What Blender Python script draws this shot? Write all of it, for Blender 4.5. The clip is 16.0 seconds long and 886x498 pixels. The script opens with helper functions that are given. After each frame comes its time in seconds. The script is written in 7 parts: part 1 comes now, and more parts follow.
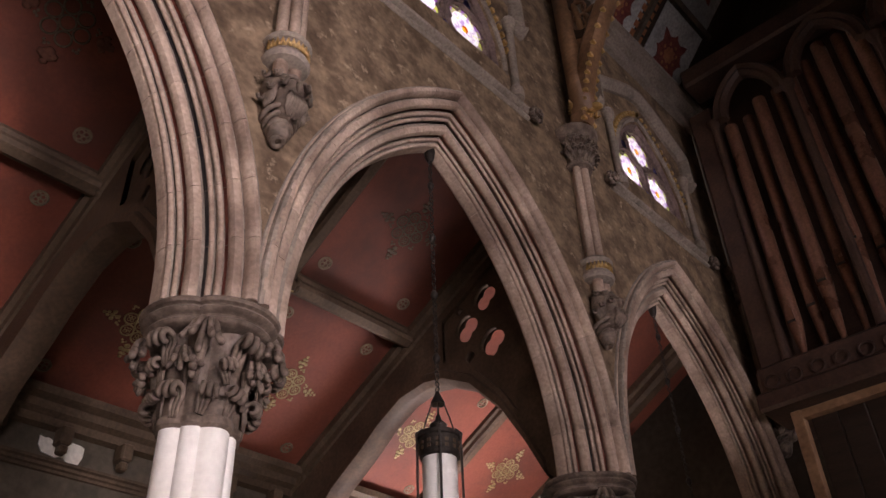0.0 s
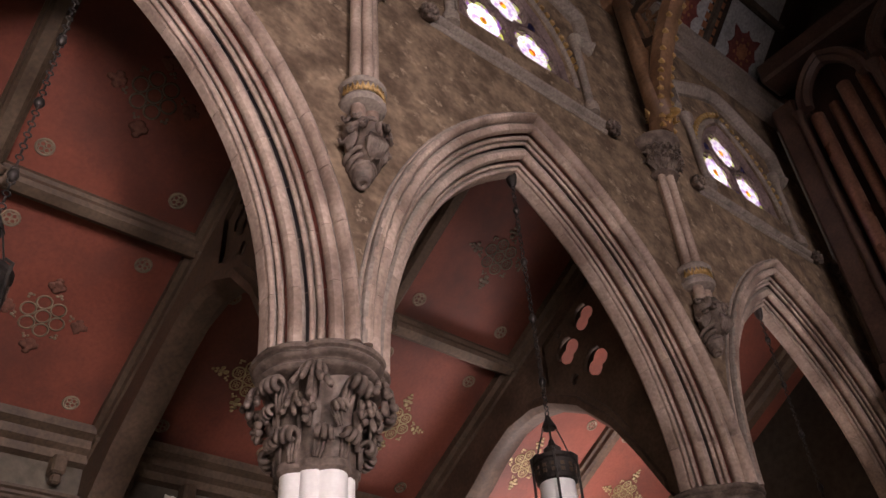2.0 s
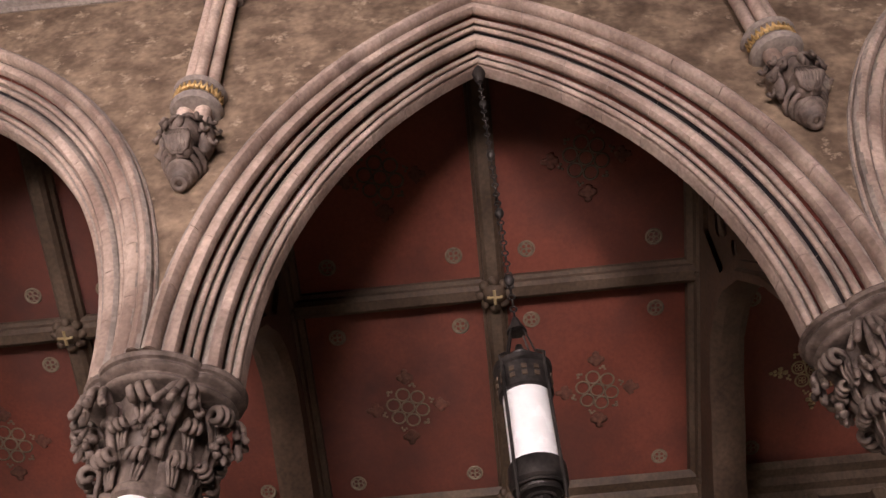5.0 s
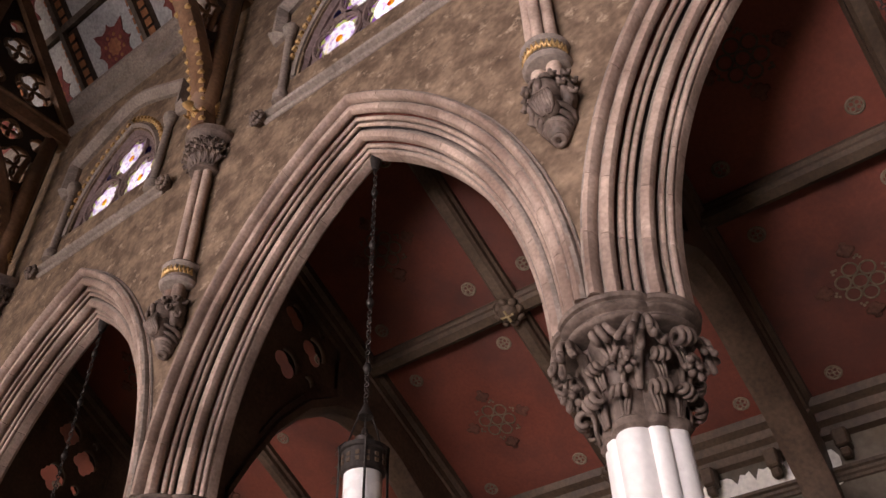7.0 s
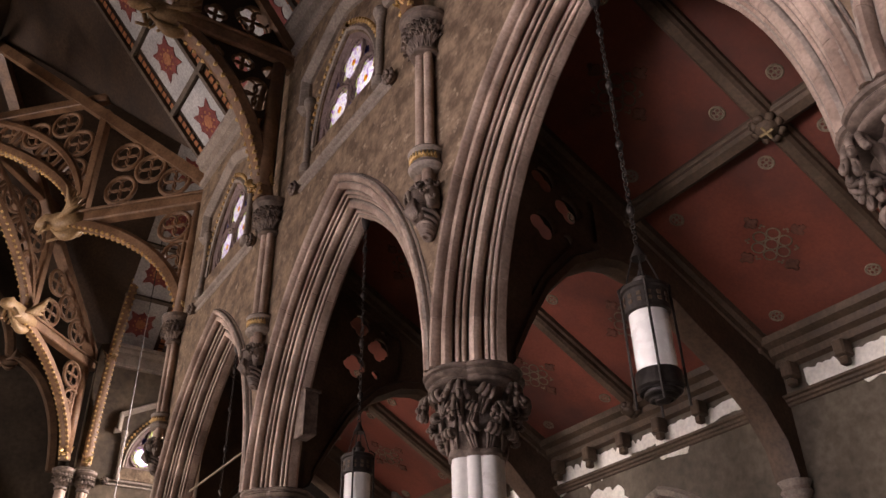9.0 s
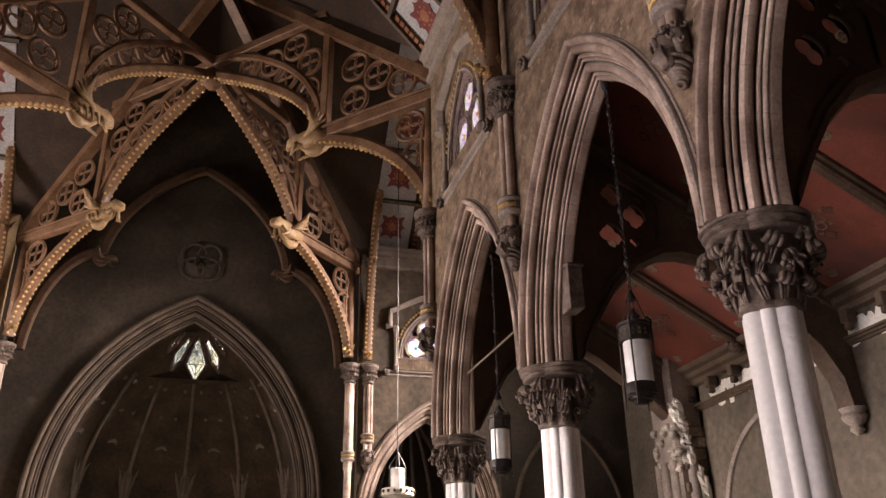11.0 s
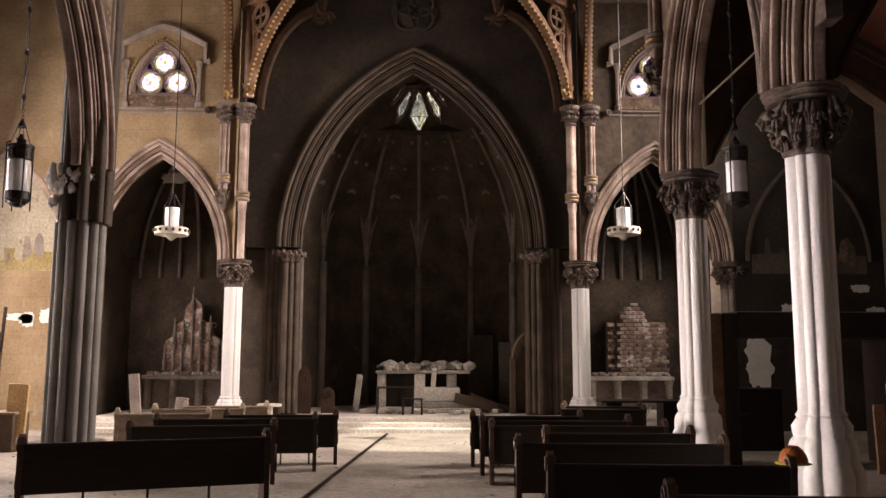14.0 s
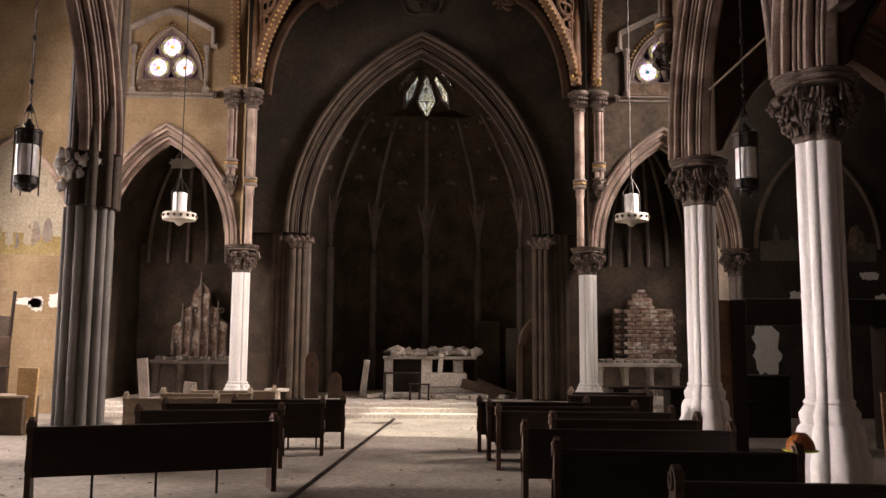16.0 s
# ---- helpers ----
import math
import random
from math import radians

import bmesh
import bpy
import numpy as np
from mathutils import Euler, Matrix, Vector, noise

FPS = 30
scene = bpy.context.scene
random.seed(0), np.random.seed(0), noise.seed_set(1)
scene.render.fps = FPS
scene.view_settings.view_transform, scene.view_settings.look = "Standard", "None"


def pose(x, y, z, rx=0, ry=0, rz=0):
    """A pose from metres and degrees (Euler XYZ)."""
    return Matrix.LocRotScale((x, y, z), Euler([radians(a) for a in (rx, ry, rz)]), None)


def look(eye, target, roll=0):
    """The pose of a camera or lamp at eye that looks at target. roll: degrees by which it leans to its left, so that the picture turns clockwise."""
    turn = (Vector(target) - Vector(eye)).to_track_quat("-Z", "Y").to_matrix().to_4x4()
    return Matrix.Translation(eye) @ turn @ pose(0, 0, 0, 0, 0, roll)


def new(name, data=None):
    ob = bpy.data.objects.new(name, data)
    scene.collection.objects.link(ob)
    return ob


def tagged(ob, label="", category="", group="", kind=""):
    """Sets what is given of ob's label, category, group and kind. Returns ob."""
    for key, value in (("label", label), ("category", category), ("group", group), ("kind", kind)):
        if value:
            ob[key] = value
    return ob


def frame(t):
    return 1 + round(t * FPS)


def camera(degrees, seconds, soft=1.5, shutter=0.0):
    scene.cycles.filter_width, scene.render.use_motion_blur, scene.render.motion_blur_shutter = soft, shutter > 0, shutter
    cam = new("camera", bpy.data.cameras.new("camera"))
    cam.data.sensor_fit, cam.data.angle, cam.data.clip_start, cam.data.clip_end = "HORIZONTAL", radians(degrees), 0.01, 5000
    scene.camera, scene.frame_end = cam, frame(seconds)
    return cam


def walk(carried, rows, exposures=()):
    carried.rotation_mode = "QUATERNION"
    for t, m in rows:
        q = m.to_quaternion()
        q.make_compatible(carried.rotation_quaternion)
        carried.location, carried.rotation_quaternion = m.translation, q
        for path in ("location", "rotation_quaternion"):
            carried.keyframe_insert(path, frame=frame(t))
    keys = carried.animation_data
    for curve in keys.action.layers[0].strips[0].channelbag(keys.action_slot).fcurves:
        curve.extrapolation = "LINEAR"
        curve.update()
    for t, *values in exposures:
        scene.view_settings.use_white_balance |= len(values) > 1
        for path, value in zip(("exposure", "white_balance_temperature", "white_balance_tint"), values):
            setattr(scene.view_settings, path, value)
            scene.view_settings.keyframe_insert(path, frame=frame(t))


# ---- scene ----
cam = camera(55.71, 16.0)
PATH = [
    (0, (0.622, -1.415, 2.165), (1.694, -2.625, 3.344), -2.38),
    (0.5, (0.626, -1.416, 2.162), (1.707, -2.610, 3.346), -2.29),
    (1, (0.634, -1.420, 2.153), (1.736, -2.580, 3.352), -2.68),
    (1.5, (0.654, -1.413, 2.146), (1.803, -2.500, 3.371), -3.72),
    (2, (0.684, -1.396, 2.139), (1.857, -2.427, 3.388), -4.34),
    (2.5, (0.738, -1.342, 2.118), (1.963, -2.268, 3.400), -4.27),
    (3, (0.753, -1.344, 2.105), (2.033, -2.146, 3.416), -4.42),
    (3.5, (0.772, -1.383, 2.093), (2.127, -1.955, 3.448), -4.29),
    (3.7, (0.776, -1.407, 2.098), (2.150, -1.896, 3.466), -4.04),
    (5.8, (0.735, -1.515, 2.105), (2.153, -1.109, 3.455), -3.98),
    (6, (0.727, -1.498, 2.103), (2.121, -0.995, 3.446), -3.40),
    (6.5, (0.696, -1.457, 2.065), (2.014, -0.744, 3.390), -1.85),
    (7, (0.719, -1.318, 2.036), (1.948, -0.428, 3.339), -1.80),
    (7.5, (0.710, -1.222, 2.013), (1.897, -0.196, 3.254), -2.38),
    (8, (0.721, -1.153, 2.011), (1.843, 0.020, 3.179), -2.15),
    (8.5, (0.724, -1.122, 2.012), (1.769, 0.165, 3.130), -1.23),
    (9, (0.715, -1.095, 2.001), (1.669, 0.304, 3.065), -1.44),
    (9.2, (0.723, -1.078, 2.001), (1.634, 0.364, 3.045), -1.60),
    (11.3, (0.613, -0.698, 2.039), (1.036, 1.089, 2.832), -0.66),
    (11.5, (0.614, -0.669, 2.027), (0.973, 1.143, 2.795), -0.29),
    (12, (0.606, -0.598, 2.015), (0.829, 1.278, 2.674), -0.16),
    (12.5, (0.608, -0.545, 1.999), (0.739, 1.371, 2.556), 0.17),
    (13, (0.629, -0.457, 1.985), (0.697, 1.493, 2.424), -0.11),
    (13.5, (0.621, -0.395, 1.982), (0.648, 1.579, 2.301), -0.29),
    (14, (0.621, -0.382, 1.979), (0.652, 1.600, 2.241), 0.17),
    (14.5, (0.617, -0.369, 1.982), (0.646, 1.615, 2.233), 0.36),
    (15, (0.617, -0.369, 1.980), (0.629, 1.617, 2.213), 0.31),
    (15.5, (0.613, -0.363, 1.983), (0.615, 1.625, 2.210), 0.52),
    (16, (0.618, -0.370, 1.977), (0.632, 1.617, 2.206), 0.41),
]
from mathutils.geometry import tessellate_polygon

walk(cam, [(t, look(eye, target, roll)) for t, eye, target, roll in PATH], [(0, 1.4), (3.5, 1.5), (6.5, 1.45), (7.5, 1.12), (9, 1.05), (11.5, 1.1), (12.2, 1.0), (13, 0.62), (14, 0.36), (16, 0.20)])

# ---- light ----
world = bpy.data.worlds.new("sky")
scene.world = world
world.use_nodes = True
wn = world.node_tree.nodes
sky = wn.new("ShaderNodeTexSky")
sky.sky_type = "NISHITA"
sky.sun_disc = False
sky.sun_elevation, sky.sun_rotation = radians(39), radians(107)
sky.dust_density, sky.ozone_density, sky.air_density = 7.0, 0.4, 0.8
wn["Background"].inputs[1].default_value = 0.15
world.node_tree.links.new(sky.outputs[0], wn["Background"].inputs[0])


def window_light(name, eye, target, sx, sy, watts, colour):
    d = bpy.data.lights.new(name, "AREA")
    d.shape, d.size, d.size_y, d.energy, d.color = "RECTANGLE", sx, sy, watts, colour
    o = new(name, d)
    o.matrix_world = look(eye, target)
    return o


sun = bpy.data.lights.new("sun", "SUN")
sun.energy, sun.angle, sun.color = 5.0, radians(0.6), (1.0, 0.93, 0.82)
new("sun", sun).matrix_world = look((16, 15.0, 13.5), (0, 17.2, 0))
DAY, WARM = (1.0, 0.85, 0.875), (1.0, 0.84, 0.80)
window_light("south_transept_daylight", (13.1, 17.9, 10.6), (-6, 19.0, 4.5), 4.0, 4.2, 860, WARM).data.spread = radians(68)
window_light("north_transept_daylight", (-13.1, 17.9, 5.6), (5, 12.5, 1.6), 4.0, 6.5, 1350, WARM)
for k in range(5):
    window_light("north_aisle_daylight", (-9.40, -6.0 + 4.2 * k, 2.9), (2, -6.4 + 3.6 * k, 5.0 if k < 2 else 6.6) if k else (2, -12.0, 9.0), 2.2, 3.0, (38, 118, 98, 74, 30)[k], DAY).data.spread = radians(80 if k else 52)
# Extra narrow lamp with no doorway behind it, added to brighten the lower columns.
door = window_light("north_doorway_daylight", (-9.40, 10.8, 2.6), (4.7, 10.2, 1.7), 2.2, 2.8, 120, WARM)
door.data.spread = radians(38)
window_light("south_aisle_daylight", (9.40, -10.2, 2.4), (8.5, -9.6, 7.0), 2.2, 2.0, 70, DAY).data.spread = radians(75)

# ---- materials ----
MATS = {}


def material(name, base, second, scale, rough=0.8, bump=0.3, fine=18.0, metal=0.0, spots=None, per_piece=0.0, stretch=(1, 1, 1), spec=0.3, grain_amp=1.0, courses=False):
    """Two colours mottled at one scale, grain at a finer one, optional stains of a third colour, optional shade per piece."""
    m = bpy.data.materials.new(name)
    m.use_nodes = True
    n, l = m.node_tree.nodes, m.node_tree.links
    b = n["Principled BSDF"]
    b.inputs["Roughness"].default_value, b.inputs["Metallic"].default_value = rough, metal
    b.inputs["Specular IOR Level"].default_value = spec
    tc, mp = n.new("ShaderNodeTexCoord"), n.new("ShaderNodeMapping")
    mp.inputs["Scale"].default_value = stretch
    geo = n.new("ShaderNodeNewGeometry")
    l.new(geo.outputs["Position"], mp.inputs[0])
    big, small = n.new("ShaderNodeTexNoise"), n.new("ShaderNodeTexNoise")
    for t, s, d in ((big, scale, 6), (small, fine, 4)):
        t.inputs["Scale"].default_value, t.inputs["Detail"].default_value = s, d
        l.new(mp.outputs[0], t.inputs["Vector"])
    ramp = n.new("ShaderNodeValToRGB")
    ramp.color_ramp.elements[0].position, ramp.color_ramp.elements[1].position = 0.36, 0.66
    ramp.color_ramp.elements[0].color, ramp.color_ramp.elements[1].color = (*base, 1), (*second, 1)
    l.new(big.outputs[0], ramp.inputs[0])
    out = ramp.outputs[0]

    def mix(kind, fac, a, c):
        x = n.new("ShaderNodeMix")
        x.data_type, x.blend_type = "RGBA", kind
        for k, val in ((0, fac), (6, a), (7, c)):
            if isinstance(val, (int, float)):
                x.inputs[k].default_value = val
            elif isinstance(val, tuple):
                x.inputs[k].default_value = (*val, 1)
            else:
                l.new(val, x.inputs[k])
        return x.outputs[2]

    def remap(src, lo, hi, a, c):
        r = n.new("ShaderNodeMapRange")
        for k, val in enumerate((lo, hi, a, c)):
            r.inputs[k + 1].default_value = val
        l.new(src, r.inputs[0])
        return r.outputs[0]

    grain = remap(small.outputs[0], 0.3, 0.7, 1 - 0.28 * grain_amp, 1 + 0.18 * grain_amp)
    out = mix("MULTIPLY", 1.0, out, grain)
    if spots:
        colour, s, lo, hi = spots
        st = n.new("ShaderNodeTexNoise")
        st.inputs["Scale"].default_value, st.inputs["Detail"].default_value, st.inputs["Roughness"].default_value = s, 8, 0.65
        l.new(mp.outputs[0], st.inputs["Vector"])
        out = mix("MIX", remap(st.outputs[0], lo, hi, 0, 1), out, colour)
    if per_piece:
        oi = n.new("ShaderNodeObjectInfo")
        out = mix("MULTIPLY", 1.0, out, remap(oi.outputs["Random"], 0, 1, 1 - per_piece, 1 + per_piece))
    l.new(out, b.inputs["Base Color"])
    l.new(remap(big.outputs[0], 0.3, 0.7, max(0.05, rough - 0.12), min(1, rough + 0.1)), b.inputs["Roughness"])
    height = mix("MIX", 0.4, big.outputs[0], small.outputs[0])
    if courses:
        sep, add, com, br = n.new("ShaderNodeSeparateXYZ"), n.new("ShaderNodeMath"), n.new("ShaderNodeCombineXYZ"), n.new("ShaderNodeTexBrick")
        l.new(geo.outputs["Position"], sep.inputs[0])
        l.new(sep.outputs[0], add.inputs[0])
        l.new(sep.outputs[1], add.inputs[1])
        l.new(add.outputs[0], com.inputs[0])
        l.new(sep.outputs[2], com.inputs[1])
        l.new(com.outputs[0], br.inputs[0])
        for key, val in (("Scale", 1.0), ("Mortar Size", 0.012), ("Brick Width", 1.15), ("Row Height", 0.52)):
            br.inputs[key].default_value = val
        for key, val in (("Color1", 0.86), ("Color2", 1.0), ("Mortar", 0.80)):
            br.inputs[key].default_value = (val, val, val, 1)
        out = mix("MULTIPLY", 0.8, out, br.outputs[0])
        l.new(out, b.inputs["Base Color"])
        height = mix("MULTIPLY", 0.8, height, br.outputs[0])
    bp = n.new("ShaderNodeBump")
    bp.inputs["Strength"].default_value, bp.inputs["Distance"].default_value = bump, 0.03
    l.new(height, bp.inputs["Height"])
    l.new(bp.outputs[0], b.inputs["Normal"])
    MATS[name] = m
    return m


STONE = material("moulded_stone", (0.225, 0.157, 0.122), (0.54, 0.415, 0.335), 1.7, 0.64, 0.3, 34, spots=((0.17, 0.118, 0.096), 2.3, 0.58, 0.74), per_piece=0.15, grain_amp=0.8)
STONE_PLAIN = material("weathered_stone", (0.22, 0.18, 0.15), (0.33, 0.275, 0.23), 2.0, 0.82, 0.3, 30, spots=((0.12, 0.10, 0.085), 2.6, 0.56, 0.72))
SOOT = material("sooted_carving", (0.085, 0.062, 0.049), (0.215, 0.163, 0.132), 8.0, 0.62, 0.3, 34)
RED_LINE = material("red_painted_hollow", (0.17, 0.045, 0.032), (0.25, 0.085, 0.060), 3.0, 0.8, 0.2, 30)
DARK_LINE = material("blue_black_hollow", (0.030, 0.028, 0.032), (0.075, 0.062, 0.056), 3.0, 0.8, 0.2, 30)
WALL = material("flaking_painted_plaster", (0.100, 0.066, 0.042), (0.265, 0.188, 0.124), 3.4, 0.85, 0.7, 17, spots=((0.36, 0.272, 0.190), 6.5, 0.58, 0.68), stretch=(1, 1.0, 1.15))
GOLD_WALL = material("ochre_ashlar_wall", (0.28, 0.19, 0.10), (0.43, 0.31, 0.18), 0.9, 0.85, 0.4, 12, spots=((0.46, 0.37, 0.26), 1.4, 0.60, 0.72), courses=True, grain_amp=0.6)
# The white pier's shaded side, put into an even grey colour.
SHADED_PIER = material("shaded_white_pier", (0.20, 0.184, 0.16), (0.29, 0.268, 0.238), 1.4, 0.7, 0.2, 22, grain_amp=0.4)
CARVED = material("carved_pale_oak", (0.25, 0.155, 0.075), (0.38, 0.255, 0.135), 5.0, 0.5, 0.3, 26)
OAK_DARK = material("dark_oak_board", (0.022, 0.013, 0.008), (0.045, 0.027, 0.016), 2.5, 0.6, 0.3, 22)
DARK_WALL = material("dim_painted_wall", (0.085, 0.070, 0.052), (0.145, 0.120, 0.090), 0.9, 0.9, 0.4, 10, spots=((0.12, 0.092, 0.062), 1.2, 0.6, 0.72))
MARBLE = material("white_painted_marble", (0.78, 0.75, 0.71), (0.86, 0.84, 0.80), 1.2, 0.5, 0.12, 22, spots=((0.46, 0.41, 0.35), 2.4, 0.64, 0.80), grain_amp=0.25)
# Near-black plaster: dimness of chancel, south and west walls is in its colour.
DIM_PLASTER = material("dimmed_plaster", (0.030, 0.022, 0.016), (0.062, 0.047, 0.033), 0.8, 0.9, 0.4, 10, spots=((0.085, 0.062, 0.040), 1.1, 0.6, 0.74))
ROOF_BOARD = material("brown_roof_board", (0.035, 0.022, 0.015), (0.070, 0.045, 0.030), 1.2, 0.8, 0.3, 16)
PLASTER = material("bare_white_plaster", (0.78, 0.74, 0.66), (0.86, 0.83, 0.76), 3.0, 0.9, 0.3, 20, grain_amp=0.5)
RED = material("red_ceiling_board", (0.155, 0.043, 0.027), (0.215, 0.063, 0.040), 0.7, 0.72, 0.12, 26, spots=((0.085, 0.034, 0.026), 0.55, 0.43, 0.66), grain_amp=0.45)
BEAM = material("olive_brown_beam", (0.060, 0.039, 0.024), (0.115, 0.079, 0.052), 2.0, 0.65, 0.2, 26, stretch=(1, 1, 1))
OAK = material("varnished_oak_truss", (0.135, 0.072, 0.038), (0.24, 0.137, 0.077), 2.6, 0.5, 0.3, 20)
# Darker copy of the truss oak; the gable rib's dimness is put into colour.
OAK_DIM = material("dim_oak", (0.055, 0.031, 0.018), (0.105, 0.062, 0.036), 2.6, 0.55, 0.3, 20)
GILT = material("worn_gilding", (0.44, 0.27, 0.10), (0.60, 0.41, 0.18), 5.0, 0.42, 0.3, 30, metal=0.45)
STENCIL = material("pale_stencil_paint", (0.15, 0.115, 0.078), (0.24, 0.19, 0.13), 3.0, 0.8, 0.1, 25)
# Darker copy of the stencil ink; the upper row's dimness is put into it.
STENCIL_DIM = material("dim_stencil_paint", (0.085, 0.062, 0.045), (0.15, 0.12, 0.085), 3.0, 0.8, 0.1, 25)
STENCIL_GOLD = material("gold_stencil_paint", (0.30, 0.22, 0.10), (0.42, 0.33, 0.18), 3.0, 0.7, 0.1, 25)
DARK_STENCIL = material("dark_stencil_paint", (0.10, 0.045, 0.03), (0.16, 0.065, 0.045), 3.0, 0.8, 0.1, 25)
ROOF_WHITE = material("pale_roof_panel", (0.36, 0.355, 0.36), (0.50, 0.495, 0.49), 1.5, 0.8, 0.2, 20, spots=((0.22, 0.20, 0.18), 1.8, 0.58, 0.75))
ROOF_RED = material("crimson_roof_motif", (0.15, 0.035, 0.034), (0.22, 0.065, 0.054), 4.0, 0.8, 0.15, 20)
ROOF_ORANGE = material("orange_roof_band", (0.30, 0.115, 0.055), (0.38, 0.17, 0.08), 4.0, 0.8, 0.15, 20)
ROOF_DARK = material("dark_roof_band", (0.09, 0.07, 0.055), (0.15, 0.12, 0.09), 4.0, 0.8, 0.15, 20)
PEW = material("dark_stained_pew", (0.016, 0.009, 0.006), (0.030, 0.017, 0.011), 2.5, 0.55, 0.15, 30, stretch=(1, 1, 6))
PEW_END = material("worn_pew_end", (0.040, 0.022, 0.014), (0.075, 0.042, 0.026), 2.5, 0.5, 0.2, 30)
FLOOR = material("dusty_terrazzo", (0.34, 0.295, 0.24), (0.49, 0.435, 0.36), 0.6, 0.75, 0.3, 14, spots=((0.22, 0.18, 0.14), 1.1, 0.56, 0.72))
DAIS = material("pale_marble_step", (0.60, 0.54, 0.46), (0.74, 0.68, 0.59), 1.1, 0.7, 0.2, 18, spots=((0.34, 0.29, 0.23), 1.6, 0.58, 0.74))
IRON = material("blackened_iron", (0.030, 0.026, 0.024), (0.062, 0.052, 0.046), 8.0, 0.5, 0.2, 40, metal=0.6)
PIPE = material("brown_painted_pipe", (0.20, 0.098, 0.066), (0.29, 0.148, 0.10), 2.0, 0.35, 0.1, 30, metal=0.35)
CASE = material("dark_organ_case", (0.060, 0.034, 0.026), (0.105, 0.060, 0.044), 2.0, 0.5, 0.2, 26)
OPAL = material("opal_lantern_glass", (0.80, 0.78, 0.75), (0.88, 0.86, 0.83), 6.0, 0.25, 0.0, 30, spec=0.5, grain_amp=0.1)
RUBBLE = material("broken_stone", (0.36, 0.32, 0.27), (0.52, 0.47, 0.40), 3.0, 0.85, 0.4, 18, per_piece=0.2)
RUBBLE_DARK = material("exposed_rubble_masonry", (0.14, 0.105, 0.075), (0.27, 0.205, 0.145), 2.4, 0.88, 0.4, 18, per_piece=0.35)
BRICK = material("plastered_pink_brick", (0.17, 0.105, 0.078), (0.30, 0.215, 0.165), 5.0, 0.85, 0.3, 24, spots=((0.52, 0.46, 0.39), 2.6, 0.50, 0.60), per_piece=0.3)
PINE = material("bare_pine", (0.46, 0.29, 0.13), (0.56, 0.38, 0.19), 3.0, 0.65, 0.2, 24)
# Darker brown than STONE, for the chancel arch and upper pier.
CHANCEL = material("dark_brown_stone", (0.058, 0.041, 0.028), (0.105, 0.076, 0.053), 2.2, 0.75, 0.3, 26, spots=((0.05, 0.038, 0.03), 2.6, 0.55, 0.72))
MURAL_SKY = material("faded_painted_sky", (0.36, 0.30, 0.20), (0.50, 0.44, 0.33), 0.8, 0.85, 0.2, 14, spots=((0.22, 0.17, 0.11), 1.6, 0.6, 0.75))
MURAL_FIELD = material("faded_painted_field", (0.30, 0.22, 0.08), (0.40, 0.31, 0.14), 1.5, 0.85, 0.2, 14)
DUSTY = material("dusty_bare_wood", (0.24, 0.185, 0.13), (0.36, 0.29, 0.21), 2.5, 0.75, 0.2, 26, stretch=(1, 1, 4))
TRUSS = material("dark_brown_truss", (0.060, 0.038, 0.025), (0.115, 0.075, 0.050), 2.4, 0.6, 0.2, 24)
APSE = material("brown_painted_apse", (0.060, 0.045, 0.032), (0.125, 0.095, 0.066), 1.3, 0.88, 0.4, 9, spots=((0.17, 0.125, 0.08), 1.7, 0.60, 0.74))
ORANGE = material("faded_orange_plastic", (0.36, 0.11, 0.028), (0.48, 0.17, 0.045), 6.0, 0.4, 0.05, 30, grain_amp=0.3)
YELLOW = material("yellow_green_plastic", (0.46, 0.42, 0.06), (0.56, 0.52, 0.10), 6.0, 0.4, 0.05, 30, grain_amp=0.3)
LEAD = material("dark_tracery_stone", (0.15, 0.105, 0.098), (0.23, 0.165, 0.155), 3.0, 0.8, 0.2, 24)


def pane_material(name, tint, clear, accent=None):
    m = bpy.data.materials.new(name)
    m.use_nodes = True
    n, l = m.node_tree.nodes, m.node_tree.links
    n.remove(n["Principled BSDF"])
    tr, tl, mx = n.new("ShaderNodeBsdfTransparent"), n.new("ShaderNodeBsdfTranslucent"), n.new("ShaderNodeMixShader")
    tx, geo, ramp = n.new("ShaderNodeTexNoise"), n.new("ShaderNodeNewGeometry"), n.new("ShaderNodeValToRGB")
    tx.inputs["Scale"].default_value, tx.inputs["Detail"].default_value = 13.0, 3.0
    ramp.color_ramp.elements[0].color, ramp.color_ramp.elements[1].color = (*tint, 1), (*clear, 1)
    ramp.color_ramp.elements[0].position, ramp.color_ramp.elements[1].position = 0.40, 0.52
    for spot, colour in ((0.60, clear), (0.66, accent or clear)):
        ramp.color_ramp.elements.new(spot).color = (*colour, 1)
    l.new(geo.outputs["Position"], tx.inputs["Vector"])
    l.new(tx.outputs[0], ramp.inputs[0])
    l.new(ramp.outputs[0], tr.inputs[0])
    l.new(ramp.outputs[0], tl.inputs[0])
    mx.inputs[0].default_value = 0.5
    l.new(tr.outputs[0], mx.inputs[1])
    l.new(tl.outputs[0], mx.inputs[2])
    l.new(mx.outputs[0], n["Material Output"].inputs[0])
    return m


def glow_material(name, colour, strength):
    m = bpy.data.materials.new(name)
    m.use_nodes = True
    n = m.node_tree.nodes
    em = n.new("ShaderNodeEmission")
    em.inputs[0].default_value, em.inputs[1].default_value = (*colour, 1), strength
    m.node_tree.links.new(em.outputs[0], n["Material Output"].inputs[0])
    return m


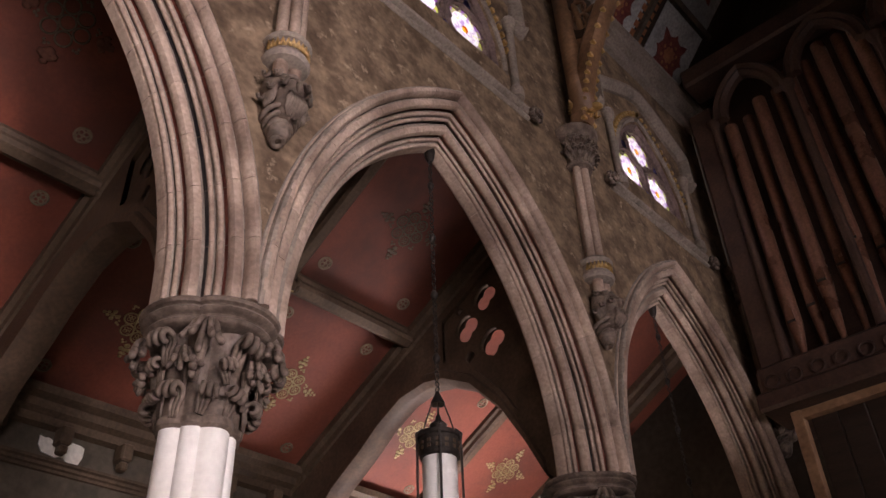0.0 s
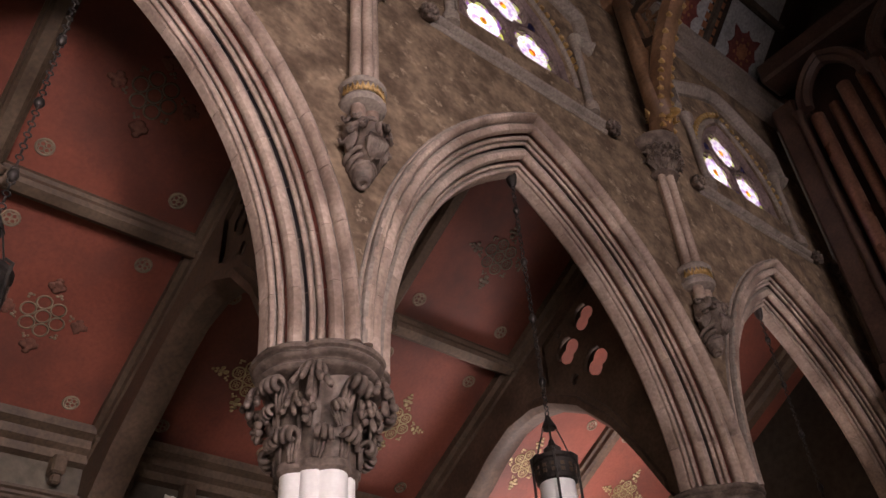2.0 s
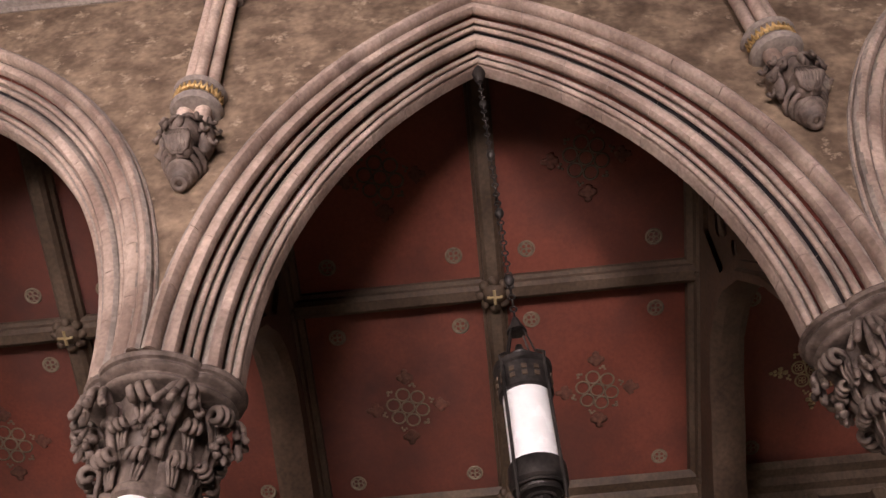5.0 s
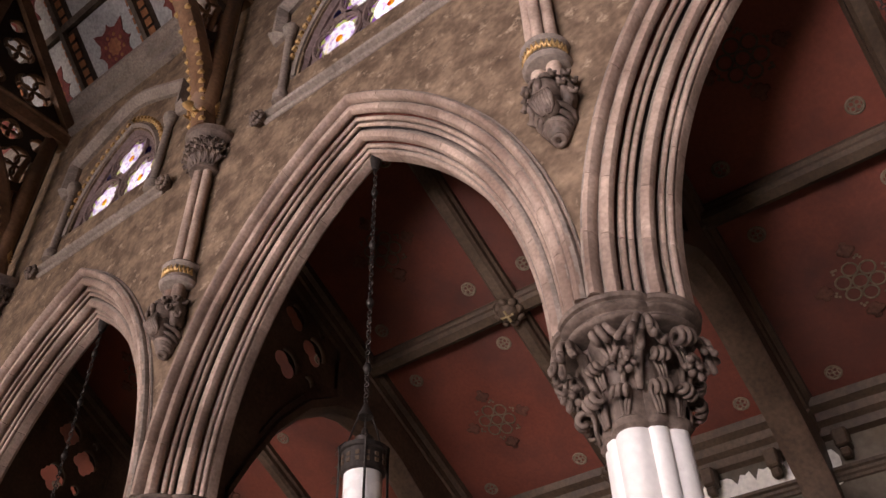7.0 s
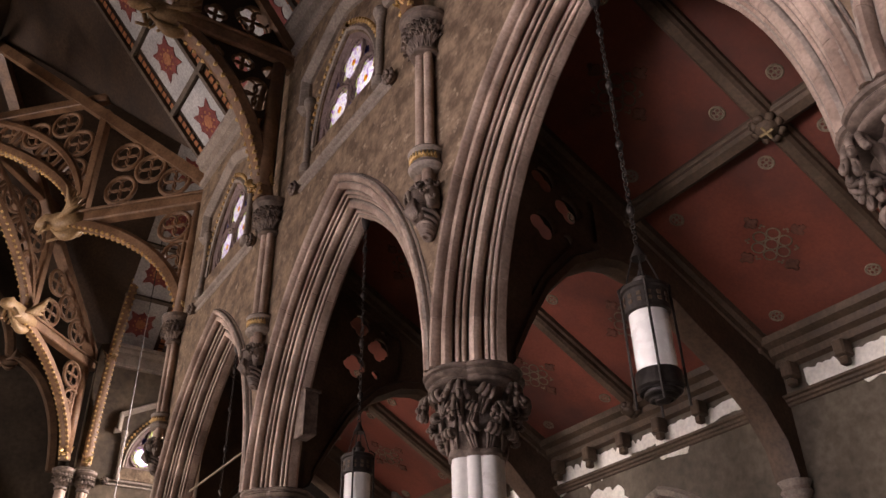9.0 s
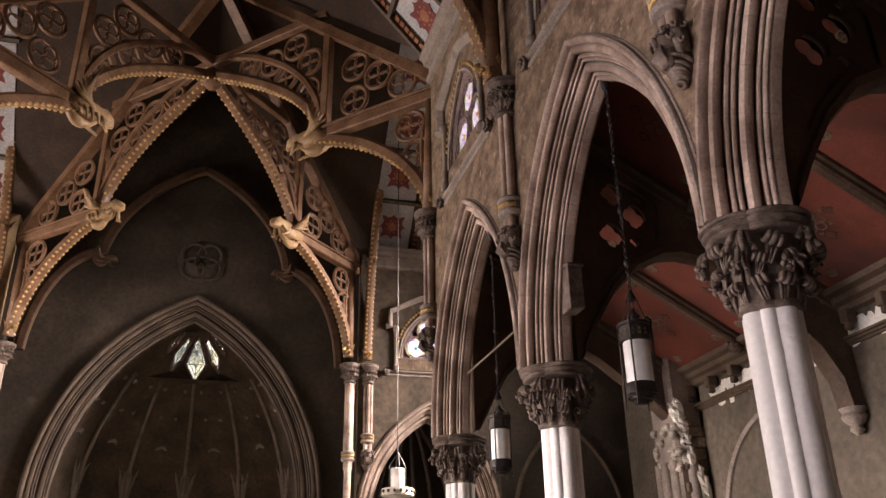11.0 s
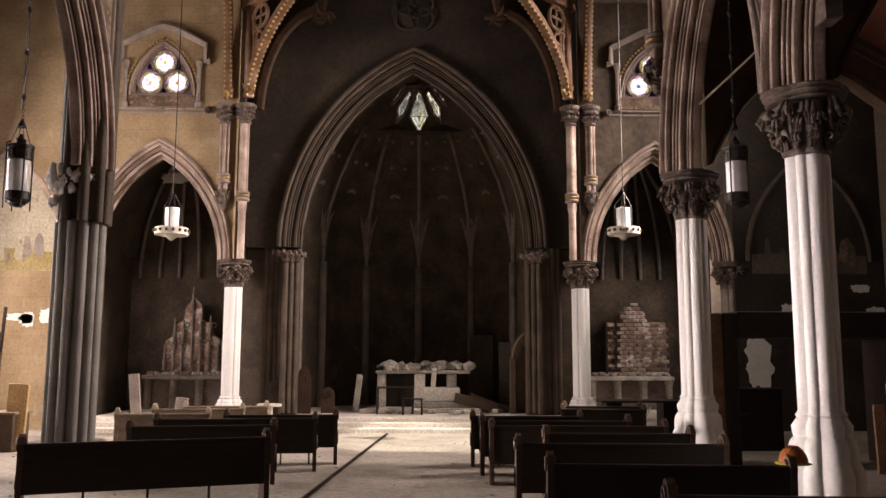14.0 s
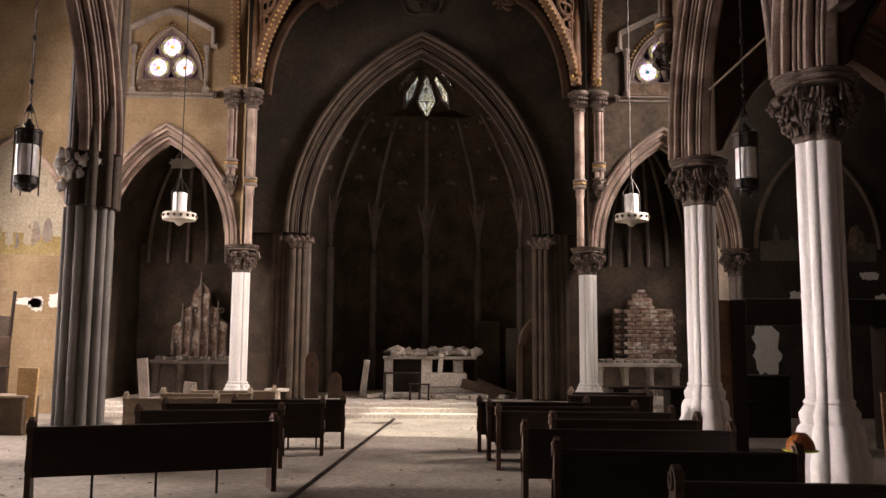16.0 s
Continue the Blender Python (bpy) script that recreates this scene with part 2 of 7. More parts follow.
SKY_GLOW = glow_material("bright_overcast_sky", (0.97, 0.97, 1.0), 1.0)
SKY_EAST = glow_material("bright_morning_sky", (1.0, 0.98, 0.97), 2.2)
GLASS_PALE = pane_material("pale_stained_glass", (0.62, 0.47, 0.70), (0.97, 0.93, 0.95), (0.90, 0.78, 0.40))
GLASS_EDGE = pane_material("lilac_green_border_glass", (0.34, 0.16, 0.42), (0.42, 0.48, 0.14))
GLASS_APSE = pane_material("amber_clear_glass", (0.55, 0.46, 0.16), (0.92, 0.88, 0.72))
GLASS_WARM = pane_material("yellow_red_glass", (0.75, 0.16, 0.05), (0.90, 0.72, 0.12))
GLASS_BLUE = pane_material("violet_blue_glass", (0.10, 0.08, 0.30), (0.30, 0.28, 0.62))
GLASS_TEAL = pane_material("teal_red_glass", (0.55, 0.08, 0.05), (0.10, 0.45, 0.42))


# ---- geometry ----
class Geo:
    """Collects vertices and faces of one mesh."""

    def __init__(self):
        self.v, self.f, self.m = [], [], []

    def add(self, verts, faces, mat=0):
        k = len(self.v)
        self.v += [tuple(p) for p in verts]
        self.f += [tuple(i + k for i in q) for q in faces]
        self.m += [mat] * len(faces) if isinstance(mat, int) else list(mat)
        return self

    def box(self, lo, hi, b=0.0, turn=None, mat=0):
        c = Vector([(p + q) / 2 for p, q in zip(lo, hi)])
        X, Y, Z = [abs(q - p) / 2 for p, q in zip(lo, hi)]
        b = min(b, 0.45 * min(X, Y, Z))
        vs, fs, ix = [], [], {}
        for sx in (-1, 1):
            for sy in (-1, 1):
                for sz in (-1, 1):
                    for a in range(3 if b else 1):
                        d = [X, Y, Z] if not b else [X - b * (a != 0), Y - b * (a != 1), Z - b * (a != 2)]
                        ix[sx, sy, sz, a] = len(vs)
                        p = Vector((sx * d[0], sy * d[1], sz * d[2]))
                        vs.append((turn @ p if turn else p) + c)
        g = lambda x, y, z, a: ix[x, y, z, a if b else 0]
        for s in (-1, 1):
            fs += [[g(s, *q, 0) for q in ((-1, -1), (1, -1), (1, 1), (-1, 1))][::s],
                   [g(q[1], s, q[0], 1) for q in ((-1, -1), (1, -1), (1, 1), (-1, 1))][::s],
                   [g(*q, s, 2) for q in ((-1, -1), (1, -1), (1, 1), (-1, 1))][::s]]
        if b:
            for p in (-1, 1):
                for q in (-1, 1):
                    fs += [[g(p, q, -1, 0), g(p, q, 1, 0), g(p, q, 1, 1), g(p, q, -1, 1)],
                           [g(-1, p, q, 1), g(1, p, q, 1), g(1, p, q, 2), g(-1, p, q, 2)],
                           [g(p, -1, q, 0), g(p, 1, q, 0), g(p, 1, q, 2), g(p, -1, q, 2)]]
                    for r in (-1, 1):
                        fs.append([g(p, q, r, 0), g(p, q, r, 1), g(p, q, r, 2)])
        return self.add(vs, fs, mat)

    def loft(self, rings, closed=True, caps=False, mats=None):
        n = len(rings[0])
        fs, ms = [], []
        for i in range(len(rings) - 1):
            for j in range(n if closed else n - 1):
                fs.append((i * n + j, i * n + (j + 1) % n, (i + 1) * n + (j + 1) % n, (i + 1) * n + j))
                ms.append(mats[j] if mats else 0)
        if caps:
            fs += [tuple(range(n))[::-1], tuple(range((len(rings) - 1) * n, len(rings) * n))]
            ms += [0, 0]
        return self.add([p for r in rings for p in r], fs, ms)

    def tube(self, pts, r, n=8, caps=True):
        pts = [Vector(p) for p in pts]
        rings = []
        side = None
        for i, p in enumerate(pts):
            t = (pts[min(i + 1, len(pts) - 1)] - pts[max(i - 1, 0)]).normalized()
            if side is None:
                side = t.orthogonal().normalized()
            side = (side - t * side.dot(t)).normalized()
            w = t.cross(side)
            rr = r[i] if isinstance(r, (list, tuple)) else r
            rings.append([p + rr * (math.cos(a) * side + math.sin(a) * w) for a in (2 * math.pi * k / n for k in range(n))])
        return self.loft(rings, True, caps)

    def ring(self, c, R, r, normal=(0, 0, 1), n=20, m=6, lobes=0, depth=0.0):
        """A closed ring round c; lobes gives a foiled outline."""
        q = Vector(normal).to_track_quat("Z", "Y")
        rings = []
        for i in range(n + 1):
            a = 2 * math.pi * i / n
            RR = R + (depth * abs(math.sin(lobes * a / 2)) if lobes else 0)
            rings.append([Vector(c) + q @ Vector(((RR + r * math.cos(b)) * math.cos(a), (RR + r * math.cos(b)) * math.sin(a), r * math.sin(b)))
                          for b in (2 * math.pi * k / m for k in range(m))])
        return self.loft(rings)

    def lathe(self, prof, c=(0, 0, 0), n=16, lobe=None, caps=True):
        rings = [[(c[0] + (r * (lobe(a) if lobe else 1)) * math.cos(a), c[1] + (r * (lobe(a) if lobe else 1)) * math.sin(a), c[2] + z)
                  for a in (2 * math.pi * k / n for k in range(n))] for r, z in prof]
        return self.loft(rings, True, caps)

    def blob(self, c, s, seed=0, rough=0.15, nu=8, nv=6, turn=None):
        rnd = random.Random(seed)
        rings = []
        for i in range(nv + 1):
            th = math.pi * (0.02 + 0.96 * i / nv)
            row = []
            for j in range(nu):
                a = 2 * math.pi * j / nu
                k = 1 + rnd.uniform(-rough, rough)
                p = Vector((s[0] * k * math.sin(th) * math.cos(a), s[1] * k * math.sin(th) * math.sin(a), s[2] * k * math.cos(th)))
                row.append(Vector(c) + (turn @ p if turn else p))
            rings.append(row)
        return self.loft(rings, True, True)

    def slab(self, outline, d0, d1, place):
        """A flat outline (list of 2D points) given thickness d0..d1; place maps (a, b, d) to the world."""
        n = len(outline)
        vs = [place(a, b, d0) for a, b in outline] + [place(a, b, d1) for a, b in outline]
        fs = [tuple(range(n))[::-1], tuple(range(n, 2 * n))] + [(i, (i + 1) % n, n + (i + 1) % n, n + i) for i in range(n)]
        return self.add(vs, fs)

    def mapped(self, f):
        self.v = [tuple(f(Vector(p))) for p in self.v]
        return self

    def mesh(self, name, mats, smooth=False, fix=True):
        me = bpy.data.meshes.new(name)
        me.from_pydata(self.v, [], self.f)
        for m in mats if isinstance(mats, (list, tuple)) else [mats]:
            me.materials.append(m)
        me.polygons.foreach_set("material_index", self.m)
        if fix:
            bm = bmesh.new()
            bm.from_mesh(me)
            bmesh.ops.recalc_face_normals(bm, faces=bm.faces)
            bm.to_mesh(me)
            bm.free()
        if smooth:
            me.polygons.foreach_set("use_smooth", [True] * len(me.polygons))
            if smooth != 1:
                me.set_sharp_from_angle(angle=radians(smooth))
        me.update()
        return me


def part(name, geo, mats, parent=None, label="", smooth=False, at=None, fix=True):
    me = geo if isinstance(geo, bpy.types.Mesh) else geo.mesh(name, mats, smooth, fix)
    o = new(name, me)
    if parent is not None:
        o.parent = parent
    if at is not None:
        o.matrix_basis = at
    return tagged(o, label)


def thing(name, label, category, group="", kind="", at=None):
    o = new(name)
    o.empty_display_size = 0.2
    if at is not None:
        o.matrix_basis = at
    return tagged(o, label, category, group, kind)


def structure(name, geo, mats, label, category, smooth=False):
    return tagged(part(name, geo, mats, None, label, smooth), label, category, "", "structure")


def bez(p0, p1, p2, p3, n=14):
    out = []
    for i in range(n + 1):
        t = i / n
        out.append(tuple((1 - t) ** 3 * a + 3 * (1 - t) ** 2 * t * b + 3 * (1 - t) * t * t * c + t ** 3 * d for a, b, c, d in zip(p0, p1, p2, p3)))
    return out


def arch_pt(a, rise, off, t, spring=0.0):
    """Point of a pointed arch of half span a: t runs 0 at the right springing, 1 at the point; off: outward offset."""
    R = (a * a + rise * rise) / (2 * a)
    c = R - a
    th = t * math.acos(c / (R + off))
    return -c + (R + off) * math.cos(th), spring + (R + off) * math.sin(th)


def arch_z(a, rise, off, u, spring):
    """Height of the pointed arch over a place u off its middle."""
    R = (a * a + rise * rise) / (2 * a)
    c = R - a
    x = abs(u) + c
    return spring + math.sqrt(max(0.0, (R + off) ** 2 - x * x))


def arch_sweep(geo, prof, a, rise, spring, place, t0=0.0, t1=1.0, n=12, side=1, mats=None, caps=True):
    """Sweeps a profile of (offset, depth) points along one side of a pointed arch."""
    rings = []
    for i in range(n + 1):
        t = t0 + (t1 - t0) * i / n
        row = []
        for off, d in prof:
            u, z = arch_pt(a, rise, off, t, spring)
            row.append(place(side * u, z, d))
        rings.append(row)
    return geo.loft(rings, False, caps, mats)


def strip_wall(geo, u0, u1, n, low, top, hole, d0, d1, place):
    """A wall along u with a curved underside low(u) and an opening hole(u) -> (z0, z1), from depth d0 to d1."""
    us = sorted(set([u0 + (u1 - u0) * i / n for i in range(n + 1)] + [u for u in hole[1] if u0 < u < u1] if hole else [u0 + (u1 - u0) * i / n for i in range(n + 1)]))
    quad = lambda a, b, c, d: geo.add([a, b, c, d], [(0, 1, 2, 3)])
    tf = top if callable(top) else (lambda u: top)
    for ua, ub in zip(us, us[1:]):
        mid = (ua + ub) / 2
        h = hole[0] if hole and h_in(hole, mid) else None
        spans = [(low(ua), low(ub), tf(ua), tf(ub))]
        if h:
            (a0, a1), (b0, b1) = h(ua), h(ub)
            spans = [(low(ua), low(ub), a0, b0), (a1, b1, tf(ua), tf(ub))]
            for za, zb in ((a0, b0), (a1, b1)):
                quad(place(ua, za, d0), place(ub, zb, d0), place(ub, zb, d1), place(ua, za, d1))
        for la, lb, ta, tb in spans:
            for d in (d0, d1):
                quad(place(ua, la, d), place(ub, lb, d), place(ub, tb, d), place(ua, ta, d))
        quad(place(ua, low(ua), d0), place(ub, low(ub), d0), place(ub, low(ub), d1), place(ua, low(ua), d1))
        quad(place(ua, tf(ua), d0), place(ub, tf(ub), d0), place(ub, tf(ub), d1), place(ua, tf(ua), d1))
    for u in (u0, u1):
        quad(place(u, low(u), d0), place(u, tf(u), d0), place(u, tf(u), d1), place(u, low(u), d1))
    return geo


def h_in(hole, u):
    return hole[1][0] < u < hole[1][1]


# ---- plan ----
FZ, XW, XN, BAY, YC = 0.10, 4.82, 4.94, 4.2, 0.3
SPRING, HALF, RISE = 4.97, 1.64, 2.94
EAVE, PITCH, YE, YX, XT = 12.8, 1.16, 22.9, 17.9, 13.2
RIDGE = EAVE + PITCH * XW
col_y = lambda i: YC + (i - 1) * BAY
south = lambda m: (lambda u, z, d: (XW - d, m + u, z))
north = lambda m: (lambda u, z, d: (-XN + d, m + u, z))
east = lambda m: (lambda u, z, d: (m + u, YE - d, z))


def roll(c, r, a0=225, a1=45, n=6):
    return [(c[0] + r * math.cos(radians(a0 + (a1 - a0) * i / n)), c[1] + r * math.sin(radians(a0 + (a1 - a0) * i / n))) for i in range(n + 1)]


def moulding(hood=True, s=1.0):
    """Half profile of an arch order, from the soffit's middle to the wall face: thin and stout rolls parted by deep painted hollows."""
    p = [(0, 0, 0), (0, 0.055, 0), (0.006, 0.070, 0)]
    along, out = (0.747, 0.665), (-0.665, 0.747)
    at = lambda q, h: (0.010 + along[0] * q + out[0] * h, 0.078 + along[1] * q + out[1] * h)
    q = 0.0
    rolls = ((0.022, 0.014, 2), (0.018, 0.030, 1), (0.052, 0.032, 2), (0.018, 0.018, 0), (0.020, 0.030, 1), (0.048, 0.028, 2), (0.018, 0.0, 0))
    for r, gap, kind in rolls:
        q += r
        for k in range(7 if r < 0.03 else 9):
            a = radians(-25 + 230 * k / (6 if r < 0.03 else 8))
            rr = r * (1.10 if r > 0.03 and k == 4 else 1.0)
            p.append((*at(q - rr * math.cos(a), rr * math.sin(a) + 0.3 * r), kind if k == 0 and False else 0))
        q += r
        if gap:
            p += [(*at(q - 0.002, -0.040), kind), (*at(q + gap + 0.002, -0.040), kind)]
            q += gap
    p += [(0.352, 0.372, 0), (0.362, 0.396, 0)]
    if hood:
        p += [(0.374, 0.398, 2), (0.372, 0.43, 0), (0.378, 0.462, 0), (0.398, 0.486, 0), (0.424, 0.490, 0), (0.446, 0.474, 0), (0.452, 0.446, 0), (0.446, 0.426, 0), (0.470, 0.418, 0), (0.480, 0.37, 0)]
    return [(a * s, b * s) for a, b, c in p], [c for a, b, c in p][1:]


HALF_PROF, HALF_MATS = moulding()
BACK = [(0.40, -0.11), (0.22, -0.11), (0.20, -0.08), (0.06, -0.08), (0.04, -0.04), (0.0, -0.03)]
FULL_PROF = BACK + HALF_PROF[1:]
FULL_MATS = [0] * len(BACK) + HALF_MATS[1:]
VOUSSOIR = {}


def arcade_arch(place_of, mid, half, rise, spring, key, label, stones=9):
    """A pointed arch of separate moulded stones on a recessed core."""
    top = thing("arcade_arch", label, "arch", "arches of the church", "structure")
    core = Geo()
    pl = place_of(mid)
    prof = [(a + 0.012, b * 0.985) for a, b in FULL_PROF]
    for side in (1, -1):
        arch_sweep(core, prof, half, rise, spring, pl, 0, 1, 14, side, None, False)
    part("core", core, STONE_PLAIN, top)
    for side in (1, -1):
        for k in range(stones):
            name = (key, side, k)
            if name not in VOUSSOIR:
                g = Geo()
                arch_sweep(g, FULL_PROF, half, rise, spring, place_of(0), k / stones + 0.0006, (k + 1) / stones - (0.0006 if k < stones - 1 else 0), 3, side, FULL_MATS, True)
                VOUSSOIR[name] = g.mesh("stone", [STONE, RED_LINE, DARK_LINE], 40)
            o = Vector(pl(0, 0, 0)) - Vector(place_of(0)(0, 0, 0))
            part("stone", VOUSSOIR[name], None, top, at=Matrix.Translation(o))
    return top


# ---- clerestory window, built once for a wall whose face is at depth 0.395 ----
W_SILL, W_APEX, W_HALF = 9.62, 11.15, 0.92


def win_hole(u):
    a, rise = W_HALF, W_APEX - W_SILL
    R = (a * a + rise * rise) / (2 * a)
    x = min(abs(u), a) + (R - a)
    return W_SILL, W_SILL + math.sqrt(max(0, R * R - x * x))


WZ = lambda z: 8.93 + 0.963 * (z - 9.18)
WK = 0.93
win_at = lambda lift: (lambda u: tuple(WZ(z) + lift for z in win_hole(u / WK)), [-W_HALF * WK, W_HALF * WK])
NAVE_LIFT, EAST_LIFT = 0.13, -0.02


def clerestory(wall, glass, label, lift, glow):
    place = lambda u, z, d: wall(u * WK, WZ(z) + lift, d)
    top = thing("clerestory_window", label, "window", "clerestory windows", "structure")
    face = 0.395
    flat = lambda a, b, d: place(a, b, d)
    # tracery plate with three foiled openings: rings on a dark plate cut as bands
    centres = [(0.0, W_SILL + 1.02), (-0.40, W_SILL + 0.40), (0.40, W_SILL + 0.40)]
    tr = Geo()
    for c in centres:
        tr.ring(place(c[0], c[1], 0.31), 0.350, 0.032, Vector(place(0, 0, 1)) - Vector(place(0, 0, 0)), 36, 6)
        tr.ring(place(c[0], c[1], 0.30), 0.255, 0.020, Vector(place(0, 0, 1)) - Vector(place(0, 0, 0)), 36, 6, 6, 0.075)
    for s in (1, -1):
        arch_sweep(tr, [(-0.07, 0.22), (-0.07, 0.33), (0.02, 0.385), (0.02, 0.22)], W_HALF, W_APEX - W_SILL, W_SILL, place, 0, 1, 12, s, None)
    tr.slab([(-W_HALF, W_SILL - 0.02), (W_HALF, W_SILL - 0.02), (W_HALF, W_SILL + 0.07), (-W_HALF, W_SILL + 0.06)], 0.22, 0.37, place)
    part("tracery", tr, LEAD, top, "dark stone trefoil tracery", 40)
    for c in centres:
        g = Geo().slab([(c[0] + 0.36 * math.cos(t), c[1] + 0.36 * math.sin(t)) for t in (2 * math.pi * i / 28 for i in range(28))], 0.27, 0.278, place)
        o = part("pane", g, glass[0], top)
        o.visible_shadow = False
        ra, rb = ((0.255, 0.355))
        cir = [(math.cos(t), math.sin(t)) for t in (2 * math.pi * i / 28 for i in range(28))]
        g = Geo().add([place(c[0] + q * x, c[1] + q * z, 0.286) for q in (ra, rb) for x, z in cir], [(i, (i + 1) % 28, 28 + (i + 1) % 28, 28 + i) for i in range(28)])
        o = part("border_pane", g, GLASS_EDGE, top, "lilac and green border glass")
        o.visible_shadow = False
        g = Geo().slab([(c[0] + 0.055 * math.cos(t), c[1] + 0.055 * math.sin(t)) for t in (2 * math.pi * i / 14 for i in range(14))], 0.282, 0.288, place)
        o = part("pane", g, glass[1], top)
        o.visible_shadow = False
    pts = [(W_HALF - 2 * W_HALF * i / 20) for i in range(21)]
    outline = [(-W_HALF, W_SILL), (W_HALF, W_SILL)] + [(u, win_hole(u)[1]) for u in pts[1:-1]]
    loops = [outline] + [[(c[0] + 0.355 * math.cos(t), c[1] + 0.355 * math.sin(t)) for t in (2 * math.pi * i / 24 for i in range(24))] for c in centres]
    flat_pts = [p for lp in loops for p in lp]
    tris = tessellate_polygon([[Vector((p[0], p[1], 0)) for p in lp] for lp in loops])
    plate = Geo()
    for d in (0.24, 0.30):
        plate.add([place(p[0], p[1], d) for p in flat_pts], [tuple(q) for q in tris])
    part("plate", plate, LEAD, top, "dark pierced stone plate")
    for c in ((0, W_SILL + 0.13), (-0.44, W_SILL + 0.87), (0.44, W_SILL + 0.87)):
        g = Geo().slab([(c[0] + 0.07 * math.cos(t), c[1] + 0.10 * math.sin(t)) for t in (2 * math.pi * i / 8 for i in range(8))], 0.304, 0.309, place)
        part("pane", g, glass[2], top)
    back = Geo().add([place(u, z, -0.26) for u, z in ((-1.25, W_SILL - 0.3), (1.25, W_SILL - 0.3), (1.25, W_APEX + 0.3), (-1.25, W_APEX + 0.3))], [(0, 1, 2, 3)])
    tagged(part("backdrop", back, glow, None, "bright overcast sky outside the window"), "", "sky", "", "structure")
    # inner arch, jamb shafts with caps and bases
    hd = Geo()
    for s in (1, -1):
        arch_sweep(hd, [(0.03, 0.38), (0.03, 0.42), (0.07, 0.44), (0.11, 0.40), (0.11, 0.36)], W_HALF, W_APEX - W_SILL, W_SILL, place, 0, 1, 12, s)
    part("inner_arch", hd, STONE_PLAIN, top)
    gl = Geo()
    for s in (1, -1):
        for k in range(15):
            u, z = arch_pt(W_HALF, W_APEX - W_SILL, 0.17, 0.2 + 0.8 * k / 14, W_SILL)
            gl.box((-0.03, -0.03, -0.03), (0.03, 0.03, 0.03), 0.008, mat=0)
            for q in range(len(gl.v) - 24, len(gl.v)):
                p = gl.v[q]
                gl.v[q] = tuple(Vector(place(s * u, z, face + 0.02)) + Vector(p))
    part("gilded_dentils", gl, GILT, top, "row of worn gilded leaves")
    for s in (1, -1):
        j = Geo()
        ax = place(s * 1.10, 0, face + 0.05)
        for (r0, z0), (r1, z1) in zip(((0.09, 9.22), (0.09, 9.36), (0.05, 9.42), (0.05, 10.40), (0.06, 10.42), (0.095, 10.55), (0.10, 10.60)), ((0.09, 9.36), (0.05, 9.42), (0.05, 10.40), (0.06, 10.42), (0.095, 10.55), (0.10, 10.60), (0.07, 10.66))):
            j.lathe([(r0, WZ(z0) + lift), (r1, WZ(z1) + lift)], (ax[0], ax[1], 0), 10)
        part("jamb_shaft", j, STONE_PLAIN, top, "slender engaged shaft", 40)
    # label: drops, shoulders and gabled head
    lab = Geo()
    path = [(-1.42, 10.62), (-1.27, 10.62), (-1.27, 11.12), (-0.62, 11.45), (0, 11.68), (0.62, 11.45), (1.27, 11.12), (1.27, 10.62), (1.42, 10.62)]
    path = path[:4] + [(-0.3, 11.60)] + path[4:5] + [(0.3, 11.60)] + path[5:]
    rings = []
    for i, (u, z) in enumerate(path):
        a, b = path[max(i - 1, 0)], path[min(i + 1, len(path) - 1)]
        tx, tz = b[0] - a[0], b[1] - a[1]
        L = math.hypot(tx, tz)
        nx, nz = -tz / L, tx / L
        rings.append([place(u + nx * o, z + nz * o, d) for o, d in ((-0.075, face - 0.02), (-0.075, face + 0.05), (-0.03, face + 0.10), (0.03, face + 0.15), (0.075, face + 0.15), (0.085, face - 0.02))])
    lab.loft(rings, True, True)
    part("label_mould", lab, STONE_PLAIN, top, "gabled stone hood mould", 30)
    st = Geo()
    prof = [(-0.095, 0.0), (-0.095, 0.035), (-0.075, 0.055), (-0.045, 0.055), (-0.028, 0.035), (-0.020, 0.012), (0.0, 0.012), (0.008, 0.055), (0.025, 0.085), (0.052, 0.095), (0.078, 0.080), (0.088, 0.045), (0.090, 0.0)]
    st.loft([[place(u, 9.16 + a, face - 0.02 + b) for a, b in prof] for u in (-1.36, 1.36)], True, True)
    part("sill_slope", Geo().slab([(-1.15, 9.28), (1.15, 9.28), (0.95, 9.60), (-0.95, 9.60)], face - 0.02, face + 0.02, place), WALL, top, "plastered sill")
    part("sill_string", st, STONE_PLAIN, top, "moulded sill string", 30)
    for s in (1, -1):
        b = Geo()
        for ring_r, lobes, size in ((0.085, 9, 0.034), (0.045, 6, 0.030)):
            for k in range(lobes):
                a = 2 * math.pi * k / lobes
                b.blob(place(s * (1.42 + ring_r * math.cos(a)), 9.15 + ring_r * math.sin(a), face + 0.17 - ring_r), (size, size, size), k, 0.2, 7, 5)
        b.blob(place(s * 1.42, 9.15, face + 0.05), (0.085, 0.085, 0.08), 9, 0.1)
        part("label_stop", b, SOOT, top, "carved leaf stop", 1)
    return top


# ---- column, built at the origin with its floor at z = 0 ----
def lobed(a, k=0.16, p=1.0):
    return 1 + k * (abs(math.cos(2 * a)) ** p - 0.5)


def shaft_r(a):
    q = (a % (math.pi / 2)) - math.pi / 4
    big = 0.86 + 0.16 * math.cos(min(1.0, abs(abs(q) - math.pi / 4) / 0.46) * math.pi / 2)
    if abs(q) > 0.33:
        return big
    if abs(q) > 0.24:
        return 0.845
    return 0.86 + 0.075 * math.cos(q / 0.24 * math.pi / 2) ** 0.5


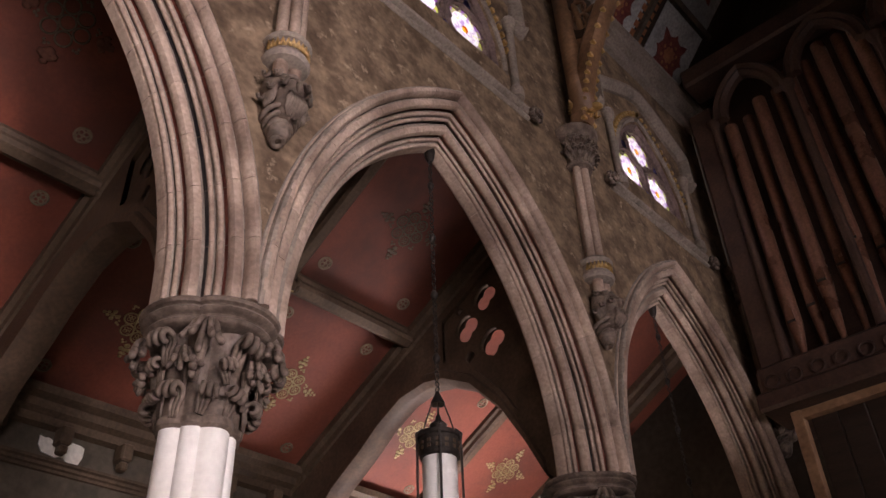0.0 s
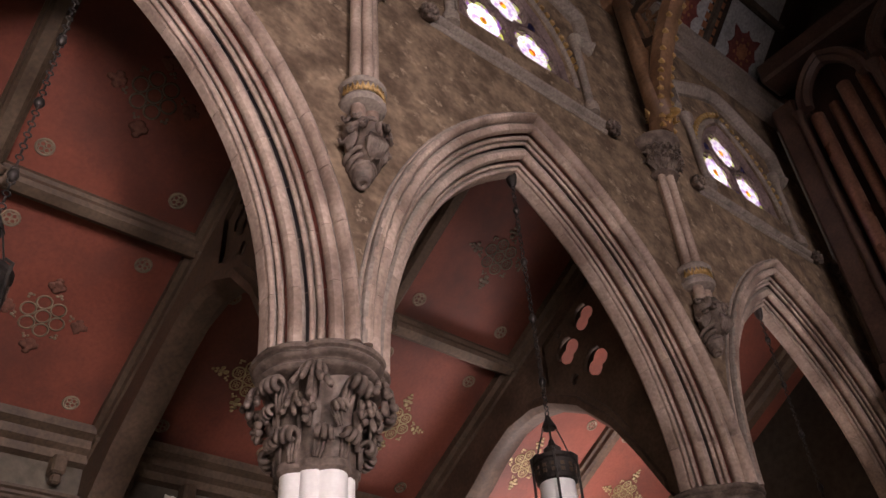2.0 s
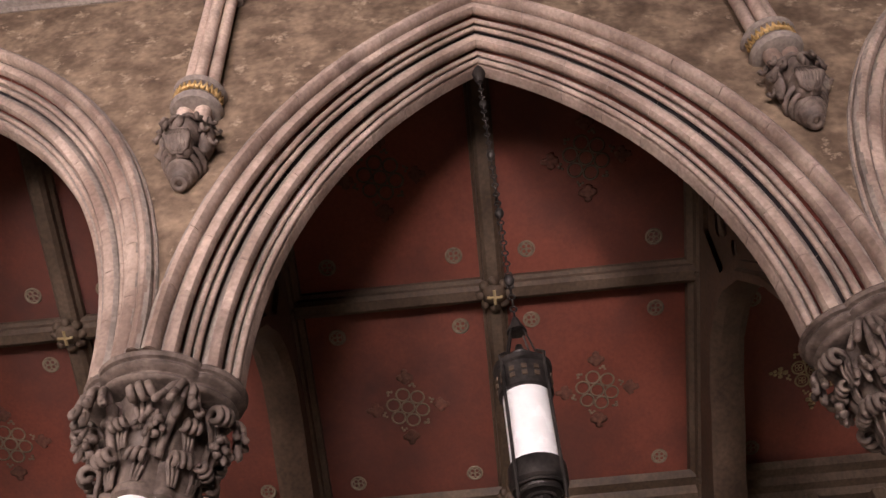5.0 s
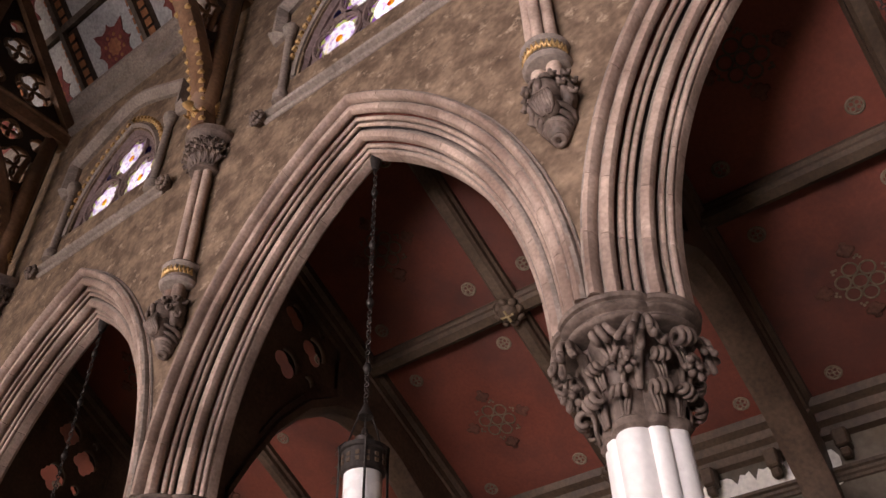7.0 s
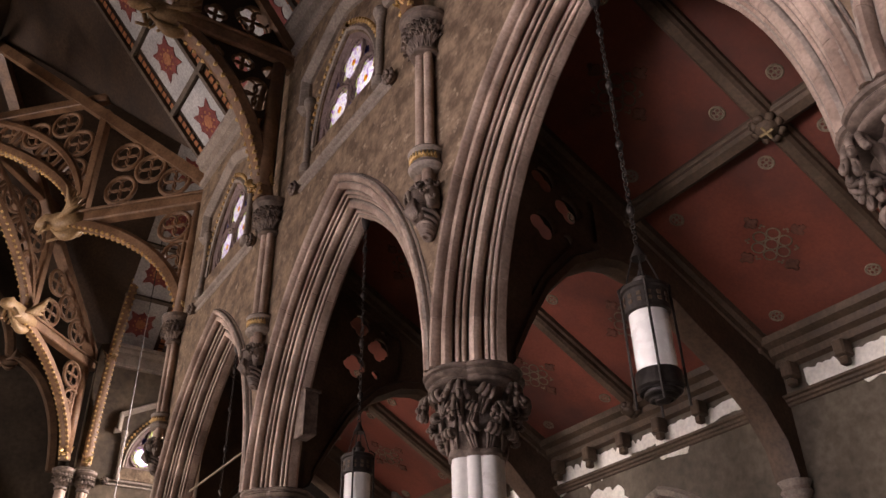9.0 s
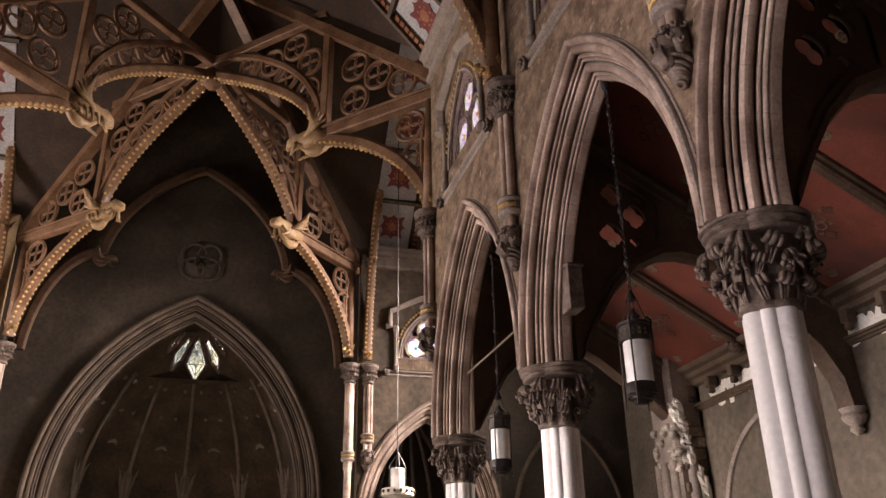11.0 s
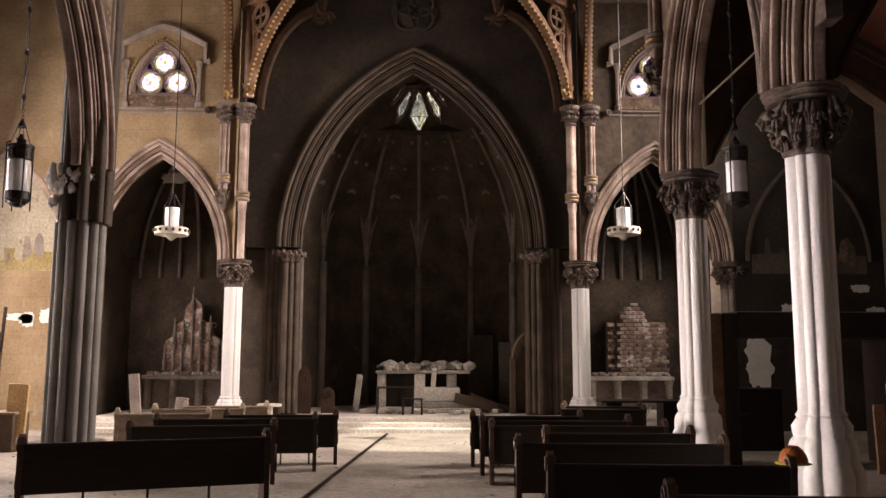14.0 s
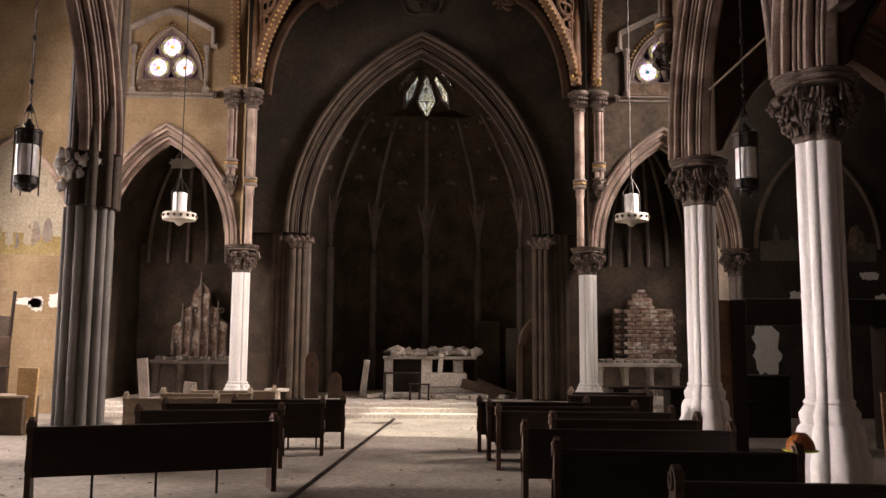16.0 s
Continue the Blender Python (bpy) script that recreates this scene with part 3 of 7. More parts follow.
def frond(seed, w, h, ribs=5):
    """A ribbed leaf: stems fan out from one foot, swell, roll over outward and curl in at the tip."""
    g = Geo()
    rnd = random.Random(seed)
    for j in range(ribs):
        f = 2 * j / (ribs - 1) - 1
        hh = h * (1.0 - 0.20 * abs(f)) * rnd.uniform(0.96, 1.04)
        reach = 0.20 * h / 0.36 * (1 - 0.25 * abs(f))
        pts, rad = [], []
        for i in range(12):
            t = i / 11
            if t < 0.55:
                e = t / 0.55
                x, z = 0.05 * e + 0.10 * e * e * reach / 0.2, hh * 0.86 * e
            else:
                a = (t - 0.55) / 0.45 * 4.4
                k = reach * 0.46 * (1 - 0.45 * (t - 0.55) / 0.45)
                x, z = 0.15 * reach / 0.2 + k * 0.9 - k * math.cos(a), hh * 0.86 + k * math.sin(a)
            pts.append((x, w * f * (0.12 + 0.88 * min(1, t * 1.5) ** 1.6) * (1 - 0.35 * max(0, t - 0.7) / 0.3), z))
            rad.append(w * (0.10 + 0.34 * max(0.0, math.sin((t - 0.25) / 0.75 * math.pi)) ** 0.8 + 0.06 * (t < 0.3)) * (1.15 if j == ribs // 2 else 1.0))
        g.tube(pts, rad, 6)
    for s in (-1, 1):
        g.tube([(0.07, s * w * 0.9, 0.62 * h), (0.13, s * w * 1.3, 0.74 * h), (0.19, s * w * 1.5, 0.70 * h), (0.20, s * w * 1.4, 0.58 * h)], [0.2 * w, 0.26 * w, 0.24 * w, 0.12 * w], 6)
    return g


def curl(seed, w, drop, fingers=5):
    """A drooping carved leaf: lobes rise from one root, roll over outward and hang in swollen, tucked-in tips."""
    g = Geo()
    rnd = random.Random(seed)
    lean = rnd.uniform(-0.35, 0.35)
    for j in range(fingers):
        f = 2 * j / (fingers - 1) - 1
        d = drop * (1.0 - 0.42 * f * f) * rnd.uniform(0.88, 1.1)
        side = w * (f + lean * 0.5)
        out = (0.085 + 0.035 * (j % 2)) * (1 - 0.18 * abs(f))
        if j % 2:
            d *= 0.62
        g.tube(bez((-0.05, 0.0, -0.04), (0.02, side * 0.1, 0.10), (out * 1.1, side * 0.5, 0.09), (out * 1.1, side * 0.85, -d * 0.35), 6), [w * q for q in (0.20, 0.19, 0.18, 0.18, 0.19, 0.21, 0.22)], 7)
        g.tube(bez((out * 1.1, side * 0.85, -d * 0.33), (out * 1.1, side * 1.15, -d * 1.1), (out * 1.45, side * 1.45 + 0.012, -d * 1.3), (out * 1.3, side * 1.0 + 0.012, -d * 0.62), 7), [w * q for q in (0.22, 0.23, 0.23, 0.22, 0.21, 0.20, 0.18, 0.10)], 7)
    g.tube([(-0.07, -lean * 0.05, -0.30), (-0.045, 0.0, -0.16), (-0.03, 0.0, 0.0)], [0.2 * w, 0.26 * w, 0.34 * w], 7)
    g.blob((0.055, lean * w * 0.3, 0.045), (0.034, 0.03, 0.026), seed, 0.15, 7, 5)
    return g


def volute(seed, r, hand):
    """A stalk that climbs the bell and rolls up on itself, edged with a second thinner roll."""
    g = Geo()
    for dy, k in ((-0.030, 0.86), (0.0, 1.0), (0.030, 0.86)):
        pts, rad = [(0.0, dy * 0.5, -2.0 * r), (0.01, dy * 0.8, -0.9 * r)], [0.16 * r, 0.2 * r]
        for i in range(15):
            t = i / 14
            a = math.pi - 5.6 * t
            q = r * k * (1.0 - 0.72 * t)
            pts.append((r * 0.95 + q * math.cos(a), dy * (1 + 0.6 * t) + hand * 0.45 * r * t, q * math.sin(a)))
            rad.append(r * (0.20 + 0.10 * math.sin(math.pi * t)))
        g.tube(pts, rad, 6)
    return g


LEAF_BIG = [curl(s, 0.098, 0.165).mesh("leaf", SOOT, 1) for s in (1, 2, 3, 7, 9)]
LEAF_LOW = [frond(s, 0.085, 0.26).mesh("leaf", SOOT, 1) for s in (4, 5)]
SCROLL = [volute(s, 0.062, 1 if s % 2 else -1).mesh("scroll", SOOT, 1) for s in (1, 2)]
BUD = Geo()
for k in range(4):
    BUD.blob((0.03 * math.cos(k * 1.9), 0.03 * math.sin(k * 2.3), 0.04 * k - 0.07), (0.032, 0.032, 0.03), k, 0.2)
BUD = BUD.mesh("berry", SOOT, 1)


def column(x, y, base, label, top=SPRING, shaft=0.243, mat=MARBLE, foot=1.0):
    """Clustered column from its floor to the abacus top; the capital spreads wider than the shaft."""
    r = shaft
    t = thing("arcade_column", label, "column", "columns of the church", "structure", Matrix.Translation((x, y, base)))
    h = top - base
    g = Geo()
    n = 112
    cap0 = h - 0.73
    g.lathe([(r, 1.34 * foot), (r, cap0)], n=n, lobe=shaft_r)
    part("shaft", g, mat, t, "white painted clustered shaft", 40)
    g = Geo()
    prof = [(r * 1.72, 0.0), (r * 1.72, 0.68), (r * 1.62, 0.77), (r * 1.50, 0.82), (r * 1.50, 0.96), (r * 1.40, 1.04), (r * 1.24, 1.08), (r * 1.30, 1.14), (r * 1.32, 1.19), (r * 1.18, 1.24), (r * 1.07, 1.28), (r * 1.13, 1.31), (r * 1.0, 1.35)]
    g.lathe([(q * (1 if foot == 1 else 0.9), z * foot) if q > r else (q, z * foot) for q, z in prof], n=n, lobe=shaft_r)
    part("base", g, mat, t, "stepped moulded base", 40)
    g = Geo()
    r = shaft * 1.12
    g.lathe([(shaft * 1.0, cap0 - 0.02), (shaft * 1.10, cap0), (shaft * 1.10, cap0 + 0.04), (shaft * 1.02, cap0 + 0.06), (shaft * 1.05, cap0 + 0.2), (r * 1.1, cap0 + 0.42), (r * 1.28, cap0 + 0.55)], n=48, lobe=shaft_r)
    cap = part("capital", g, SOOT, t, "dark foliate capital with curling leaves", 40)
    rnd = random.Random(int(x * 10 + y * 7))
    for row, (num, z, rr, size) in enumerate(((10, cap0 + 0.505, r * 1.30, 1.0), (10, cap0 + 0.37, r * 1.15, 0.74))):
        for k in range(num):
            a = 2 * math.pi * (k + 0.5 * row) / num + rnd.uniform(-0.07, 0.07)
            m = Matrix.Translation((rr * math.cos(a), rr * math.sin(a), z + rnd.uniform(-0.018, 0.018))) @ Matrix.Rotation(a, 4, "Z") @ Matrix.Rotation(rnd.uniform(-0.4, 0.4), 4, "X") @ Matrix.Scale(size * rnd.uniform(0.9, 1.08), 4)
            if k % 2 == row:
                part("leaf", rnd.choice(LEAF_BIG), None, cap, at=m)
            else:
                part("scroll", SCROLL[k // 2 % 2], None, cap, at=m @ Matrix.Translation((-0.01, 0, -0.05)) @ Matrix.Scale(1.25, 4))
    for k in range(10):
        a = 2 * math.pi * (k + 0.25) / 10 + rnd.uniform(-0.05, 0.05)
        m = Matrix.Translation((r * 0.93 * math.cos(a), r * 0.93 * math.sin(a), cap0 + 0.165)) @ Matrix.Rotation(a, 4, "Z") @ Matrix.Rotation(rnd.uniform(-0.25, 0.25), 4, "X") @ Matrix.Scale(rnd.uniform(0.9, 1.15), 4)
        part("scroll", SCROLL[k % 2], None, cap, at=m)
    for k in range(6):
        a = 2 * math.pi * (k + 0.3) / 6
        part("berry", BUD, None, cap, at=Matrix.Translation((r * 1.38 * math.cos(a), r * 1.38 * math.sin(a), cap0 + rnd.uniform(0.28, 0.34))) @ Matrix.Scale(0.8, 4))
    g = Geo()
    ab = lambda a: 0.96 + 0.13 * abs(math.cos(2 * a)) ** 0.6
    g.lathe([(r * 1.12, h - 0.155), (r * 1.34, h - 0.150), (r * 1.42, h - 0.142), (r * 1.45, h - 0.128), (r * 1.42, h - 0.114), (r * 1.36, h - 0.108), (r * 1.35, h - 0.090), (r * 1.41, h - 0.082), (r * 1.50, h - 0.076), (r * 1.54, h - 0.062), (r * 1.51, h - 0.048), (r * 1.45, h - 0.042), (r * 1.47, h - 0.034), (r * 1.56, h - 0.028), (r * 1.60, h - 0.012), (r * 1.57, h + 0.004), (r * 1.36, h + 0.010)], n=96, lobe=ab)
    part("abacus", g, SOOT, t, "lobed moulded abacus", 40)
    return t


# ---- wall shaft with corbel head, gilt band and capital; built on a wall face looking along -x at the origin ----
def wall_shaft(place_m, label, foot=6.38, head=9.22, bust=True):
    t = thing("wall_shaft", label, "wall shaft", "wall shafts", "structure", place_m)
    g = Geo()
    for s in (-1, 0, 1):
        g.tube([(-0.09 - 0.05 * (s == 0), 0.088 * s, foot + 0.72), (-0.09 - 0.05 * (s == 0), 0.088 * s, head - 0.5)], 0.048, 10)
    g.tube([(-0.03, 0, foot + 0.6), (-0.03, 0, head - 0.5)], 0.08, 10)
    part("shafts", g, STONE, t, "three slender clustered shafts", 40)
    g = Geo()
    g.lathe([(0.11, foot + 0.68), (0.175, foot + 0.70), (0.195, foot + 0.74), (0.18, foot + 0.775), (0.165, foot + 0.79), (0.165, foot + 0.88), (0.185, foot + 0.89), (0.20, foot + 0.925), (0.18, foot + 0.955), (0.12, foot + 0.98)], (-0.06, 0, 0), 20)
    band = part("band", g, STONE_PLAIN, t, "moulded ring", 40)
    g = Geo()
    for k in range(14):
        a = math.pi * 0.5 + math.pi * (k + 0.5) / 14
        g.tube([(-0.06 + 0.17 * math.cos(a - 0.1), 0.17 * math.sin(a - 0.1), foot + 0.80), (-0.06 + 0.175 * math.cos(a), 0.175 * math.sin(a), foot + 0.87), (-0.06 + 0.17 * math.cos(a + 0.1), 0.17 * math.sin(a + 0.1), foot + 0.80)], 0.015, 5)
    part("gilt_leaves", g, GILT, band, "gilded leaf frieze", 1)
    g = Geo()
    for s in (-0.5, 0.5):
        g.tube([(-0.10, 0.13 * s, foot + 0.45), (-0.10, 0.13 * s, foot + 0.70)], 0.06, 10)
    part("stub_shafts", g, STONE, t, "", 40)
    if bust:
        g = Geo()
        g.blob((-0.15, 0, foot + 0.36), (0.125, 0.105, 0.165), 3, 0.05, 14, 10)
        g.blob((-0.10, 0, foot + 0.44), (0.15, 0.16, 0.12), 5, 0.10, 12, 8)
        g.blob((-0.16, 0, foot + 0.22), (0.11, 0.10, 0.13), 6, 0.14, 12, 8)
        g.blob((-0.27, 0, foot + 0.36), (0.035, 0.03, 0.055), 7, 0.05)
        for s in (-1, 1):
            g.blob((-0.10, 0.14 * s, foot + 0.34), (0.09, 0.05, 0.16), 8 + s, 0.25, 10, 8)
        g.blob((-0.06, 0, foot + 0.07), (0.10, 0.10, 0.13), 4, 0.06, 12, 8)
        for k in range(5):
            g.ring((-0.07, 0, foot + 0.15 - 0.050 * k), 0.135 - 0.024 * k, 0.022, (0.45, 0, 1), 18, 6)
        for k in range(13):
            a = math.pi * (0.42 + 1.16 * k / 12)
            z = foot + 0.26 + 0.20 * abs(math.sin(k * 1.7))
            c = Vector((-0.12 + 0.15 * math.cos(a), 0.15 * math.sin(a), z))
            if abs(math.sin(a)) > 0.35:
                g.tube([c + Vector((0.03 * math.cos(q * 1.3) * (1 - q / 9), 0.012 * q * math.sin(a), 0.04 * math.sin(q * 1.3) * (1 - q / 9))) for q in range(7)], 0.017, 5)
        for k in range(7):
            f = k / 3 - 1
            g.tube([(-0.25, 0.05 * f, foot + 0.29), (-0.27, 0.075 * f, foot + 0.20), (-0.22, 0.06 * f, foot + 0.12 + 0.03 * abs(f)), (-0.20, 0.03 * f, foot + 0.10)], [0.018, 0.024, 0.02, 0.008], 5)
        for s in (-1, 1):
            g.tube([(-0.275, 0.015 * s, foot + 0.415), (-0.265, 0.055 * s, foot + 0.43), (-0.23, 0.095 * s, foot + 0.41)], 0.016, 5)
        tagged(part("carved_corbel", g, SOOT, t, "weathered carved stone corbel", 1))
    g = Geo()
    c0 = head - 0.58
    g.lathe([(0.13, c0), (0.17, c0 + 0.02), (0.17, c0 + 0.06), (0.13, c0 + 0.10), (0.15, c0 + 0.35), (0.24, c0 + 0.44), (0.29, c0 + 0.48), (0.30, c0 + 0.55), (0.24, c0 + 0.58)], (-0.06, 0, 0), 20)
    cap = part("capital", g, SOOT, t, "small foliate capital", 40)
    for k in range(9):
        a = math.pi * 0.5 + math.pi * (k + 0.5) / 9
        for row in (0, 1):
            m = Matrix.Translation((-0.06 + 0.14 * math.cos(a + 0.17 * row), 0.14 * math.sin(a + 0.17 * row), c0 + 0.08 + 0.14 * row)) @ Matrix.Rotation(a, 4, "Z") @ Matrix.Scale(0.62, 4)
            part("leaf", LEAF_LOW[k % 2], None, cap, at=m)
    return t


# ---- nave arcades and clerestory ----
NAVE_GLASS = (GLASS_PALE, GLASS_WARM, GLASS_BLUE)
for k in range(-2, 4):
    mid = col_y(k) + BAY / 2
    arcade_arch(south, mid, HALF, RISE, SPRING, "south", "pointed arch of moulded brown stone with painted hollows")
    g = Geo()
    strip_wall(g, -BAY / 2, BAY / 2, 42, lambda u: arch_z(HALF, RISE, 0.40, u, SPRING) if abs(u) < HALF + 0.40 else SPRING, EAVE, win_at(NAVE_LIFT), 0.395, -0.11, south(mid))
    structure("wall_south", g, WALL, "tall nave wall of mottled flaking brown plaster", "wall")
    clerestory(south(mid), NAVE_GLASS, "pointed trefoil clerestory window with pale stained glass", NAVE_LIFT, SKY_GLOW)
    if k >= 2:
        arcade_arch(north, mid, HALF, RISE, SPRING, "north", "pointed arch of moulded stone in shade")
    g = Geo()
    strip_wall(g, -BAY / 2, BAY / 2, 42, lambda u: arch_z(HALF, RISE, 0.40 if k >= 2 else 0, u, SPRING) if abs(u) < HALF + 0.40 else SPRING, EAVE, win_at(NAVE_LIFT), 0.395, -0.11, north(mid))
    structure("wall_north", g, WALL, "tall nave wall of brown plaster in shade", "wall")
for i in range(-2, 5):
    y = col_y(i)
    column(XW + 0.01, y, FZ, "white clustered column with dark leafy capital")
    wall_shaft(Matrix.Translation((XW - 0.395, y, 0)), "engaged stone shaft on a carved corbel with gilt ring")
    if 1 < i < 4:
        column(-XN, y, FZ, "white clustered column with dark leafy capital")
        wall_shaft(Matrix.Translation((-XN + 0.395, y, 0)) @ Matrix.Rotation(math.pi, 4, "Z"), "engaged stone shaft on a carved corbel in shade")
    elif i < 2:
        structure("pier_north", Geo().box((-XN - 0.35, y - 0.35, FZ), (-XN + 0.35, y + 0.35, SPRING), 0.1), STONE_PLAIN, "plain stone pier in shade", "pier")

g = Geo().box((4.75, 7.92, 5.54), (4.94, 8.20, 6.12), 0.015).box((4.735, 7.905, 6.09), (4.96, 8.21, 6.13), 0.01).box((4.74, 7.91, 5.52), (4.77, 7.95, 6.10), 0.006)
structure("repair_box", g, SOOT, "grey board box patched into the cut arch mouldings", "repair box")

# ---- east side of the crossing ----
E_SPRING, E_RISE = 4.70, 2.86
for s in (1, -1):
    m1, m2 = s * (XW + BAY / 2), s * (XW + 1.5 * BAY)
    arcade_arch(east, m1, HALF, E_RISE, E_SPRING, "east", "pointed chapel arch of moulded stone with gilt line")
    # South wall and blind arch are darker twins; their shade is in the colour.
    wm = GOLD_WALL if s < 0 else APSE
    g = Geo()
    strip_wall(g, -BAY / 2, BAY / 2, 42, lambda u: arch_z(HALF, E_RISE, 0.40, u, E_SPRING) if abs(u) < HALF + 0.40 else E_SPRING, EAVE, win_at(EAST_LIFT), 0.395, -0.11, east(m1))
    structure("wall_east", g, wm, "stone transept wall above the chapel arch, ochre north, dimmed south", "wall")
    clerestory(east(m1), (GLASS_PALE, GLASS_TEAL if s > 0 else GLASS_WARM, GLASS_BLUE), "pointed trefoil transept window with bright stained glass", EAST_LIFT, SKY_EAST)
    g = Geo()
    strip_wall(g, -BAY / 2, BAY / 2, 8, lambda u: FZ, EAVE, None, 0.395, -0.395, east(m2))
    structure("wall_east", g, GOLD_WALL if s < 0 else DIM_PLASTER, "stone transept wall with peeling paint", "wall")
    g = Geo()
    for q in (1, -1):
        arch_sweep(g, [(0, 0.36), (0, 0.42), (0.06, 0.47), (0.13, 0.45), (0.16, 0.36)], HALF, E_RISE, E_SPRING, east(m2), 0, 1, 14, q)
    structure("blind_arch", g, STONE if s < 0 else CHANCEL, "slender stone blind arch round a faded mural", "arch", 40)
    column(s * XW, YE, 0.45, "white clustered crossing column with dark leafy capital", E_SPRING, foot=0.42)
    column(s * (XW + BAY), YE, 0.45, "chapel pier with dark leafy capital", E_SPRING, 0.243, STONE_PLAIN, 0.42)
    for dx in (-0.27, 0.27):
        wall_shaft(Matrix.Translation((s * XW + dx, YE - 0.40, 0)) @ Matrix.Rotation(math.pi / 2, 4, "Z"), "paired stone shaft below the roof brace", 6.1 if dx * s > 0 else 5.6, 9.05, dx * s > 0)
    g = Geo().tube([(s * (XW - 0.27), YE - 0.5, E_SPRING), (s * (XW - 0.27), YE - 0.5, 8.5)], 0.10, 12)
    structure("long_shaft", g, STONE, "long slender stone shaft", "shaft", 40)

# compound pier between nave and north transept
t = thing("compound_pier", "large white compound pier with broken plaster capital", "pier", "", "structure", Matrix.Translation((-XN, col_y(4), FZ)))
for k in range(12):
    a = 2 * math.pi * k / 12
    part("shaft", Geo().tube([(0.31 * math.cos(a), 0.31 * math.sin(a), 0.6), (0.31 * math.cos(a), 0.31 * math.sin(a), 4.0)], 0.078, 10), SHADED_PIER, t, "shaded white shaft" if k == 0 else "", 40)
part("core", Geo().tube([(0, 0, 0.5), (0, 0, 4.05)], 0.31, 20), SHADED_PIER, t)
part("base", Geo().lathe([(0.66, 0), (0.66, 0.35), (0.60, 0.42), (0.62, 0.5), (0.54, 0.62)], n=24), SHADED_PIER, t, "round moulded base", 40)
part("block", Geo().box((-0.30, -0.30, 4.0), (0.30, 0.30, 12.8 - FZ), 0.06), CHANCEL, t, "dark stone upper pier")
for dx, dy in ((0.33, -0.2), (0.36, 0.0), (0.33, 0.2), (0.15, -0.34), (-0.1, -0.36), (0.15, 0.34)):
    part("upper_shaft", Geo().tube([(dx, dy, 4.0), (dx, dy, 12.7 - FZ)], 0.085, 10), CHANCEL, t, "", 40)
g = Geo()
for k in range(26):
    rnd = random.Random(k)
    a = radians(200 + 140 * rnd.random())
    g.blob((0.40 * math.cos(a) - 0.1, 0.40 * math.sin(a), 4.25 + 0.6 * rnd.random()), (0.07, 0.06, 0.09), k, 0.35)
part("capital", g, PLASTER, t, "broken white plaster leaves", 1)

# ---- chancel arch, gable and apse ----
CH_A, CH_R, CH_S = 3.20, 5.22, 5.15
CX = 0.13
chp = lambda u, z, d: (CX + u, YE + 0.75 - d, z)
g = Geo()
strip_wall(g, -XW - CX, XW - CX, 60, lambda u: arch_z(CH_A, CH_R, 0.55, u, CH_S) if abs(u) < CH_A + 0.55 else CH_S, lambda u: EAVE + PITCH * (XW - abs(u + CX)), None, 0.30, -0.30, chp)
structure("wall_chancel", g, DIM_PLASTER, "dim chancel gable wall with faded painting", "wall")
ca = thing("chancel_arch", "great pointed chancel arch of moulded stone", "arch", "", "structure")
g = Geo()
for s in (1, -1):
    arch_sweep(g, [(1.42 * a, b) for a, b in FULL_PROF], CH_A, CH_R, CH_S, chp, 0, 1, 24, s, FULL_MATS, True)
part("moulding", g, [CHANCEL, DARK_LINE, DARK_LINE], ca, "dark brown rolls", 40)
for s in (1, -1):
    jam = part("jamb", Geo().box((CX + s * (CH_A + 0.05), YE + 0.70, FZ), (s * (XW + 0.1), YE + 1.05, CH_S), 0.03), CHANCEL, ca, "clustered dark jamb")
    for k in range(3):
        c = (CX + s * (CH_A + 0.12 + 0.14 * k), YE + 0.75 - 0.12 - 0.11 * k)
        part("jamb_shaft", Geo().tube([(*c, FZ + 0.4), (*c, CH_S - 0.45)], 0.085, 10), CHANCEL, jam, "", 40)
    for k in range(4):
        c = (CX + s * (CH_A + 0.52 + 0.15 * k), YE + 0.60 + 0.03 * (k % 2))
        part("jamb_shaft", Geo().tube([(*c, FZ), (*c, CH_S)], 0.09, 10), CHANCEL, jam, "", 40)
    for k in range(3):
        c = (CX + s * (CH_A + 0.12 + 0.14 * k), YE + 0.75 - 0.12 - 0.11 * k)
        for q in range(7):
            a = 2 * math.pi * q / 7
            part("leaf", LEAF_LOW[q % 2], None, jam, at=Matrix.Translation((c[0] + 0.06 * math.cos(a), c[1] + 0.06 * math.sin(a), CH_S - 0.42)) @ Matrix.Rotation(a, 4, "Z"))
g = Geo()
for k in range(4):
    a = math.pi / 4 + math.pi / 2 * k
    g.ring((CX + 0.32 * math.cos(a), YE + 0.43, 12.2 + 0.32 * math.sin(a)), 0.34, 0.06, (0, 1, 0), 24)
g.ring((CX, YE + 0.43, 12.2), 0.18, 0.06, (0, 1, 0), 20)
g.slab([(CX + 0.62 * (1 + 0.12 * math.cos(4 * t)) * math.cos(t), 12.2 + 0.62 * (1 + 0.12 * math.cos(4 * t)) * math.sin(t)) for t in (2 * math.pi * q / 40 for q in range(40))], 0.0, 0.03, lambda a, b, d: (a, YE + 0.446 - d, b))
structure("rosette", g, DIM_PLASTER, "carved dark quatrefoil rosette on the gable", "rosette", 1)
g = Geo()
SEG, AR = 48, 3.7
AY = YE + 2.6
shell = [(AR, FZ), (AR, 5.6), (3.62, 6.4), (3.42, 7.2), (3.1, 8.0), (2.66, 8.8), (2.1, 9.6), (1.4, 10.4), (0.7, 10.95), (0.02, 11.3)]
apse = lambda r, a, z: (CX + 0.1 + r * math.cos(a), AY + r * math.sin(a), z)
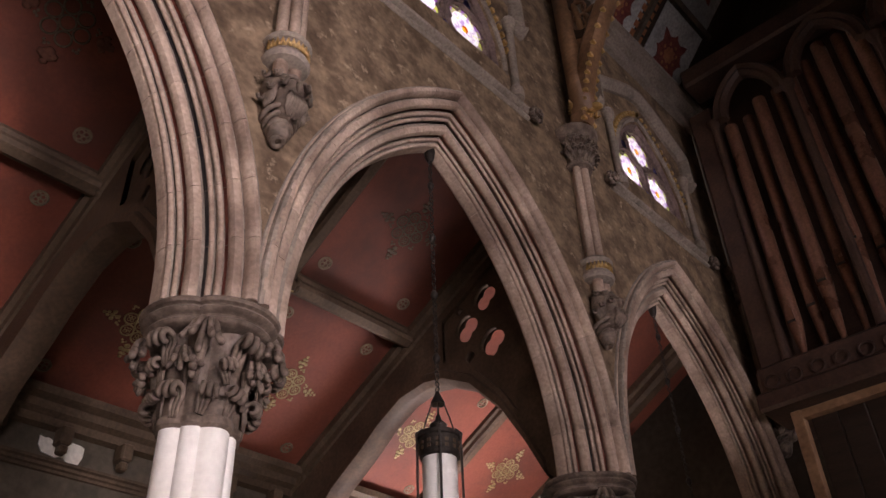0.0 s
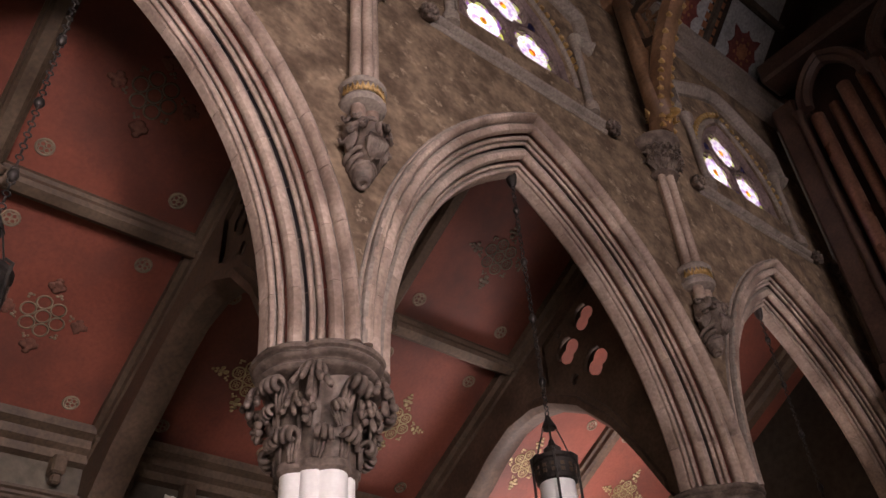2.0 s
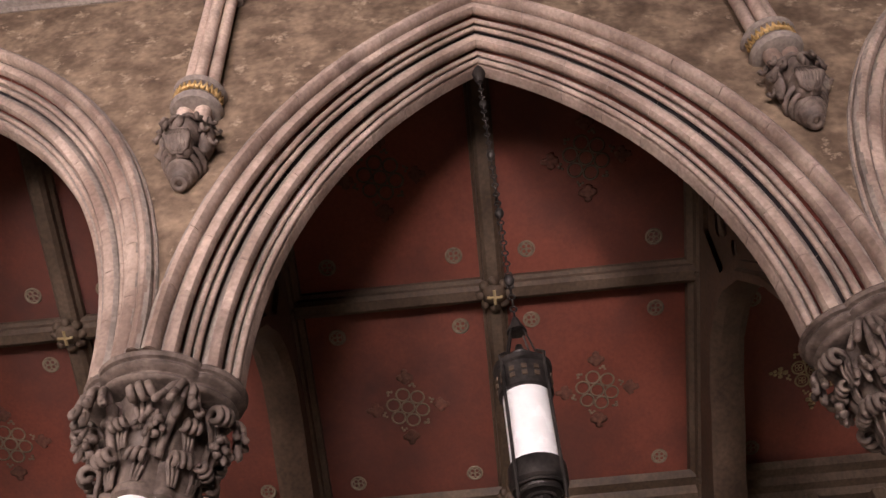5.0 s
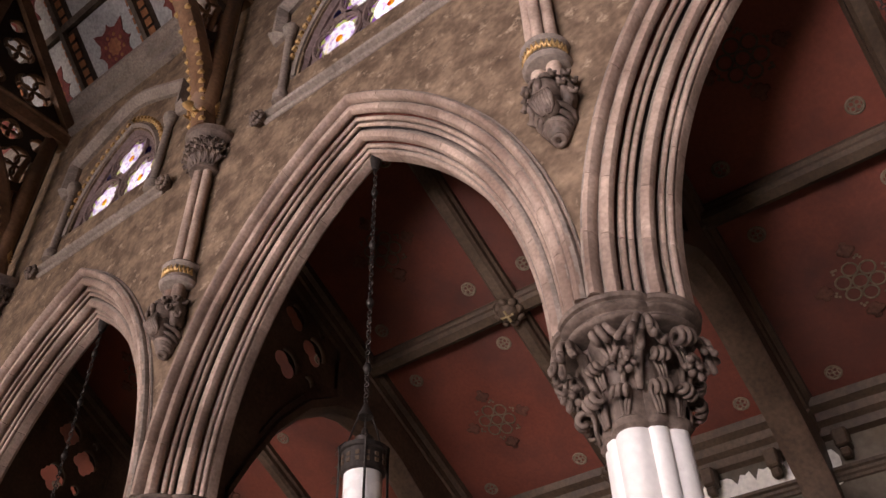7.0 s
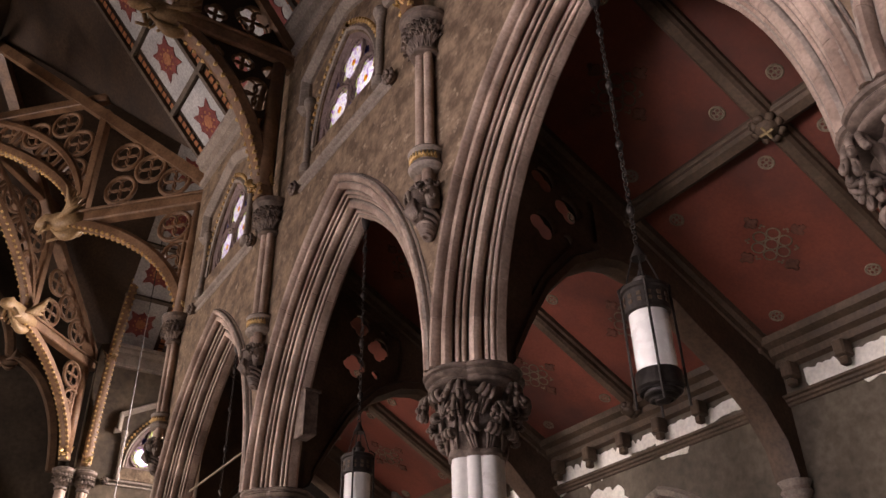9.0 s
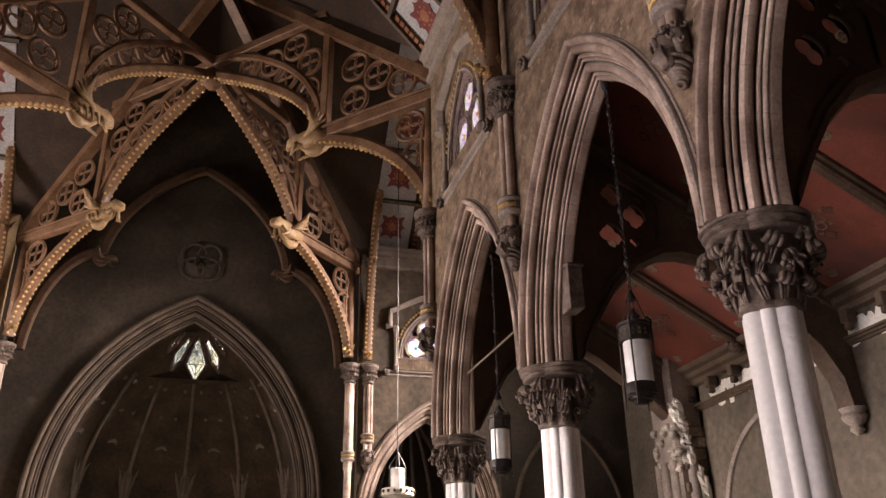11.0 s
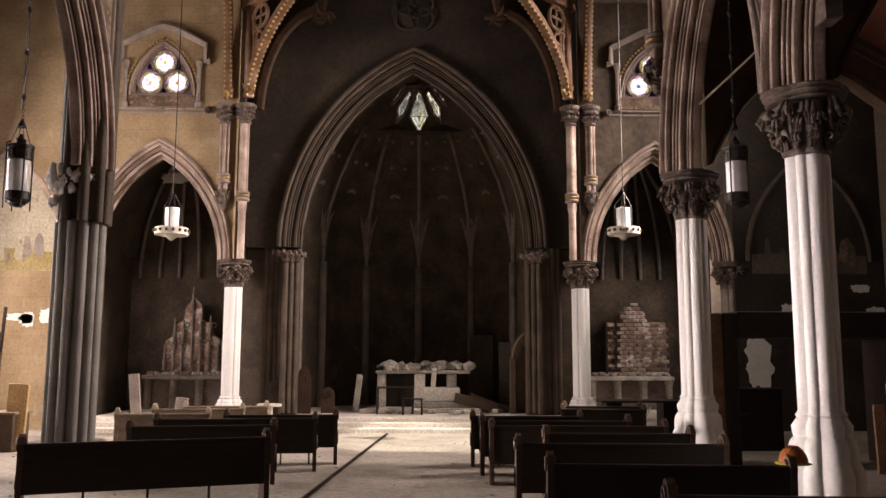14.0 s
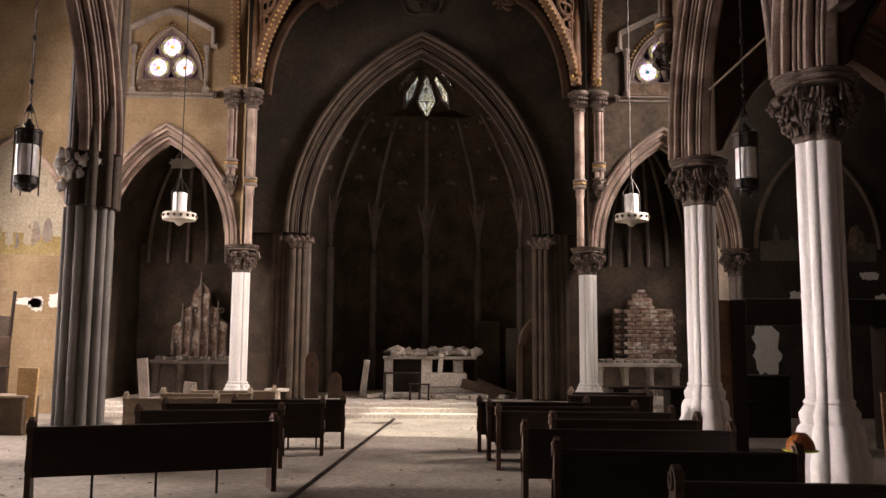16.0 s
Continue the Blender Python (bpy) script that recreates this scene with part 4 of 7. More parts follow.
for (r0, z0), (r1, z1) in zip(shell, shell[1:]):
    for k in range(SEG):
        a0, a1 = math.pi * k / SEG, math.pi * (k + 1) / SEG
        if 12 <= k <= 35 and 9.5 < z0 < 10.5:
            continue
        g.add([apse(r0, a0, z0), apse(r0, a1, z0), apse(r1, a1, z1), apse(r1, a0, z1)], [(0, 1, 2, 3)])
    g.add([(CX + 0.1 + r0, AY, z0), (CX + 0.1 + r1, AY, z1), (CX + 0.1 + r1, YE + 1.0, z1), (CX + 0.1 + r0, YE + 1.0, z0)], [(0, 1, 2, 3)])
    g.add([(CX + 0.1 - r0, AY, z0), (CX + 0.1 - r1, AY, z1), (CX + 0.1 - r1, YE + 1.0, z1), (CX + 0.1 - r0, YE + 1.0, z0)], [(0, 1, 2, 3)])
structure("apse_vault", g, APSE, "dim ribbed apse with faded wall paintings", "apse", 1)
def shell_r(z):
    for (r0, z0), (r1, z1) in zip(shell, shell[1:]):
        if z0 <= z <= z1:
            return r0 + (r1 - r0) * (z - z0) / (z1 - z0)
    return shell[-1][0]


g = Geo()
for k in range(7):
    a = math.pi * k / 6
    g.tube([apse(AR - 0.06, a, FZ), apse(AR - 0.06, a, 5.2)], 0.13, 8)
    g.tube([apse(shell_r(z) - 0.05, a, z) for z in (5.2, 6, 7, 8, 9, 9.6)], 0.07, 6)
    for sgn in (1, -1):
        for lean, zt in ((math.pi / 12, 7.7), (math.pi / 17, 8.6), (math.pi / 26, 9.4)):
            if 0 <= a + sgn * lean <= math.pi:
                g.tube([apse(shell_r(5.2 + (zt - 5.2) * t) - 0.05, a + sgn * lean * (1 - math.cos(t * math.pi / 2)) ** 0.9, 5.2 + (zt - 5.2) * math.sin(t * math.pi / 2) ** 1.1) for t in (i / 9 for i in range(10))], 0.065, 6)
structure("vault_ribs", g, STONE_PLAIN, "thin converging stone vault ribs", "ribs", 1)
lw = thing("apse_window", "pointed openings of yellow and white stained glass", "window", "", "structure")


def on_apse(q, t, lift=0.0):
    i = 6 if t < 0.6 else 7
    f = t / 0.6 if t < 0.6 else (t - 0.6) / 0.4
    (r0, z0), (r1, z1) = shell[i], shell[i + 1]
    return apse(r0 + (r1 - r0) * f - lift, math.pi * q / SEG, z0 + (z1 - z0) * f)


KITES = [[(24, 0.02), (26.3, 0.40), (25.2, 0.80), (24, 0.92), (22.8, 0.80), (21.7, 0.40)],
         [(19.2, 0.22), (20.6, 0.45), (21.4, 0.82), (19.9, 0.90), (18.1, 0.55)],
         [(28.8, 0.22), (29.9, 0.55), (28.1, 0.90), (26.6, 0.82), (27.4, 0.45)],
         [(16.4, 0.55), (17.4, 0.75), (17.8, 0.95), (16.6, 0.95), (15.6, 0.70)],
         [(31.6, 0.55), (32.4, 0.70), (31.4, 0.95), (30.2, 0.95), (30.6, 0.75)]]
KITES = [[(24 + (q - 24) * 1.38, t) for q, t in kt] for kt in KITES]
loops = [[(q, 0.0) for q in range(12, 37)] + [(36, 0.6)] + [(q, 1.0) for q in range(36, 11, -1)] + [(12, 0.6)]] + KITES
pts = [p for lp in loops for p in lp]
g = Geo().add([on_apse(*p) for p in pts], [tuple(q) for q in tessellate_polygon([[Vector((p[0] * 0.12, p[1], 0)) for p in lp] for lp in loops])])
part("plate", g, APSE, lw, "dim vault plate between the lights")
for k, kt in enumerate(KITES):
    o = part("pane", Geo().add([on_apse(q, t, -0.03) for q, t in kt], [tuple(range(len(kt)))]), GLASS_APSE, lw)
    o.visible_shadow = False
    g = Geo()
    for (qa, ta), (qb, tb) in zip(kt, kt[1:] + kt[:1]):
        g.tube([on_apse(qa, ta, 0.02), on_apse(qb, tb, 0.02)], 0.045, 6)
    cq, ct = sum(q for q, t in kt) / len(kt), sum(t for q, t in kt) / len(kt)
    for q, t in kt:
        g.tube([on_apse(q, t, 0.0), on_apse(cq, ct, 0.0)], 0.012, 5)
    for f in (0.4, 0.7):
        inner = [(cq + (q - cq) * f, ct + (t - ct) * f) for q, t in kt]
        for (qa, ta), (qb, tb) in zip(inner, inner[1:] + inner[:1]):
            g.tube([on_apse(qa, ta, 0.0), on_apse(qb, tb, 0.0)], 0.012, 5)
    if k == 0:
        g.tube([on_apse(21.2, 0.4, 0.0), on_apse(26.8, 0.4, 0.0)], 0.014, 5).tube([on_apse(22.2, 0.66, 0.0), on_apse(25.8, 0.66, 0.0)], 0.014, 5)
    part("tracery", g, LEAD, lw, "dark stone mullions" if k == 0 else "", 1)

for s in (1, -1):
    structure("return_wall", Geo().box((s * (XW - 0.15), YE - 0.1, E_SPRING), (s * (XW + 0.5), YE + 1.4, EAVE + 0.3)), DIM_PLASTER, "dim return wall beside the chancel arch", "wall")

# ---- floors ----
g = Geo().box((-XT - 0.4, -13, FZ - 0.3), (XT + 0.4, YE + 6.6, FZ))
structure("floor", g, FLOOR, "dusty worn terrazzo church floor with debris", "floor")
da = thing("dais", "pale marble sanctuary steps strewn with dust", "steps", "", "structure")
for k, (y, z) in enumerate(((21.6, FZ + 0.12), (21.95, FZ + 0.24), (22.3, FZ + 0.35))):
    part("step", Geo().box((-8.5, y, FZ - 0.05), (8.5, YE + 6.3, z), 0.02), DAIS, da)

# ---- aisles ----
CEIL = lambda x: 7.25 - 0.568 * (x - 7.65)
OUT = 9.35
for s in (1, -1):
    for k in range(-2, 4):
        m = col_y(k) + BAY / 2
        lit = (k in (-1, 0, 1, 2, 3)) if s < 0 else (k == -2)
        zz = (1.4, 4.4) if s < 0 else (1.4, 3.4)
        g = Geo()
        strip_wall(g, -BAY / 2 - (0.8 if k == -2 else 0), BAY / 2 + (0.25 if k == 3 else 0), 4, lambda u: FZ, 6.5, ((lambda u: zz), [-1.15, 1.15]) if lit else None, 0, 0.4, lambda u, z, d: (s * (OUT + d), m + u, z))
        # Westmost bay: shade under the organ gallery is put into its plaster.
        structure("wall_aisle", g, DIM_PLASTER if k == -2 else DARK_WALL, "dark painted aisle wall with peeling patches", "wall")
    g = Geo()
    g.add([(s * 5.1, -13, CEIL(5.1)), (s * 5.1, col_y(4), CEIL(5.1)), (s * OUT, col_y(4), CEIL(OUT)), (s * OUT, -13, CEIL(OUT))], [(0, 1, 2, 3)])
    g.add([(s * 5.1, -13, CEIL(5.1) + 0.1), (s * 5.1, col_y(4), CEIL(5.1) + 0.1), (s * (OUT + 0.4), col_y(4), CEIL(OUT) + 0.1), (s * (OUT + 0.4), -13, CEIL(OUT) + 0.1)], [(0, 1, 2, 3)])
    structure("ceiling_aisle", g, RED, "sloping aisle ceiling of faded red boards", "ceiling")


t = thing("aisle_end_pier", "broken masonry pier with torn plaster at the aisle's end", "pier", "", "structure", Matrix.Translation((OUT - 0.1, col_y(4) + 0.05, FZ)))
part("core", Geo().box((-0.45, -0.35, 0), (0.75, 0.45, 6.9), 0.05), STONE_PLAIN, t)
for dx, dy in ((-0.45, -0.2), (-0.48, 0.05), (-0.45, 0.3), (-0.2, -0.38)):
    part("shaft", Geo().tube([(dx, dy, 0), (dx, dy, 4.6)], 0.10, 10), STONE_PLAIN, t, "", 40)
rnd = random.Random(21)
g = Geo()
for k in range(40):
    g.blob((-0.50 + 0.25 * rnd.random(), rnd.uniform(-0.4, 0.4), 4.4 + 0.9 * rnd.random()), (0.08, 0.08, 0.07), k, 0.4)
part("broken_capital", g, RUBBLE, t, "broken capital of pale rubble", 1)
g = Geo()
for k in range(16):
    g.blob((-0.42 + 0.55 * k / 15 + rnd.uniform(-0.06, 0.06), -0.40 + rnd.uniform(-0.05, 0.05), 5.5 - 2.1 * k / 15), (rnd.uniform(0.07, 0.15), 0.07, rnd.uniform(0.10, 0.22)), 70 + k, 0.35, 8, 6)
part("torn_plaster", g, PLASTER, t, "torn white plaster hanging on the pier")
BLOCK = Geo().box((-0.15, -0.05, -0.09), (0.15, 0.05, 0.09), 0.02).mesh("stone", RUBBLE_DARK)
for row in range(26):
    for q in range(4):
        part("stone", BLOCK, None, t, at=Matrix.Translation((-0.20 + 0.31 * q + 0.14 * (row % 2) + rnd.uniform(-0.02, 0.02), -0.37 + rnd.uniform(-0.04, 0.02), 0.12 + 0.20 * row)) @ Matrix.Rotation(rnd.uniform(-0.08, 0.08), 4, "Y"))


# ---- main roof ----
def roof_plane(pts, name="roof_boards"):
    g = Geo()
    up = Vector((0, 0, 0.25))
    g.add(pts, [tuple(range(len(pts)))])
    g.add([Vector(p) + up for p in pts], [tuple(range(len(pts)))])
    return structure(name, g, ROOF_BOARD, "steep brown boarded roof with painted panels", "roof")


for s in (1, -1):
    roof_plane([(s * XW, -13, EAVE), (s * XW, YX - 5, EAVE), (0, YX, RIDGE), (0, -13, RIDGE)])
    roof_plane([(s * XW, YE, EAVE), (s * XT, YE, EAVE), (s * XT, YX, RIDGE), (0, YX, RIDGE)])
    roof_plane([(s * XW, YX - 5, EAVE), (s * XT, YX - 5, EAVE), (s * XT, YX, RIDGE), (0, YX, RIDGE)])
    roof_plane([(s * XW, YE, EAVE), (0, YX, RIDGE), (0, YE + 1.1, RIDGE), (s * XW, YE + 1.1, EAVE)])
    # transept end walls and west walls
    g = Geo()
    strip_wall(g, -5.4, 5.4, 40, lambda u: FZ, lambda u: EAVE + 0.2 + PITCH * max(0, 5 - abs(u)), ((lambda u: (8.4 if s > 0 else 2.4, 13.6 - 0.5 * abs(u))), [-2.4, 2.4]), 0, 0.4, lambda u, z, d: (s * (XT + d), YX + u, z))
    structure("wall_transept", g, DARK_WALL, "transept end wall with a tall window", "wall")
    g = Geo().box((s * OUT, YX - 5.4, FZ), (s * (XT + 0.3), YX - 5.0, EAVE)).box((s * (XW + 0.4), YX - 5.3, 9.6), (s * OUT, YX - 5.02, EAVE))
    structure("wall_west", g, DARK_WALL, "transept west wall in shade", "wall")
# The blackness behind the organ is put into this wall's colour.
structure("wall_back", Geo().box((-10.5, -13.4, FZ), (10.5, -13.0, RIDGE + 0.3)), DIM_PLASTER, "dark west wall behind the organ", "wall")
# chapel shells east of the transepts
for s in (1, -1):
    side_wall = XW + BAY + 0.1
    # Unseen side opening with a lamp, both added to brighten the chapel altar.
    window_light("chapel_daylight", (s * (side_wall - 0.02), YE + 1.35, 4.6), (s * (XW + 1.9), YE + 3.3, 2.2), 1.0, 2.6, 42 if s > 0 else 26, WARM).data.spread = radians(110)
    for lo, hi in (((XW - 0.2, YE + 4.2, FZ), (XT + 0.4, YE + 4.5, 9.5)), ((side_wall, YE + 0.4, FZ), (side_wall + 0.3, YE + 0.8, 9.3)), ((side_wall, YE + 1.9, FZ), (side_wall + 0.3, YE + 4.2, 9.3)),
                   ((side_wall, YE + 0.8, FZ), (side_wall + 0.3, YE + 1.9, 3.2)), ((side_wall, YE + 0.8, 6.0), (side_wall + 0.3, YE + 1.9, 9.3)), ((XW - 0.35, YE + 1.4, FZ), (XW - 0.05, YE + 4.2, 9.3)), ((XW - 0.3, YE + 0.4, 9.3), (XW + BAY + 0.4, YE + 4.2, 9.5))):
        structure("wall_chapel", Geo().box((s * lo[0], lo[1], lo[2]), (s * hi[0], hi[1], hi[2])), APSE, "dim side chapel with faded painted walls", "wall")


# ---- south aisle ceiling: beams, bosses, stencils ----
SL = Vector((1, 0, -0.568)).normalized()
DN = Vector((-0.568, 0, -1)).normalized()
on_ceil = lambda x, y, h: Vector((x, y, CEIL(x))) + DN * h


def beam_along(pts_of, u0, u1, w, h, name, label):
    """A moulded beam on the ceiling; pts_of(u, side, drop) gives its points."""
    prof = [(-w, 0), (-w, 0.35 * h), (-0.75 * w, 0.5 * h), (-0.7 * w, 0.8 * h), (-0.4 * w, h), (0.4 * w, h), (0.7 * w, 0.8 * h), (0.75 * w, 0.5 * h), (w, 0.35 * h), (w, 0)]
    g = Geo().loft([[pts_of(u, a, b) for a, b in prof] for u in (u0, u1)], True, True)
    return structure(name, g, BEAM, label, "beam", 30)


for x, w, h in ((5.14, 0.16, 0.20), (7.13, 0.14, 0.19)):
    beam_along(lambda u, a, b: on_ceil(x + a * 0.76, u, b), -12.9, col_y(4), w, h, "purlin", "olive brown moulded aisle purlin")
for k in range(-2, 4):
    m = col_y(k) + BAY / 2
    beam_along(lambda u, a, b: on_ceil(u, m + a, b), 5.2, OUT, 0.12, 0.17, "aisle_rib", "olive brown moulded ceiling rib")
for i in range(-2, 5):
    beam_along(lambda u, a, b: on_ceil(u, col_y(i) + a, b), 5.2, OUT, 0.19, 0.26, "aisle_principal", "heavy brown aisle principal")


def rosette_stencil(c, ux, uy, r, fleur):
    """Five linked rings with fleur tips, laid flat on the boards."""
    g, dk = Geo(), Geo()
    nrm = ux.cross(uy)
    cs = [(0, 0)] + [(0.43 * r * math.cos(a), 0.43 * r * math.sin(a)) for a in (math.pi / 3 * q + 0.26 for q in range(6))]
    for a, b in cs:
        g.ring(c + ux * a + uy * b, 0.195 * r, 0.030 * r, nrm, 18, 4)
        if fleur:
            for q in range(4):
                t = math.pi / 4 + q * math.pi / 2
                g.ring(c + ux * (a + 0.075 * r * math.cos(t)) + uy * (b + 0.075 * r * math.sin(t)), 0.05 * r, 0.014 * r, nrm, 8, 4)
    for q in range(6):
        t = math.pi / 3 * q + 0.26 + math.pi / 6
        for dt, rr, s in ((0, 0.76, 0.055), (0.10, 0.70, 0.045), (-0.10, 0.70, 0.045)):
            g.blob(c + ux * (rr * r * math.cos(t + dt)) + uy * (rr * r * math.sin(t + dt)), (s * r, s * r, s * r * 0.9), q, 0.2, 6, 4)
    for q in range(4):
        t = q * math.pi / 2
        tips = [(0.80, 0, 0.09), (0.96, 0, 0.075), (0.95, 0.13, 0.075), (0.95, -0.13, 0.075), (1.10, 0.05, 0.06), (1.10, -0.05, 0.06), (1.22, 0, 0.06)]
        if not fleur:
            tips = [(0.86, 0, 0.14), (1.0, 0, 0.15), (0.96, 0.14, 0.12), (0.96, -0.14, 0.12), (1.14, 0, 0.10)]
        for rr, dt, s in tips:
            p = c + ux * (rr * r * math.cos(t + dt)) + uy * (rr * r * math.sin(t + dt))
            (g if fleur else dk).blob(p, (s * r, s * r, s * r * 0.9), q, 0.25, 6, 4)
    plane = lambda geo, h: geo.mapped(lambda p: p - nrm * ((p - c).dot(nrm)) * 0.93 + nrm * h) if geo.v else geo
    return plane(g, 0.006), plane(dk, 0.004)


for k in range(-2, 4):
    m = col_y(k) + BAY / 2
    for sy in (-1, 1):
        for x in (6.07, 8.20):
            if x < 7 and k == -2:
                continue
            c = on_ceil(x, m + sy * 0.986, 0.004)
            g, dk = rosette_stencil(c, SL, Vector((0, 1, 0)) if SL.cross(Vector((0, 1, 0))).dot(DN) > 0 else Vector((0, -1, 0)), 0.355, k < 0)
            ink = STENCIL_DIM if x < 7 else STENCIL_GOLD if k < 0 else STENCIL
            tagged(part("stencil_rosette", g, ink, None, "dimmed ringed stencil rosette on the sooty red ceiling" if x < 7 else "gold ringed stencil rosette with fleur tips" if k < 0 else "pale ringed stencil rosette on the red aisle ceiling", 1), "", "stencil", "ceiling stencils", "structure")
            if dk.v:
                tagged(part("stencil_leaves", dk, DARK_STENCIL, None, "dark stencil leaves on the red aisle ceiling", 1), "", "stencil", "ceiling stencils", "structure")
            g = Geo()
            for a in (-0.85, 0.85):
                for b in (-0.627, 0.627):
                    p = c + SL * a + Vector((0, b, 0))
                    g.ring(p, 0.075, 0.013, DN, 16, 4)
                    for q in range(4):
                        t = q * math.pi / 2 + math.pi / 4
                        g.ring(p + SL * (0.035 * math.cos(t)) + Vector((0, 0.035 * math.sin(t), 0)), 0.026, 0.008, DN, 8, 4)
            tagged(part("stencil_dots", g, STENCIL, None, "small round corner stencils on the red ceiling", 1), "", "stencil", "ceiling stencils", "structure")
    for y in (m, col_y(k)):
        for x in (7.13, 9.12):
            b = thing("ceiling_boss", "carved dark boss at the crossing of ceiling ribs", "boss", "ceiling bosses", "structure")
            g = Geo()
            c = on_ceil(x, y, 0.20)
            r = 0.13 if x < 9 and y == m else 0.10
            for q in range(8):
                t = q * math.pi / 4
                g.blob(c + SL * (r * math.cos(t)) + Vector((0, r * math.sin(t), 0)), (0.052, 0.052, 0.05), q, 0.25, 7, 5)
            g.blob(c, (r, r, 0.09), 3, 0.1, 10, 6)
            part("leaves", g, BEAM, b, "", 1)
            if r > 0.12:
                g = Geo()
                g.tube([c + DN * 0.09 - SL * 0.075, c + DN * 0.09 + SL * 0.075], 0.016, 6).tube([c + DN * 0.09 - Vector((0, 0.075, 0)), c + DN * 0.09 + Vector((0, 0.075, 0))], 0.016, 6)
                part("gilt_cross", g, STENCIL_GOLD, b, "small gilded cross")

# ---- aisle trusses: solid arched brace with a pierced spandrel beside the arcade ----
UNDER = [(4.9, 4.9), (5.2, 5.2), (5.41, 5.6), (5.7, 6.08), (6.1, 6.5), (6.5, 6.71), (6.8, 6.76), (7.2, 6.70), (7.6, 6.48), (7.91, 6.24), (8.4, 5.92), (8.81, 5.52), (9.06, 5.1), (9.12, 4.72), (9.6, 4.68)]


def under(x):
    for (a, p), (b, q) in zip(UNDER, UNDER[1:]):
        if a <= x <= b:
            return p + (q - p) * (x - a) / (b - a)
    return 5.0


for i in range(-1, 5):
    y = col_y(i)
    g = Geo()
    pierce = ((lambda x: (under(x) + 0.22, CEIL(x) - 0.40)), [5.5, 6.52])
    strip_wall(g, 5.1, OUT, 40, under, lambda x: CEIL(x) - 0.02, pierce if i < 4 else None, -0.11, 0.11, lambda u, z, d: (u, y + d, z))
    structure("aisle_truss", g, TRUSS, "dark arched aisle truss with pierced spandrel", "truss")
    g = Geo()
    edge = [(x, under(x)) for x, _ in UNDER[1:-1]]
    g.loft([[(x, y - 0.16, z + 0.0), (x, y - 0.16, z + 0.10), (x, y - 0.10, z + 0.14), (x, y + 0.10, z + 0.14), (x, y + 0.16, z + 0.10), (x, y + 0.16, z), (x, y + 0.08, z - 0.05), (x, y - 0.08, z - 0.05)] for x, z in edge], True, True)
    structure("arch_rib", g, TRUSS, "moulded brown edge of the arched brace", "rib", 30)
    tr, foil_rings = Geo(), []
    lo_z = lambda x: under(x) + 0.20
    hi_z = lambda x: CEIL(x) - 0.38
    xs = [5.49 + 1.04 * q / 12 for q in range(13)]
    loops = [[(x, lo_z(x)) for x in xs] + [(x, hi_z(x)) for x in reversed(xs)]]
    for cx, cz, cr in ((6.19, 7.29, 0.19), (5.81, 6.96, 0.19), (5.88, 7.60, 0.18), (6.15, 6.89, 0.08), (6.27, 7.56, 0.06)):
        loops.append([(cx + cr * (0.74 + 0.30 * abs(math.cos(2 * a))) * math.cos(a), cz + cr * (0.74 + 0.30 * abs(math.cos(2 * a))) * math.sin(a)) for a in (2 * math.pi * q / 24 for q in range(24))])
        foil_rings.append(Geo().ring((cx, y, cz), cr + 0.02, 0.035, (0, 1, 0), 18, 5))
    tris = [tuple(q) for q in tessellate_polygon([[Vector((p[0], p[1], 0)) for p in lp] for lp in loops])]
    for dy in (-0.06, 0.06):
        tr.add([(p[0], y + dy, p[1]) for lp in loops for p in lp], tris)
    if i < 4:
        sp = thing("spandrel_tracery", "pierced dark quatrefoil tracery in the aisle truss", "tracery", "spandrel tracery", "structure")
        part("plate", tr, TRUSS, sp)
        for fr in foil_rings:
            part("foil_ring", fr, TRUSS, sp, "", 1)
    cb = thing("wall_corbel", "small dark stone corbel under the aisle brace", "corbel", "aisle corbels", "structure")
    part("block", Geo().lathe([(0.02, 4.34), (0.10, 4.41), (0.08, 4.47), (0.15, 4.54), (0.18, 4.59), (0.15, 4.64), (0.19, 4.71)], (OUT - 0.12, y, 0), 14), STONE_PLAIN, cb, "", 40)

# cornice of the aisle wall and the peeling frieze below it
g = Geo()
prof = [(0, 0), (-0.10, 0.02), (-0.12, 0.10), (-0.20, 0.14), (-0.22, 0.22), (-0.32, 0.26), (-0.34, 0.34), (0, 0.36)]
g.loft([[(OUT + a, y, 6.03 + b) for a, b in prof] for y in (-13, col_y(4))], True, True)
g.loft([[(OUT + a * 0.35, y, 5.58 + b * 0.35) for a, b in prof] for y in (-13, col_y(4))], True, True)
structure("cornice_aisle", g, BEAM, "moulded stone cornice along the aisle", "cornice", 30)
blk = Geo().box((-0.10, -0.07, -0.10), (0.10, 0.07, 0.10), 0.02).box((-0.07, -0.05, -0.20), (0.05, 0.05, -0.10), 0.02).mesh("cornice_block", BEAM)
n_blk = 0
while n_blk < 37:
    part("cornice_block", blk, None, bpy.data.objects["cornice_aisle"], at=Matrix.Translation((OUT - 0.13, -12.6 + n_blk * 0.7, 5.95)))
    n_blk += 1


def torn_patch(c, w, h, seed, place, mat=PLASTER, name="bare_plaster", label="ragged patch of bare white plaster on the wall"):
    rnd = random.Random(seed)
    n = 34
    pts = []
    for q in range(n):
        t = 2 * math.pi * q / n
        k = 1 / max(abs(math.cos(t)) ** 0.85, abs(math.sin(t)) ** 0.85) ** 0.7 * (0.78 + 0.34 * rnd.random())
        pts.append((c[0] + w / 2 * k * math.cos(t), c[1] + h / 2 * k * math.sin(t)))
    return structure(name, Geo().slab(pts, 0.0, 0.012, place), mat, label, "plaster patch")


